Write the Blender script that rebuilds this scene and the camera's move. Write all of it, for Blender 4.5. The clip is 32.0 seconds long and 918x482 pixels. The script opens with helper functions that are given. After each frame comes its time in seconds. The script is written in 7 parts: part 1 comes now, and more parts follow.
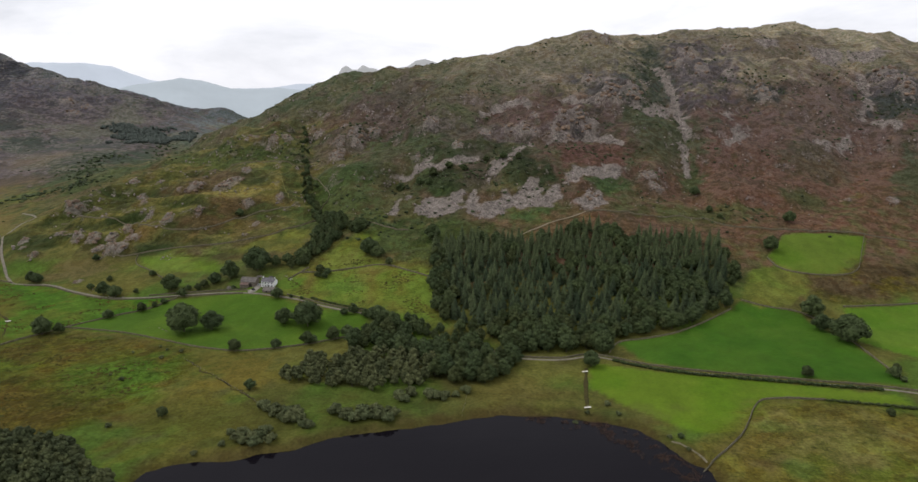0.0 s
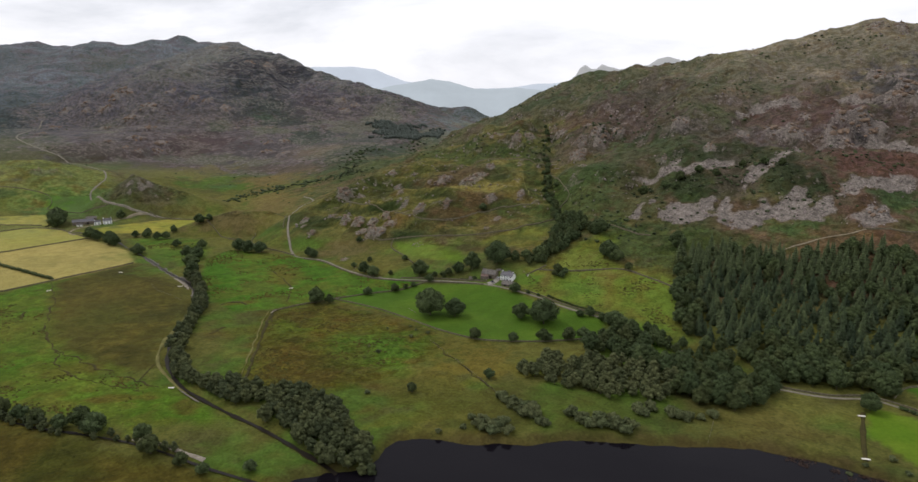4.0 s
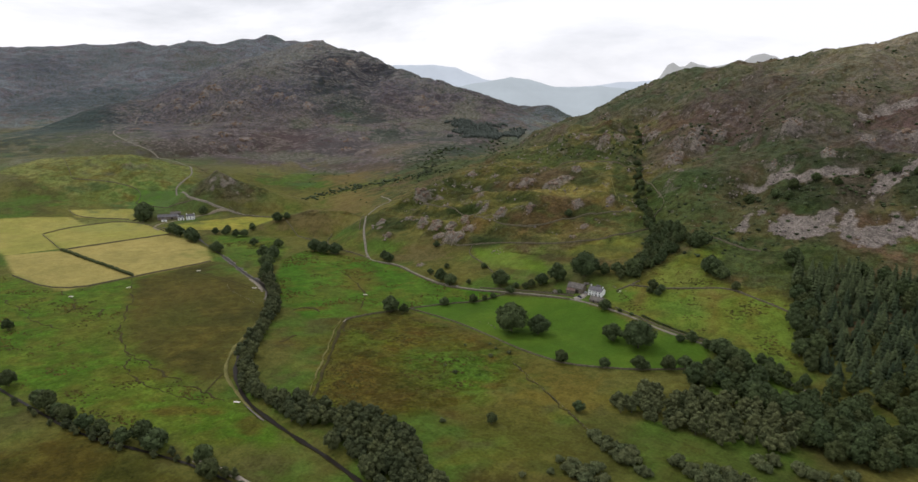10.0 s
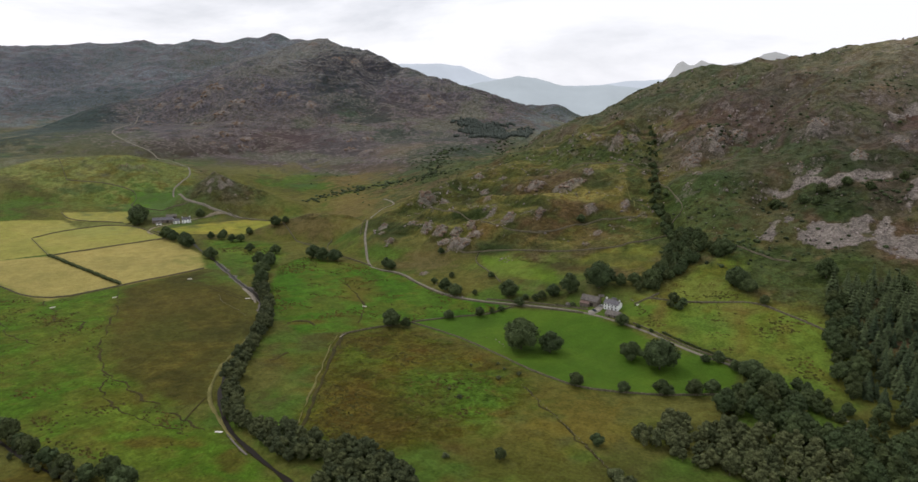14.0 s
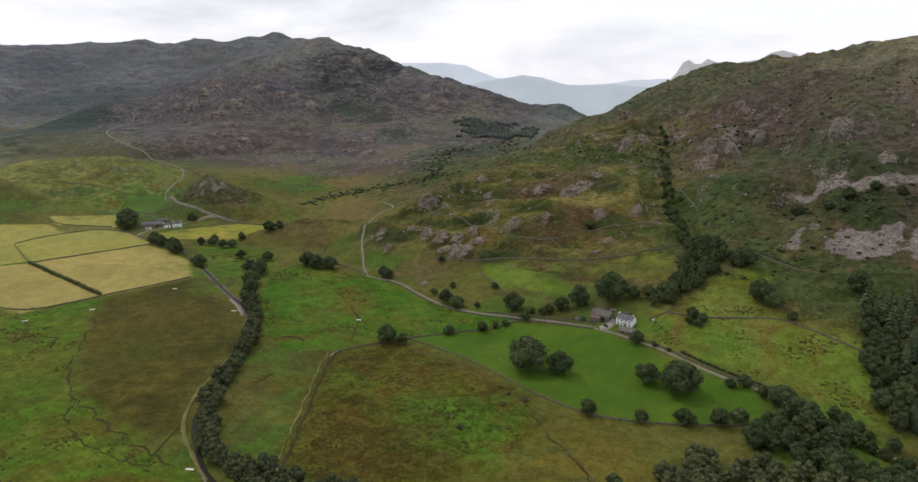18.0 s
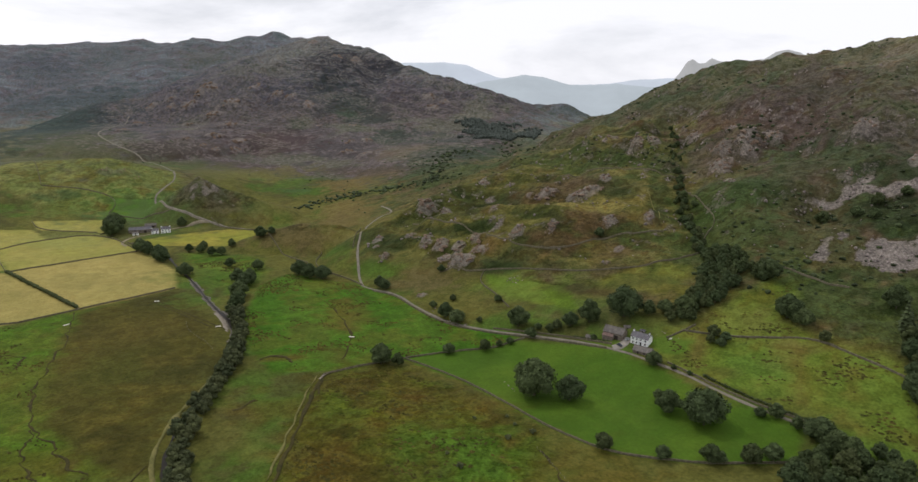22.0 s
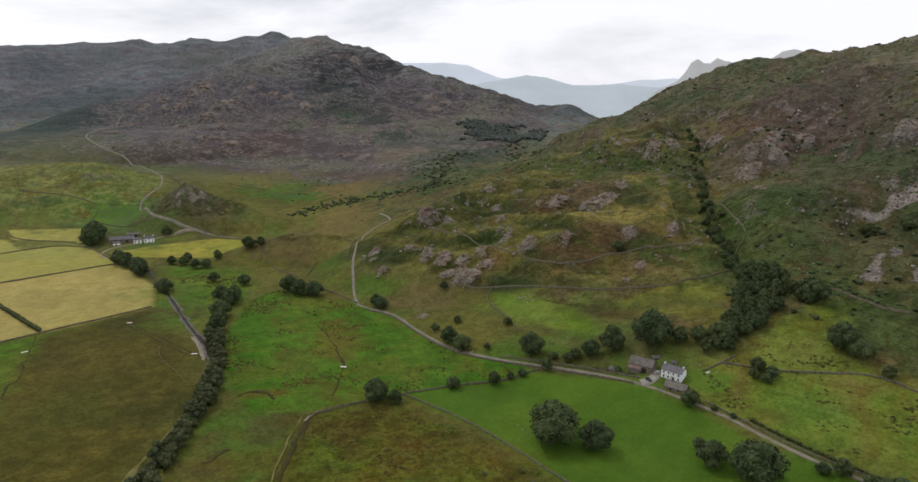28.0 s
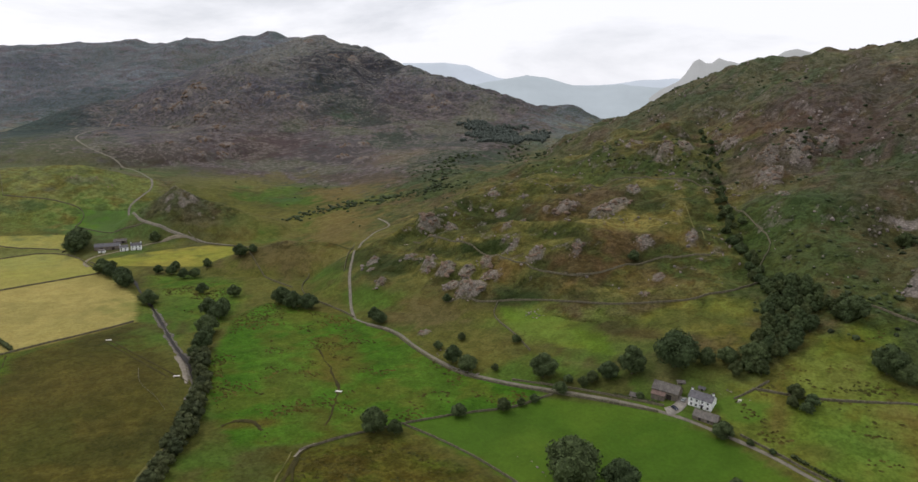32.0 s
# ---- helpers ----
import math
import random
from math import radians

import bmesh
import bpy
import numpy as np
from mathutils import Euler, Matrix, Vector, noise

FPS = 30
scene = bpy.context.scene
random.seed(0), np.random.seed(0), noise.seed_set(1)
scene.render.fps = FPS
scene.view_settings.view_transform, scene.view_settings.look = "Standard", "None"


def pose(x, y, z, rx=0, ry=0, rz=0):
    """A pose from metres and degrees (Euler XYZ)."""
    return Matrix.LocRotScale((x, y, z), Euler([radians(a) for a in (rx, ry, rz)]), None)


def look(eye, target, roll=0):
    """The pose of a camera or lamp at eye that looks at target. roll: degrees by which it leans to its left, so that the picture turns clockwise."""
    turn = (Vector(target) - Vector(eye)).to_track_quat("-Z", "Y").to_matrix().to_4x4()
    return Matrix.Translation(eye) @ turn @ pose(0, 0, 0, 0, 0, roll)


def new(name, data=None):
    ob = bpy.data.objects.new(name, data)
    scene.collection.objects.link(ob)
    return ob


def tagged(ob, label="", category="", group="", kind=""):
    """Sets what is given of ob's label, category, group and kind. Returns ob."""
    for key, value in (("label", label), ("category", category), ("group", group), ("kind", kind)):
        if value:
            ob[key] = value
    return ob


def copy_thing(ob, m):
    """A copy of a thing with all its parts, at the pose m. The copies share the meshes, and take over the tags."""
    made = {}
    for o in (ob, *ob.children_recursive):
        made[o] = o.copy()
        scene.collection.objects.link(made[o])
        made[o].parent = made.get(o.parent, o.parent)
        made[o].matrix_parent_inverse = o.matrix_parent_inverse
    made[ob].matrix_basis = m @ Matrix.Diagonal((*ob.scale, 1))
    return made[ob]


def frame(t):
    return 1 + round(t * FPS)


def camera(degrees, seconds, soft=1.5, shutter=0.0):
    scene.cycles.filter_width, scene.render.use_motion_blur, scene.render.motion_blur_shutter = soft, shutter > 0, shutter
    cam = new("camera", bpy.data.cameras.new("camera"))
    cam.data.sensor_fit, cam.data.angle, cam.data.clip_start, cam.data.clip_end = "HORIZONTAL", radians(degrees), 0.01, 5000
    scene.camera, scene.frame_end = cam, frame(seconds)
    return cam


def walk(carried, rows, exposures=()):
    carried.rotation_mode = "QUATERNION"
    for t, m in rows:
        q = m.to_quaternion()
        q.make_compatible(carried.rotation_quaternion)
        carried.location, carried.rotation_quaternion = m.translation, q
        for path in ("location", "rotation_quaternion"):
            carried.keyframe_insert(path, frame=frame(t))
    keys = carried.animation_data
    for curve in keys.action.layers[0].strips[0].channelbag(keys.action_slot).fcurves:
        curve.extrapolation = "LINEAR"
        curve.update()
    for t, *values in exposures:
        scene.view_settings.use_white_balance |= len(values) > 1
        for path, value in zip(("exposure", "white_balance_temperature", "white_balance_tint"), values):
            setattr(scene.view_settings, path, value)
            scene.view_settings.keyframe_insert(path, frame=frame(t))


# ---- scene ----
cam = camera(71.8, 32.0, soft=1.5)
METRES, EYE, TILT, LEAN, TURN = 270.0, 190.0, 2.78, -1.05, 0.0
ROWS = [
    (0.0, 0.0, 0.0, 0.0, -0.32, -15.58, 1.14),
    (0.5, -0.006, -0.0007, 0.0, -0.24, -15.56, 1.13),
    (1.0, -0.0139, -0.001, 0.0001, -0.15, -15.57, 1.1),
    (1.5, -0.0214, -0.0013, 0.0001, -0.0, -15.58, 1.09),
    (2.0, -0.0298, -0.0009, 0.0001, 1.1, -15.55, 1.13),
    (2.5, -0.0395, 0.001, -0.0002, 4.77, -15.45, 1.3),
    (3.0, -0.0474, 0.0028, 0.0001, 9.73, -15.36, 1.56),
    (3.5, -0.0543, 0.0054, -0.0008, 15.32, -15.18, 1.87),
    (4.0, -0.0615, 0.01, -0.0009, 20.06, -15.03, 2.07),
    (4.5, -0.0679, 0.0159, -0.002, 22.85, -14.92, 2.17),
    (6.5, -0.0975, 0.0499, -0.0037, 25.93, -14.82, 2.2),
    (7.0, -0.1044, 0.0612, -0.004, 26.24, -14.81, 2.21),
    (7.5, -0.1118, 0.0733, -0.0046, 26.44, -14.83, 2.19),
    (8.0, -0.1193, 0.0865, -0.0052, 26.59, -14.85, 2.18),
    (8.5, -0.127, 0.1005, -0.006, 26.7, -14.86, 2.15),
    (9.0, -0.1344, 0.115, -0.0061, 26.8, -14.88, 2.15),
    (9.5, -0.1421, 0.13, -0.007, 26.88, -14.9, 2.13),
    (10.0, -0.1501, 0.1457, -0.0073, 26.94, -14.92, 2.13),
    (10.5, -0.1579, 0.1612, -0.0083, 27.06, -14.92, 2.12),
    (11.0, -0.1657, 0.1767, -0.0091, 27.12, -14.94, 2.12),
    (11.5, -0.1737, 0.1927, -0.0098, 27.2, -14.95, 2.13),
    (12.0, -0.1818, 0.2085, -0.0108, 27.26, -14.96, 2.13),
    (12.5, -0.1898, 0.2249, -0.0116, 27.31, -14.96, 2.14),
    (13.0, -0.1979, 0.2412, -0.0127, 27.32, -14.96, 2.13),
    (13.5, -0.2055, 0.2577, -0.0137, 27.4, -14.96, 2.14),
    (14.0, -0.2133, 0.2744, -0.0148, 27.53, -14.97, 2.15),
    (14.5, -0.2209, 0.2908, -0.0159, 27.59, -14.98, 2.16),
    (16.5, -0.2504, 0.3566, -0.0206, 27.75, -14.99, 2.18),
    (17.0, -0.2578, 0.3726, -0.0216, 27.78, -14.99, 2.18),
    (17.5, -0.2656, 0.3888, -0.0226, 27.82, -15.01, 2.2),
    (18.0, -0.2733, 0.4048, -0.0238, 27.85, -15.0, 2.2),
    (18.5, -0.2818, 0.4204, -0.0247, 27.86, -15.0, 2.21),
    (19.0, -0.2897, 0.4363, -0.0258, 27.86, -15.0, 2.21),
    (19.5, -0.2976, 0.4521, -0.0269, 27.86, -15.0, 2.22),
    (20.0, -0.3056, 0.4681, -0.0277, 27.87, -15.0, 2.23),
    (20.5, -0.3135, 0.4841, -0.0286, 27.89, -15.0, 2.23),
    (21.0, -0.3215, 0.5, -0.0293, 27.92, -15.01, 2.23),
    (21.5, -0.33, 0.5159, -0.0304, 27.96, -14.99, 2.24),
    (22.0, -0.3386, 0.5316, -0.0311, 27.97, -14.99, 2.25),
    (22.5, -0.3467, 0.547, -0.032, 27.97, -14.99, 2.24),
    (23.0, -0.3546, 0.5626, -0.033, 27.98, -14.98, 2.26),
    (23.5, -0.363, 0.5777, -0.0339, 27.99, -14.98, 2.27),
    (24.0, -0.3714, 0.5926, -0.035, 28.01, -14.96, 2.27),
    (24.5, -0.3802, 0.6075, -0.0362, 28.01, -14.94, 2.28),
    (25.0, -0.3892, 0.622, -0.0372, 28.02, -14.94, 2.29),
    (25.5, -0.3984, 0.6364, -0.0383, 28.01, -14.94, 2.29),
    (27.5, -0.436, 0.6946, -0.0412, 28.04, -14.92, 2.31),
    (28.0, -0.4452, 0.7082, -0.0422, 28.05, -14.91, 2.31),
    (28.5, -0.4549, 0.7224, -0.0431, 28.04, -14.91, 2.32),
    (29.0, -0.4644, 0.7365, -0.0439, 28.02, -14.91, 2.32),
    (29.5, -0.474, 0.7504, -0.0444, 28.0, -14.91, 2.33),
    (30.0, -0.4835, 0.7643, -0.0454, 27.99, -14.9, 2.31),
    (30.5, -0.4932, 0.7782, -0.046, 27.98, -14.91, 2.32),
    (31.0, -0.5031, 0.7923, -0.0467, 27.96, -14.9, 2.31),
    (31.5, -0.5127, 0.8059, -0.0474, 27.95, -14.89, 2.33),
    (32.0, -0.5224, 0.8198, -0.0481, 27.93, -14.88, 2.33),
]
walk(cam, [(t, pose(0, 0, EYE, TILT, LEAN, TURN) @ pose(METRES * x, METRES * y, METRES * z, 90 + pitch, roll, yaw)) for t, x, y, z, yaw, pitch, roll in ROWS],
     exposures=[(0.0, 0.05, 6390, 10), (32.0, 0.0, 6390, 10)])

# ---- sky and light ----
world = bpy.data.worlds.new("overcast_sky")
scene.world = world
world.use_nodes = True
wn, wl = world.node_tree.nodes, world.node_tree.links
wn.clear()
w_out, w_bg = wn.new("ShaderNodeOutputWorld"), wn.new("ShaderNodeBackground")
w_sky = wn.new("ShaderNodeTexSky")
w_sky.sky_type, w_sky.sun_disc = "NISHITA", False
w_sky.sun_elevation, w_sky.sun_rotation = radians(54), radians(-79)
w_sky.air_density, w_sky.dust_density = 1.0, 3.0
w_co = wn.new("ShaderNodeTexCoord")
w_map = wn.new("ShaderNodeMapping")
w_map.inputs["Scale"].default_value = (1.0, 1.0, 3.4)
w_noise = wn.new("ShaderNodeTexNoise")
w_noise.inputs["Scale"].default_value, w_noise.inputs["Detail"].default_value, w_noise.inputs["Roughness"].default_value = 1.5, 7.0, 0.6
w_noise.inputs["Distortion"].default_value = 0.4
w_ramp = wn.new("ShaderNodeValToRGB")
w_ramp.color_ramp.elements[0].position, w_ramp.color_ramp.elements[0].color = 0.38, (0.74, 0.75, 0.80, 1)
w_ramp.color_ramp.elements[1].position, w_ramp.color_ramp.elements[1].color = 0.56, (1.06, 1.05, 1.09, 1)
w_scale = wn.new("ShaderNodeVectorMath")
w_scale.operation = "SCALE"
w_scale.inputs["Scale"].default_value = 0.1
w_mix = wn.new("ShaderNodeMixRGB")
w_mix.inputs["Fac"].default_value = 0.9
wl.new(w_co.outputs["Generated"], w_map.inputs["Vector"])
wl.new(w_map.outputs["Vector"], w_noise.inputs["Vector"])
wl.new(w_noise.outputs["Fac"], w_ramp.inputs["Fac"])
wl.new(w_sky.outputs["Color"], w_scale.inputs[0])
wl.new(w_scale.outputs["Vector"], w_mix.inputs["Color1"])
wl.new(w_ramp.outputs["Color"], w_mix.inputs["Color2"])
wl.new(w_mix.outputs["Color"], w_bg.inputs["Color"])
w_bg.inputs["Strength"].default_value = 1.0
wl.new(w_bg.outputs["Background"], w_out.inputs["Surface"])
sun_data = bpy.data.lights.new("sun", "SUN")
sun_data.energy, sun_data.angle, sun_data.color = 1.15, radians(11), (1.0, 0.96, 0.9)
sun = new("sun", sun_data)
sun.matrix_world = look((-820, 160, 1150), (0, 0, 0))


# ---- materials ----
def S(r, g, b):
    """A colour given as 0 to 255, made linear."""
    return tuple(((c / 255 + 0.055) / 1.055) ** 2.4 if c > 10 else c / 255 / 12.92 for c in (r, g, b))


def node(tree, kind, **values):
    n = tree.nodes.new(kind)
    for key, value in values.items():
        n.inputs[key.replace("_", " ")].default_value = value
    return n


def blank(name, rough=0.9, spec=0.15):
    m = bpy.data.materials.new(name)
    m.use_nodes = True
    b = m.node_tree.nodes["Principled BSDF"]
    b.inputs["Roughness"].default_value, b.inputs["Specular IOR Level"].default_value = rough, spec
    return m, m.node_tree, b


def mapped(t, out, lo, hi, a, b):
    n = node(t, "ShaderNodeMapRange", From_Min=lo, From_Max=hi, To_Min=a, To_Max=b)
    t.links.new(out, n.inputs["Value"])
    return n.outputs["Result"]


def times(t, a, b):
    n = t.nodes.new("ShaderNodeVectorMath")
    n.operation = "MULTIPLY"
    t.links.new(a, n.inputs[0])
    t.links.new(b, n.inputs[1])
    return n.outputs["Vector"]


def noise_at(t, co, scale, detail=5.0, rough=0.6, warp=0.0):
    n = node(t, "ShaderNodeTexNoise", Scale=scale, Detail=detail, Roughness=rough, Distortion=warp)
    t.links.new(co, n.inputs["Vector"])
    return n.outputs["Fac"]


def blend(t, fac, a, b):
    n = t.nodes.new("ShaderNodeMixRGB")
    for k, v in (("Fac", fac), ("Color1", a), ("Color2", b)):
        if isinstance(v, (int, float)):
            n.inputs[k].default_value = v
        elif isinstance(v, tuple):
            n.inputs[k].default_value = (*v, 1)
        else:
            t.links.new(v, n.inputs[k])
    return n.outputs["Color"]


def bumped(t, bsdf, height, strength, distance):
    n = node(t, "ShaderNodeBump", Strength=strength, Distance=distance)
    t.links.new(height, n.inputs["Height"])
    t.links.new(n.outputs["Normal"], bsdf.inputs["Normal"])


def surface(name, c1, c2, scale, rough=0.9, spec=0.15, fine=None, relief=0.05, metal=0.0, island=0.0, each=0.0):
    """A worn surface of two colours with grain; island and each vary it piece by piece and thing by thing."""
    m, t, b = blank(name, rough, spec)
    b.inputs["Metallic"].default_value = metal
    co = t.nodes.new("ShaderNodeTexCoord").outputs["Object"]
    broad, grain = noise_at(t, co, scale, 4), noise_at(t, co, fine or scale * 7, 4, 0.7)
    col = blend(t, mapped(t, broad, 0.35, 0.65, 0, 1), c1, c2)
    col = times(t, col, mapped(t, grain, 0.3, 0.7, 0.72, 1.28))
    if island:
        geo = t.nodes.new("ShaderNodeNewGeometry")
        col = times(t, col, mapped(t, geo.outputs["Random Per Island"], 0, 1, 1 - island, 1 + island))
    if each:
        info = t.nodes.new("ShaderNodeObjectInfo")
        col = times(t, col, mapped(t, info.outputs["Random"], 0, 1, 1 - each, 1 + each))
    t.links.new(col, b.inputs["Base Color"])
    bumped(t, b, grain, 0.6, relief)
    return m


def foliage(name, c1, c2, island=0.24):
    m, t, b = blank(name, 0.75, 0.12)
    info, geo = t.nodes.new("ShaderNodeObjectInfo"), t.nodes.new("ShaderNodeNewGeometry")
    co = t.nodes.new("ShaderNodeTexCoord").outputs["Object"]
    col = blend(t, info.outputs["Random"], c1, c2)
    col = times(t, col, mapped(t, geo.outputs["Random Per Island"], 0, 1, 1 - island, 1 + island))
    col = times(t, col, mapped(t, noise_at(t, co, 0.35, 3), 0.3, 0.7, 0.7, 1.3))
    t.links.new(col, b.inputs["Base Color"])
    return m


def make_ground_material():
    m, t, b = blank("grass_heath_and_rock", 0.95, 0.08)
    co = t.nodes.new("ShaderNodeTexCoord").outputs["Object"]
    cover, rock, wild = (t.nodes.new("ShaderNodeAttribute") for _ in range(3))
    cover.attribute_name, rock.attribute_name, wild.attribute_name = "cover", "rock", "wild"
    fine, clump, broad = noise_at(t, co, 0.55, 6, 0.7), noise_at(t, co, 0.13, 6, 0.62, 0.3), noise_at(t, co, 0.022, 4)
    col = times(t, cover.outputs["Color"], blend(t, wild.outputs["Fac"], mapped(t, fine, 0.36, 0.64, 0.93, 1.07), mapped(t, fine, 0.36, 0.64, 0.66, 1.34)))
    # tussocks, rushes and heather clumps, only on wild ground
    dark = mapped(t, clump, 0.46, 0.54, 0.0, 1.0)
    keep = t.nodes.new("ShaderNodeMath")
    keep.operation = "MULTIPLY"
    t.links.new(dark, keep.inputs[0])
    t.links.new(wild.outputs["Fac"], keep.inputs[1])
    tuft = times(t, col, blend(t, mapped(t, broad, 0.35, 0.65, 0, 1), (0.58, 0.66, 0.52), (0.72, 0.60, 0.50)))
    col = blend(t, keep.outputs["Value"], col, tuft)
    col = times(t, col, mapped(t, broad, 0.3, 0.7, 0.9, 1.1))
    speck = mapped(t, noise_at(t, co, 0.30, 3, 0.6, 0.6), 0.56, 0.66, 0.0, 0.8)
    dots = t.nodes.new("ShaderNodeMath")
    dots.operation = "MULTIPLY"
    t.links.new(speck, dots.inputs[0])
    t.links.new(wild.outputs["Fac"], dots.inputs[1])
    col = blend(t, dots.outputs["Value"], col, times(t, col, blend(t, 0.0, (0.45, 0.5, 0.42), (0.5, 0.5, 0.5))))
    # pale bents and dark bracken on the fellsides, in patches of a few metres
    fellside = mapped(t, wild.outputs["Fac"], 0.6, 0.85, 0.0, 1.0)
    bents = times(t, mapped(t, noise_at(t, co, 0.085, 8, 0.72, 0.15), 0.53, 0.66, 0.0, 0.6), fellside)
    col = blend(t, bents, col, times(t, col, blend(t, 0.0, (1.5, 1.42, 1.05), (1, 1, 1))))
    bracken = times(t, mapped(t, noise_at(t, co, 0.05, 8, 0.7, 0.3), 0.54, 0.64, 0.0, 0.75), fellside)
    col = blend(t, bracken, col, times(t, col, blend(t, 0.0, (0.5, 0.56, 0.52), (1, 1, 1))))
    # broken stone
    vor = node(t, "ShaderNodeTexVoronoi", Scale=0.6)
    t.links.new(co, vor.inputs["Vector"])
    vor2 = node(t, "ShaderNodeTexVoronoi", Scale=0.11)
    t.links.new(co, vor2.inputs["Vector"])
    stone = blend(t, vor.outputs["Color"], S(114, 106, 98), S(154, 144, 135))
    stone = times(t, stone, mapped(t, vor.outputs["Distance"], 0.1, 0.8, 1.14, 0.6))
    stone = times(t, stone, mapped(t, vor2.outputs["Distance"], 0.1, 0.9, 1.18, 0.68))
    # lichen and turf cling to crags, clean stone lies on the screes
    stone = blend(t, mapped(t, rock.outputs["Fac"], 0.5, 0.9, 0.5, 0.0), stone, times(t, col, blend(t, 0.0, (1.45, 1.4, 1.5), (1, 1, 1))))
    edge = t.nodes.new("ShaderNodeMath")
    edge.operation = "ADD"
    t.links.new(rock.outputs["Fac"], edge.inputs[0])
    t.links.new(mapped(t, noise_at(t, co, 0.15, 9, 0.74), 0.25, 0.75, -0.44, 0.44), edge.inputs[1])
    mask = mapped(t, edge.outputs["Value"], 0.42, 0.62, 0, 1)
    col = blend(t, mask, col, stone)
    t.links.new(col, b.inputs["Base Color"])
    h1 = t.nodes.new("ShaderNodeMath")
    h1.operation = "MULTIPLY_ADD"
    t.links.new(fine, h1.inputs[0])
    h1.inputs[1].default_value = 0.5
    t.links.new(clump, h1.inputs[2])
    h2 = t.nodes.new("ShaderNodeMath")
    h2.operation = "SUBTRACT"
    t.links.new(h1.outputs["Value"], h2.inputs[0])
    h3 = t.nodes.new("ShaderNodeMath")
    h3.operation = "MULTIPLY"
    t.links.new(vor.outputs["Distance"], h3.inputs[0])
    t.links.new(mask, h3.inputs[1])
    t.links.new(h3.outputs["Value"], h2.inputs[1])
    bumped(t, b, h2.outputs["Value"], 0.75, 1.3)
    # ribs and hollows of the fells, too small for the sheet
    ribs = node(t, "ShaderNodeBump", Strength=0.7, Distance=9.0)
    t.links.new(times(t, noise_at(t, co, 0.045, 7, 0.62, 0.6), fellside), ribs.inputs["Height"])
    t.links.new(ribs.outputs["Normal"], b.inputs["Normal"].links[0].from_node.inputs["Normal"])
    return m


M_GROUND = make_ground_material()
M_OAK = foliage("oak_leaves", (0.046, 0.066, 0.026), (0.070, 0.092, 0.034))
M_ALDER = foliage("alder_leaves", (0.068, 0.080, 0.034), (0.112, 0.122, 0.052), 0.22)
M_WILLOW = foliage("willow_leaves", (0.078, 0.095, 0.042), (0.105, 0.118, 0.050))
M_SALLOW = foliage("sallow_leaves", (0.050, 0.062, 0.028), (0.084, 0.094, 0.038), 0.2)
M_SPRUCE = foliage("spruce_needles", (0.026, 0.040, 0.019), (0.064, 0.082, 0.034), 0.32)
# far wood: leaf colour paled and greyed, the haze put into it
M_FARWOOD = foliage("hazed_far_wood_leaves", (0.062, 0.074, 0.062), (0.084, 0.096, 0.080))
M_HEDGE = foliage("hedge_leaves", (0.040, 0.056, 0.020), (0.060, 0.072, 0.026))
M_SHRUB = foliage("heath_shrubs", (0.036, 0.050, 0.020), (0.060, 0.068, 0.028), 0.5)
M_BARK = surface("bark", S(70, 62, 52), S(98, 90, 80), 1.5, 0.95, relief=0.08)
M_DRYSTONE = surface("dry_stone", S(84, 80, 64), S(114, 107, 88), 0.7, 0.95, fine=2.4, relief=0.25, island=0.25)
M_TARMAC = surface("worn_tarmac", S(102, 97, 86), S(124, 117, 104), 0.25, 0.9, fine=1.5, relief=0.02)
M_TRACK = surface("stony_track", S(112, 104, 86), S(134, 124, 106), 0.3, 0.95, fine=1.2, relief=0.06)
M_PEAT = surface("peaty_ditch", S(48, 46, 22), S(66, 60, 28), 0.15, 0.95, fine=1.0, relief=0.2)
M_VERGE = surface("dry_grass_bank", S(88, 88, 46), S(112, 106, 64), 0.12, 0.95, fine=0.8, relief=0.2)
M_SHINGLE = surface("river_shingle", S(118, 110, 97), S(144, 135, 122), 0.3, 0.95, fine=1.5, relief=0.1)
M_BED = surface("river_stones", S(84, 79, 74), S(112, 105, 98), 0.3, 0.9, fine=1.2, relief=0.1)
M_ROCK = surface("fell_rock", S(104, 97, 92), S(140, 128, 122), 0.25, 0.95, fine=1.3, relief=0.2, island=0.3)
M_CRAG = surface("lichened_crag", S(96, 82, 70), S(132, 112, 95), 0.12, 0.95, fine=0.7, relief=0.4, island=0.22)
M_WHITEWASH = surface("whitewash", (0.90, 0.90, 0.88), (0.83, 0.83, 0.80), 0.5, 0.85, fine=3, relief=0.01)
M_RUBBLE = surface("rubble_stone_wall", S(96, 88, 80), S(128, 118, 106), 0.8, 0.95, fine=3, relief=0.1)
M_SLATE = surface("roof_slate", S(80, 78, 82), S(100, 97, 100), 0.6, 0.7, 0.3, fine=4, relief=0.02, each=0.12)
M_SLATE_OLD = surface("old_mossy_slate", S(86, 81, 77), S(110, 104, 98), 0.5, 0.8, 0.25, fine=3, relief=0.03, each=0.12)
M_RUST = surface("weathered_roof_patch", S(98, 80, 74), S(114, 96, 88), 0.5, 0.85, fine=3)
M_PAINT = surface("dark_window_paint", S(60, 60, 62), S(80, 80, 82), 2, 0.6)
M_TIMBER = surface("weathered_timber", S(110, 102, 90), S(146, 138, 124), 1.5, 0.9, fine=9)
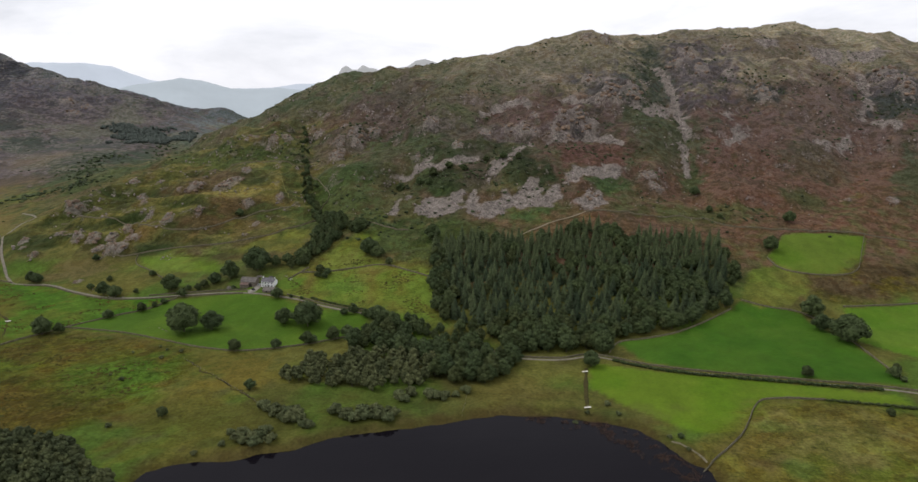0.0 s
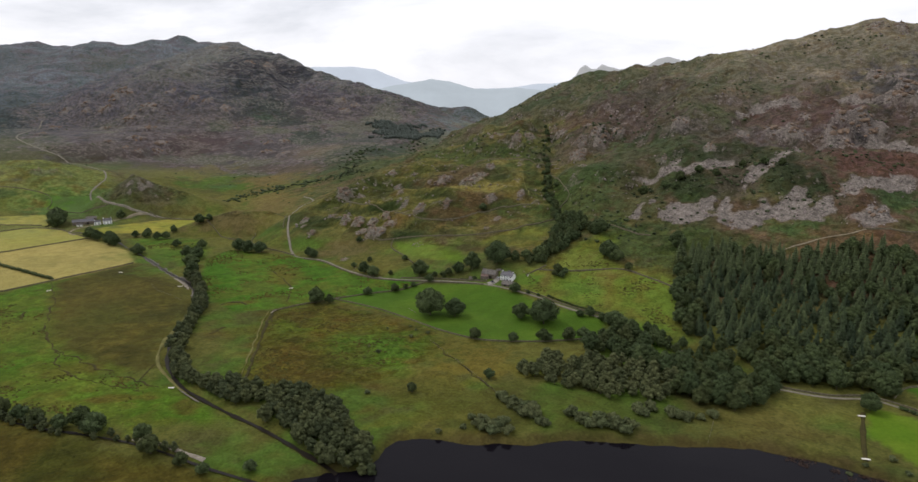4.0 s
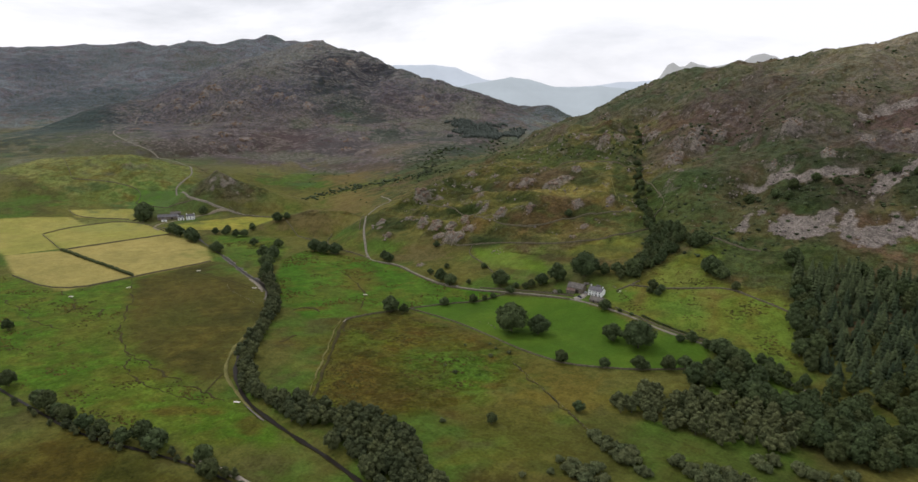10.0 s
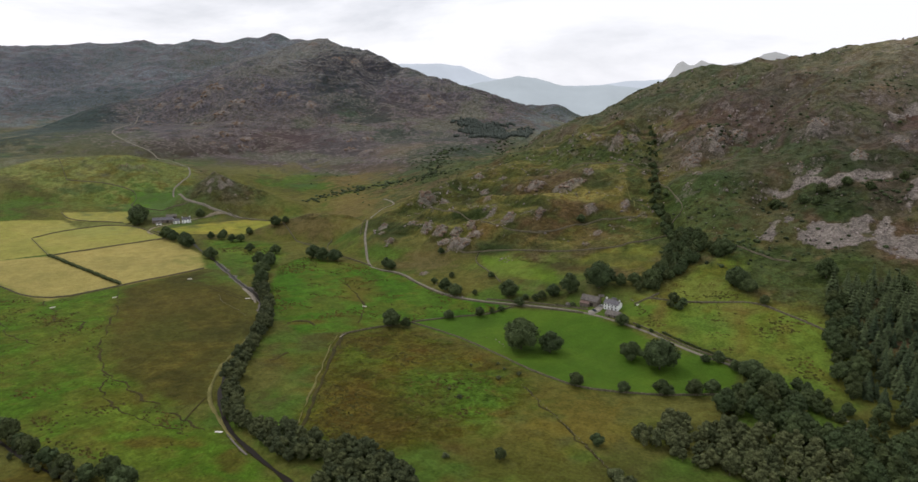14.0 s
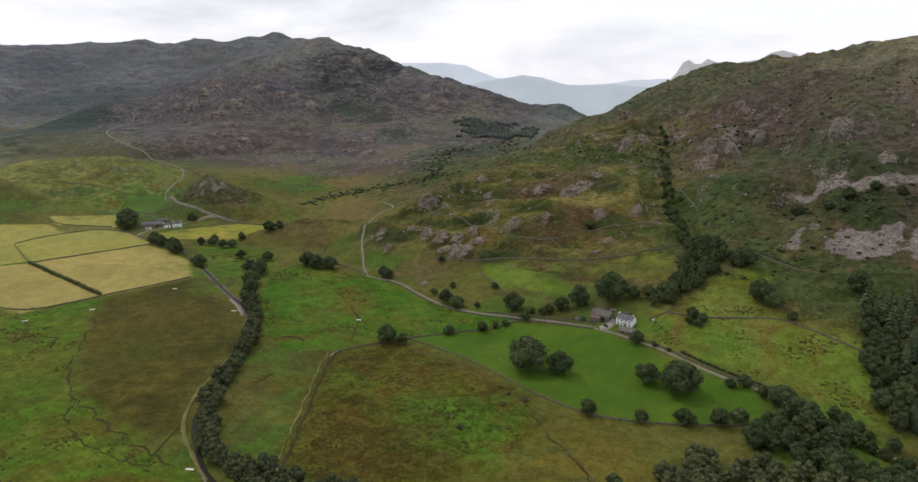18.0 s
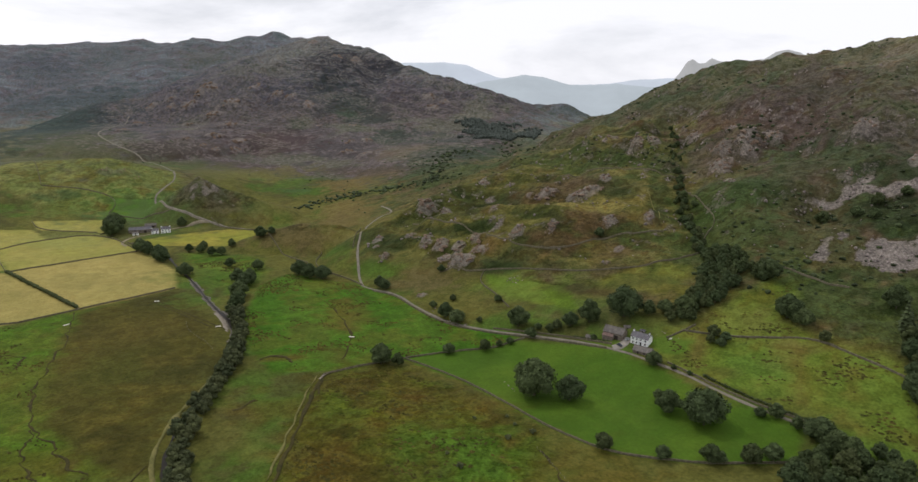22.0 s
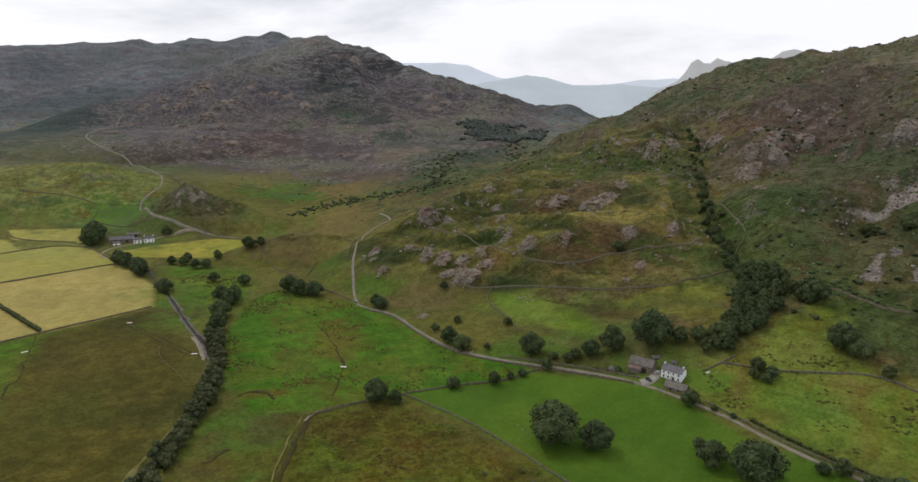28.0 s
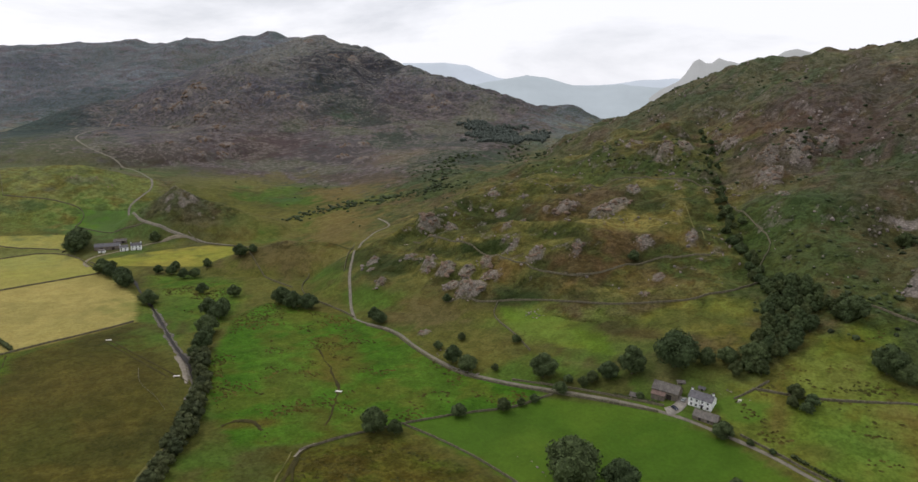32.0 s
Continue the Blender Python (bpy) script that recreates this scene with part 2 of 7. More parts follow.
M_PALE_TIMBER = surface("bleached_timber", S(196, 190, 176), S(222, 216, 204), 1.5, 0.85, fine=9)
M_DOOR = surface("dark_door_paint", S(46, 40, 36), S(60, 52, 46), 2, 0.7)
M_TYRE = surface("tyre_rubber", S(26, 26, 27), S(34, 34, 35), 4, 0.85)
M_GRAVEL = surface("farmyard_gravel", S(122, 117, 108), S(146, 140, 130), 0.4, 0.95, fine=2.5, relief=0.04)
M_REED = surface("dry_reeds", S(82, 64, 54), S(108, 86, 70), 0.3, 0.9, fine=1.5)
M_RUSH = surface("rush_tussock", S(58, 60, 24), S(84, 76, 32), 0.05, 0.9, fine=1.0, island=0.3)
M_STRAW = surface("yellowed_bush", S(120, 112, 48), S(140, 126, 60), 0.8, 0.9)


def glass_like(name, colour, rough=0.05):
    m, t, b = blank(name, rough, 0.5)
    b.inputs["Base Color"].default_value = (*colour, 1)
    return m


M_PANE = glass_like("window_glass", (0.02, 0.022, 0.025))
M_CAR_DARK = glass_like("dark_blue_car_paint", S(44, 50, 62), 0.25)
M_CAR_SILVER = glass_like("silver_car_paint", S(150, 152, 152), 0.3)
M_RIM = glass_like("wheel_rim", S(150, 150, 152), 0.35)
M_LAMP = glass_like("headlamp_glass", S(210, 210, 205), 0.1)


def make_water():
    m, t, b = blank("peaty_water", 0.03, 0.5)
    b.inputs["Base Color"].default_value = (0.006, 0.005, 0.007, 1)
    b.inputs["IOR"].default_value = 1.12
    co = t.nodes.new("ShaderNodeTexCoord").outputs["Object"]
    bumped(t, b, noise_at(t, co, 0.8, 4, 0.6), 0.05, 0.05)
    return m


M_WATER = make_water()
M_RIVER = glass_like("brown_river_water", S(30, 25, 19), 0.5)
M_RIVER.node_tree.nodes["Principled BSDF"].inputs["Specular IOR Level"].default_value = 0.1


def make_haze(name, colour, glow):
    """Distance as a pale glowing backdrop: the haze of moist air is painted in."""
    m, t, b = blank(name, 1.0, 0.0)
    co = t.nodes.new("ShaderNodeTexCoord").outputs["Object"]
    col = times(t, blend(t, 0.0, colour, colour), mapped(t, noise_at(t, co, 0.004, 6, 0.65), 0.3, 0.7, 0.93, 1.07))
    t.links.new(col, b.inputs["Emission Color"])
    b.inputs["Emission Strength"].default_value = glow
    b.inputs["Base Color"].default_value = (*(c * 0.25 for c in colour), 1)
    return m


# haze on the far fells is an emissive colour, paler with distance
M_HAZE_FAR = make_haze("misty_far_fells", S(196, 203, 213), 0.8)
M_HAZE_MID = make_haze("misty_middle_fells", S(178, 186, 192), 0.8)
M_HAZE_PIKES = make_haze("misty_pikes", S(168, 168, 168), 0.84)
# ---- lines of the plan ----
RIVER = [(-150, 238), (-168, 249), (-189, 256), (-220, 268), (-248, 277), (-274, 284), (-299, 292), (-316, 298), (-335, 309), (-356, 325), (-374, 344), (-389, 366), (-405, 395),
         (-421, 421), (-443, 450), (-470, 476), (-492, 491), (-526, 506), (-569, 530), (-615, 555), (-666, 579), (-714, 607), (-762, 620), (-807, 628)]
WEST_STREAM = [(-180, 226), (-206, 229), (-242, 231), (-265, 234), (-289, 236), (-308, 235), (-332, 233), (-358, 229), (-387, 229), (-440, 236), (-520, 244), (-640, 262)]
VALLEY_ROAD = [(42, 427), (20, 447), (0, 463), (-23, 476), (-44, 489), (-73, 507), (-95, 514), (-118, 524), (-138, 535), (-158, 543), (-179, 551), (-207, 557), (-242, 559),
               (-270, 559), (-300, 561), (-326, 564), (-367, 583), (-400, 604), (-429, 609), (-446, 614)]
EAST_ROAD = [(42, 427), (75, 423), (98, 431), (110, 425), (132, 411), (167, 399.5), (204, 391), (238, 383.5), (273, 377), (300, 366), (380, 330)]
PASS_ROAD = [(-690, 758), (-765, 748), (-798, 740), (-825, 731), (-862, 728), (-896, 738), (-950, 767), (-962, 795), (-974, 833), (-1062, 883), (-1211, 951), (-1295, 947),
             (-1389, 974), (-1436, 1006), (-1529, 1110), (-1624, 1214)]


# ---- lie of the land ----
_perm = np.random.RandomState(7).permutation(512)


def perlin(x, y):
    """Gradient noise on arrays, about -0.7 to 0.7."""
    xi, yi = np.floor(x).astype(int), np.floor(y).astype(int)
    xf, yf = x - xi, y - yi
    u, v = xf * xf * xf * (xf * (xf * 6 - 15) + 10), yf * yf * yf * (yf * (yf * 6 - 15) + 10)

    def corner(ix, iy, dx, dy):
        a = _perm[(_perm[ix & 511] + iy) & 511] * (2 * np.pi / 512)
        return np.cos(a) * dx + np.sin(a) * dy
    n00, n10 = corner(xi, yi, xf, yf), corner(xi + 1, yi, xf - 1, yf)
    n01, n11 = corner(xi, yi + 1, xf, yf - 1), corner(xi + 1, yi + 1, xf - 1, yf - 1)
    return (n00 * (1 - u) + n10 * u) * (1 - v) + (n01 * (1 - u) + n11 * u) * v


def fbm(x, y, size, octaves=4, gain=0.5):
    total, amp = 0.0, 1.0
    for i in range(octaves):
        total = total + amp * perlin(x / size + 17.3 * i, y / size - 9.1 * i)
        size, amp = size * 0.5, amp * gain
    return total


def ridged(x, y, size, octaves=4, gain=0.5):
    total, amp = 0.0, 1.0
    for i in range(octaves):
        total = total + amp * (1 - 2 * np.abs(perlin(x / size + 5.7 * i, y / size + 31.9 * i)))
        size, amp = size * 0.5, amp * gain
    return total / 1.6


def ramp(a, b, v):
    s = np.clip((v - a) / (b - a), 0, 1)
    return s * s * (3 - 2 * s)


def nearest(line, x, y):
    """Distance to a line of points, what each point carries there, and the side (1: to the left of its way)."""
    best = np.full(np.shape(x), 1e9)
    carry = [np.zeros(np.shape(x)) for _ in line[0][2:]]
    side = np.zeros(np.shape(x))
    for p, q in zip(line, line[1:]):
        dx, dy = q[0] - p[0], q[1] - p[1]
        s = np.clip(((x - p[0]) * dx + (y - p[1]) * dy) / (dx * dx + dy * dy), 0, 1)
        d = np.hypot(x - p[0] - s * dx, y - p[1] - s * dy)
        near = d < best
        best = np.where(near, d, best)
        side = np.where(near, np.sign(dx * (y - p[1]) - dy * (x - p[0])), side)
        for i in range(len(carry)):
            carry[i] = np.where(near, p[2 + i] + s * (q[2 + i] - p[2 + i]), carry[i])
    return best, carry, side


# Crests: x, y, height, reach of the left flank, reach of the right flank.
EAST_FELL = [(-529, 1659, 78, 260, 700), (-425, 1568, 132, 400, 700), (-307, 1456, 182, 600, 690), (-213, 1327, 206, 700, 690), (-156, 1253, 218, 750, 690), (-84, 1197, 221, 800, 675), (12, 1162, 248, 850, 680), (74, 1164, 259, 850, 670), (149, 1187, 270, 850, 710), (237, 1211, 287, 850, 760), (460, 1296, 307, 900, 870), (669, 1350, 321, 900, 910), (940, 1342, 290, 900, 910), (1700, 1300, 280, 900, 850), (2600, 1200, 250, 900, 1000)]
WEST_FELL = [(-1892, 2127, 370, 700, 900), (-1746, 2093, 387, 700, 1000), (-1467, 2029, 330, 600, 950), (-1227, 1907, 262, 600, 800), (-1048, 1843, 229, 500, 700), (-846, 1762, 178, 400, 560), (-691, 1658, 131, 300, 420), (-610, 1555, 104, 200, 280)]
WEST_SPUR = [(-1493, 1715, 293, 560, 600), (-1523, 1515, 256, 540, 560), (-1571, 1360, 206, 500, 500), (-1524, 1200, 117, 380, 380)]
WEST_RIB = [(-1466, 1842, 281, 300, 640), (-1157, 1600, 190, 280, 520), (-932, 1445, 119, 240, 380), (-791, 1334, 71, 160, 220)]
PASS_FELL = [(-4700, 1500, 420, 1500, 1500), (-4091, 2255, 446, 1500, 1500), (-3621, 2508, 459, 1500, 1500), (-3454, 2607, 494, 1500, 1450), (-3265, 2698, 459, 1400, 1400),
             (-2982, 2619, 472, 1400, 1300), (-2846, 2688, 458, 1300, 1300), (-2623, 2821, 518, 1300, 1300), (-2440, 2790, 462, 1200, 1200), (-1900, 2700, 330, 1200, 1000)]
SOUTH_FELL = [(-4000, 300, 400, 900, 1100), (-2600, 200, 330, 900, 900), (-1700, -250, 230, 700, 800), (-1000, -700, 180, 600, 700), (200, -1100, 150, 600, 700), (1500, -900, 160, 600, 700)]
GAP_SPUR = [(-1040, 2250, 150, 300, 300), (-915, 2147, 147, 260, 300), (-853, 2176, 151, 240, 300), (-790, 2202, 147, 220, 260), (-700, 2230, 112, 200, 240)]
MIDDLE_HILL = [(-500, 735, 46, 60, 100), (-470, 815, 66, 70, 140), (-400, 900, 80, 100, 200), (-335, 985, 90, 130, 260), (-265, 985, 82, 100, 230), (-215, 900, 68, 60, 130)]
MIDDLE_STEP = [(-440, 735, 52, 60, 100), (-370, 745, 70, 60, 120), (-290, 745, 76, 70, 120), (-230, 760, 68, 60, 80)]
GREEN_HILL = [(-1400, 700, 70, 200, 160), (-1195, 745, 78, 180, 160), (-1100, 800, 82, 180, 150), (-1010, 850, 62, 150, 130)]
CASTLE_KNOLL = [(-885, 755, 48, 50, 45), (-850, 770, 66, 60, 56), (-810, 795, 50, 60, 60), (-770, 820, 34, 50, 55)]
RIVER_KNOLL = [(-655, 690, 24, 40, 40), (-610, 715, 36, 50, 45), (-570, 735, 34, 50, 50)]


def flank(line, x, y, sharp, floor):
    """Height that a crest line adds: its segments are weighed by nearness, so that flanks meet without a crease."""
    best = np.full(np.shape(x), 1e9)
    total, top, reach = 0.0, 0.0, 0.0
    for p, q in zip(line, line[1:]):
        dx, dy = q[0] - p[0], q[1] - p[1]
        n = math.hypot(dx, dy)
        s = np.clip(((x - p[0]) * dx + (y - p[1]) * dy) / (n * n), 0, 1)
        d = np.hypot(x - p[0] - s * dx, y - p[1] - s * dy)
        left = 0.5 + 0.5 * np.tanh((dx * (y - p[1]) - dy * (x - p[0])) / n / 60)
        w = (d + 0.25 * n + 15) ** -7.0 * 1e14
        total, top = total + w, top + w * (p[2] + s * (q[2] - p[2]))
        reach = reach + w * (left * (p[3] + s * (q[3] - p[3])) + (1 - left) * (p[4] + s * (q[4] - p[4])))
        best = np.minimum(best, d)
    s = np.clip(best / (reach / total), 0, 1)
    crown = (np.sqrt(s * s + 0.0016) - 0.04) / 0.9608
    return (top / total - floor) * np.clip(1 - crown, 0, 1) ** sharp


# Clefts down the fellsides: line, depth, half width.
CLEFTS = [([(331, 1140), (325, 1013), (303, 870), (285, 777), (277, 722)], 13, 28), ([(689, 1132), (627, 989), (583, 896), (481, 785), (389, 689)], 12, 30),
          ([(123, 1142), (44, 944), (-29, 821), (-70, 765)], 9, 28), ([(1, 1124), (-78, 969), (-129, 890)], 9, 30), ([(531, 1143), (428, 923), (350, 720)], 6, 24),
          ([(-1480, 1700), (-1330, 1450), (-1230, 1250)], 16, 45), ([(-1250, 1800), (-1120, 1560), (-1020, 1380)], 12, 40), ([(-1750, 1500), (-1700, 1300), (-1600, 1120)], 14, 50)]
KNOLLS = [(251, 1203, 9, 42), (198, 1201, 7, 44), (652, 1341, 10, 55), (543, 1319, 6, 44), (127, 1178, 6, 40), (-85, 1213, 6, 40), (-283, 1442, 6, 44), (835, 1346, 7, 50), (-2625, 2820, 16, 70), (-3455, 2605, 12, 80), (-2985, 2620, 10, 50), (-878, 801, 12, 50), (-1150, 765, 12, 60), (-1060, 805, 10, 40), (-1010, 745, 9, 40), (-1230, 750, 12, 60)]
KNOLLS += [(-520, 1130, -18, 95), (-585, 1200, -32, 110), (-640, 1300, -34, 120), (-440, 1060, -4, 60), (-640, 1090, -12, 80), (-560, 1400, -34, 110), (-690, 1410, -34, 130), (-500, 1420, -16, 80)]
KNOLLS += [(-425, 1304, -13, 80), (-300, 1358, 16, 95), (-242, 1181, 6, 70), (-205, 1190, 3, 50), (-388, 1202, -12, 60), (-148, 1177, 3, 45), (-86, 1187, -10, 38), (-31, 1190, 6, 40), (-3453, 2608, -18, 150), (-2604, 2804, -28, 130)]
GULLY = [(-150, 660), (-158, 715), (-175, 780), (-195, 840), (-215, 910), (-235, 990), (-250, 1060)]


OUTCROPS = []  # crags: x, y, size
OUTCROPS += [(-469, 768, 14), (-336, 818, 10), (-290, 805, 11), (-280, 848, 9), (-408, 819, 7), (-377, 799, 6), (-394, 851, 5), (-336, 849, 5), (-243, 733, 9), (-292, 709, 9), (-325, 700, 8), (-348, 712, 6), (-377, 680, 9), (-357, 675, 9), (-369, 653, 7), (-417, 692, 6), (-482, 697, 5), (-453, 661, 5), (-223, 696, 6), (-228, 671, 5), (-208, 745, 7), (-333, 876, 5), (-359, 818, 6), (-476, 681, 5), (-436, 698, 5), (-312, 994, 10), (-267, 943, 9), (-317, 968, 6), (-205, 964, 10), (-164, 874, 13)]  # middle hill
OUTCROPS += [(-159, 861, 11), (-173, 910, 9), (-147, 910, 9), (-277, 940, 6), (-149, 827, 6), (-468, 1031, 5), (-373, 603, 6)]  # middle hill
OUTCROPS += [(-138, 910, 17), (-119, 922, 11), (-165, 906, 11), (-36, 902, 13), (74, 871, 17), (94, 861, 17), (139, 856, 22), (159, 883, 22), (179, 882, 20), (39, 866, 10), (3, 821, 8), (-160, 942, 10), (215, 949, 22), (230, 943, 22), (212, 1047, 13), (110, 894, 11), (-49, 817, 6), (64, 774, 6), (-249, 949, 11), (-267, 945, 10), (-206, 1032, 8)]  # eastern fell
OUTCROPS += [(-1496, 1338, 23), (-1472, 1356, 23), (-1368, 1318, 27), (-1480, 1284, 21), (-1383, 1273, 23), (-1254, 1202, 21), (-1208, 1120, 21), (-1151, 1131, 19), (-1128, 1101, 16), (-1389, 1206, 16), (-1547, 1284, 14), (-1522, 1263, 14), (-1488, 1144, 19), (-1398, 1039, 14), (-1589, 1252, 16), (-1373, 1406, 19), (-1296, 1411, 19), (-1251, 1405, 18), (-1181, 1391, 18), (-913, 1197, 18), (-857, 1181, 18), (-927, 1288, 16), (-955, 1262, 14), (-1032, 1374, 12), (-992, 1666, 19), (-940, 1592, 19), (-935, 1646, 19), (-1435, 1831, 21), (-1393, 1870, 21), (-1672, 1993, 18)]  # western fell
OUTCROPS += [(-1175, 1060, 12), (-1152, 1069, 12), (-1232, 1064, 12), (-1102, 1340, 10)]  # western fell
OUTCROPS += [(401, 1137, 23), (363, 1091, 18), (401, 1070, 19), (477, 1152, 18), (469, 992, 19), (705, 1077, 21), (703, 1038, 23), (693, 998, 21), (238, 991, 23), (266, 976, 19), (208, 1026, 18), (229, 760, 12), (152, 704, 12), (235, 738, 10), (230, 1183, 14), (267, 1182, 14), (454, 729, 8), (504, 721, 8)]  # eastern fell
OUTCROPS += [(-846, 757, 6), (-831, 763, 7), (-822, 776, 6), (-852, 770, 5), (-806, 768, 5), (-789, 774, 5), (-838, 748, 5), (-1064, 767, 9), (-1042, 786, 8), (-1012, 789, 6)]  # castle knoll


OUTCROPS += [(-468, 774, 13), (-450, 784, 9), (-339, 812, 13), (-296, 807, 13), (-283, 820, 10), (-431, 848, 8), (-365, 738, 7), (-324, 699, 9), (-292, 704, 8), (-418, 687, 12), (-447, 700, 8), (-396, 679, 12), (-365, 690, 11), (-361, 660, 13), (-380, 661, 9), (-454, 660, 8), (-484, 693, 7), (-351, 676, 8)]  # slabs of the middle hill


# The tarn's shore, anticlockwise, and its level.
TARN = [(-190, 240), (-160, 258), (-158, 290), (-137, 297), (-118, 300), (-89, 309), (-60, 325), (-27, 331), (3, 340), (28, 346),
        (59, 345), (85, 336), (103, 327), (116, 306), (127, 287), (150, 190), (170, 60), (120, -60), (0, -110), (-140, -60), (-205, 60), (-205, 170)]
TARN_LEVEL = 3.0


def inside(poly, x, y):
    """Signed distance to a closed outline, positive inside."""
    x, y = np.asarray(x, float), np.asarray(y, float)
    d, _, _ = nearest([(*p, 0) for p in poly] + [(*poly[0], 0)], x, y)
    hit = np.zeros(x.shape, bool)
    for (ax, ay), (bx, by) in zip(poly, poly[1:] + poly[:1]):
        if ay != by:
            hit ^= ((ay > y) != (by > y)) & (x < (bx - ax) * (y - ay) / (by - ay) + ax)
    return np.where(hit, d, -d)


def floor_height(x, y):
    r = np.hypot(x, y)
    up = np.clip(r - 1060, 0, 700)
    past = np.clip(r - 1760, 0, None)
    return 3.7 + 4.0 * np.clip(r / 750, 0, 1.8) + 0.12 * (np.sqrt(up * up + 3600) - 60) - 0.034 * past


def land(x, y):
    """Height of the ground."""
    x, y = np.atleast_1d(np.asarray(x, float)), np.atleast_1d(np.asarray(y, float))
    floor = floor_height(x, y)
    parts = [flank(EAST_FELL, x, y, 1.2, floor), flank(WEST_FELL, x, y, 1.05, floor), flank(WEST_SPUR, x, y, 0.62, floor), flank(WEST_RIB, x, y, 0.95, floor),
             flank(PASS_FELL, x, y, 1.3, floor), flank(SOUTH_FELL, x, y, 1.4, floor), flank(GAP_SPUR, x, y, 1.2, floor)]
    parts = [np.maximum(p, 0) for p in parts]
    fell = sum((p / 100) ** 9 for p in parts) ** (1 / 9) * 100
    low = [flank(MIDDLE_HILL, x, y, 0.9, floor), flank(MIDDLE_STEP, x, y, 0.8, floor), flank(GREEN_HILL, x, y, 1.0, floor),
           flank(CASTLE_KNOLL, x, y, 0.9, floor), flank(RIVER_KNOLL, x, y, 0.9, floor)]
    low = [np.maximum(p, 0) for p in low]
    hill = (sum(p ** 4 for p in low) + fell ** 4) ** 0.25
    # broken ground: benches and crags grow with height, the valley floor only rolls a little
    rough = ramp(18, 90, hill)
    steep = ramp(30, 160, hill)
    crag = steep * (15 * fbm(x, y, 420, 3) + 19 * (ridged(x, y, 150, 4) - 0.45) + 8 * (ridged(x + 300, y, 46, 3) - 0.3) + 13 * fbm(x * 0.4, y, 85, 3) * ramp(900, 500, np.hypot(x, y - 950)))
    knobs = ramp(10, 34, hill) * (1 - 0.4 * steep) * (8.5 * fbm(x, y, 75, 3) + 7.5 * (ridged(x, y - 200, 48, 4, 0.6) - 0.4))
    near_crest = ramp(0.72, 1.0, fell / np.maximum(np.hypot(x, y) * 0.22, 60))
    cleft, _, _ = nearest([(*p, 0) for p in GULLY], x, y)
    cut = 12 * np.exp(-(cleft / 26) ** 2)
    for line, deep, wide in CLEFTS:
        cut = cut + deep * np.exp(-(nearest([(*p, 0) for p in line], x, y)[0] / wide) ** 2)
    for kx, ky, high, wide in KNOLLS:
        cut = cut - high * np.exp(-(((x - kx) ** 2 + (y - ky) ** 2) / wide ** 2) ** 2)
    # benches: the slope goes up in uneven steps
    bench = 0.0
    for where, step, size, most in ((ramp(14, 32, np.maximum(low[0], low[1])), 17.0, 120, 0.6), (ramp(40, 110, fell) * (1 - 0.75 * near_crest), 36.0, 260, 0.5)):
        s = hill / step + 0.9 * fbm(x + 50, y - 80, size, 3)
        s = s - np.floor(s)
        bench = bench + where * most * step * (ramp(0.4, 0.98, s) - s) * ramp(-0.3, 0.2, fbm(x - 30, y + 40, size * 0.7, 2))
    for kx, ky, size in OUTCROPS:
        i = np.nonzero((np.abs(x - kx) < 2 * size) & (np.abs(y - ky) < 2 * size))
        if len(i[0]):
            px, py = x[i], y[i]
            d = np.hypot(px - kx, py - ky) / size + 0.75 * fbm(px, py, 17, 3)
            bench[i] = bench[i] + 0.36 * size * ramp(1.2, 0.5, d)
    z = floor + hill + bench - cut * rough + crag * (1 - 0.55 * near_crest) + knobs * rough + 0.5 * fbm(x, y, 60, 3) + 0.12 * fbm(x, y, 9, 2)
    for line, deep, wide in ((RIVER, 1.5, 4.5), (WEST_STREAM, 1.2, 3.6)):
        z = z - deep * np.exp(-(nearest([(*p, 0) for p in line], x, y)[0] / wide) ** 4)
    shore = inside(TARN, x, y) + 4 * fbm(x, y, 22, 3)
    wet = ramp(-9, 3, shore)
    return z * (1 - wet) + (TARN_LEVEL - 2.0) * wet

# ---- the ground sheet ----
def spread(parts):
    """Grid lines: (start, end, step at start, step at end) one after another."""
    out = [parts[0][0]]
    for a, b, s0, s1 in parts:
        n = max(2, int(round(2 * abs(b - a) / (s0 + s1))))
        u = np.linspace(0, 1, n + 1)[1:]
        out += list(a + (b - a) * (u * s0 + u * u * (s1 - s0) / 2) / ((s0 + s1) / 2))
    return np.array(out)


GX = spread([(-4900, -2000, 60, 14), (-2000, -900, 14, 4.5), (-900, 420, 3.6, 3.6), (420, 1100, 4, 9), (1100, 3200, 12, 80)])
GY = spread([(-1500, 100, 90, 8), (100, 230, 6, 3.6), (230, 960, 3.4, 3.6), (960, 1700, 4, 8), (1700, 2900, 9, 18), (2900, 4700, 22, 60)])
MX, MY = np.meshgrid(GX, GY)
MZ = land(MX, MY)


def ground(x, y):
    """Height of the ground sheet."""
    i = np.clip(np.searchsorted(GX, x) - 1, 0, len(GX) - 2)
    j = np.clip(np.searchsorted(GY, y) - 1, 0, len(GY) - 2)
    u, v = (x - GX[i]) / (GX[i + 1] - GX[i]), (y - GY[j]) / (GY[j + 1] - GY[j])
    return (MZ[j, i] * (1 - u) + MZ[j, i + 1] * u) * (1 - v) + (MZ[j + 1, i] * (1 - u) + MZ[j + 1, i + 1] * u) * v


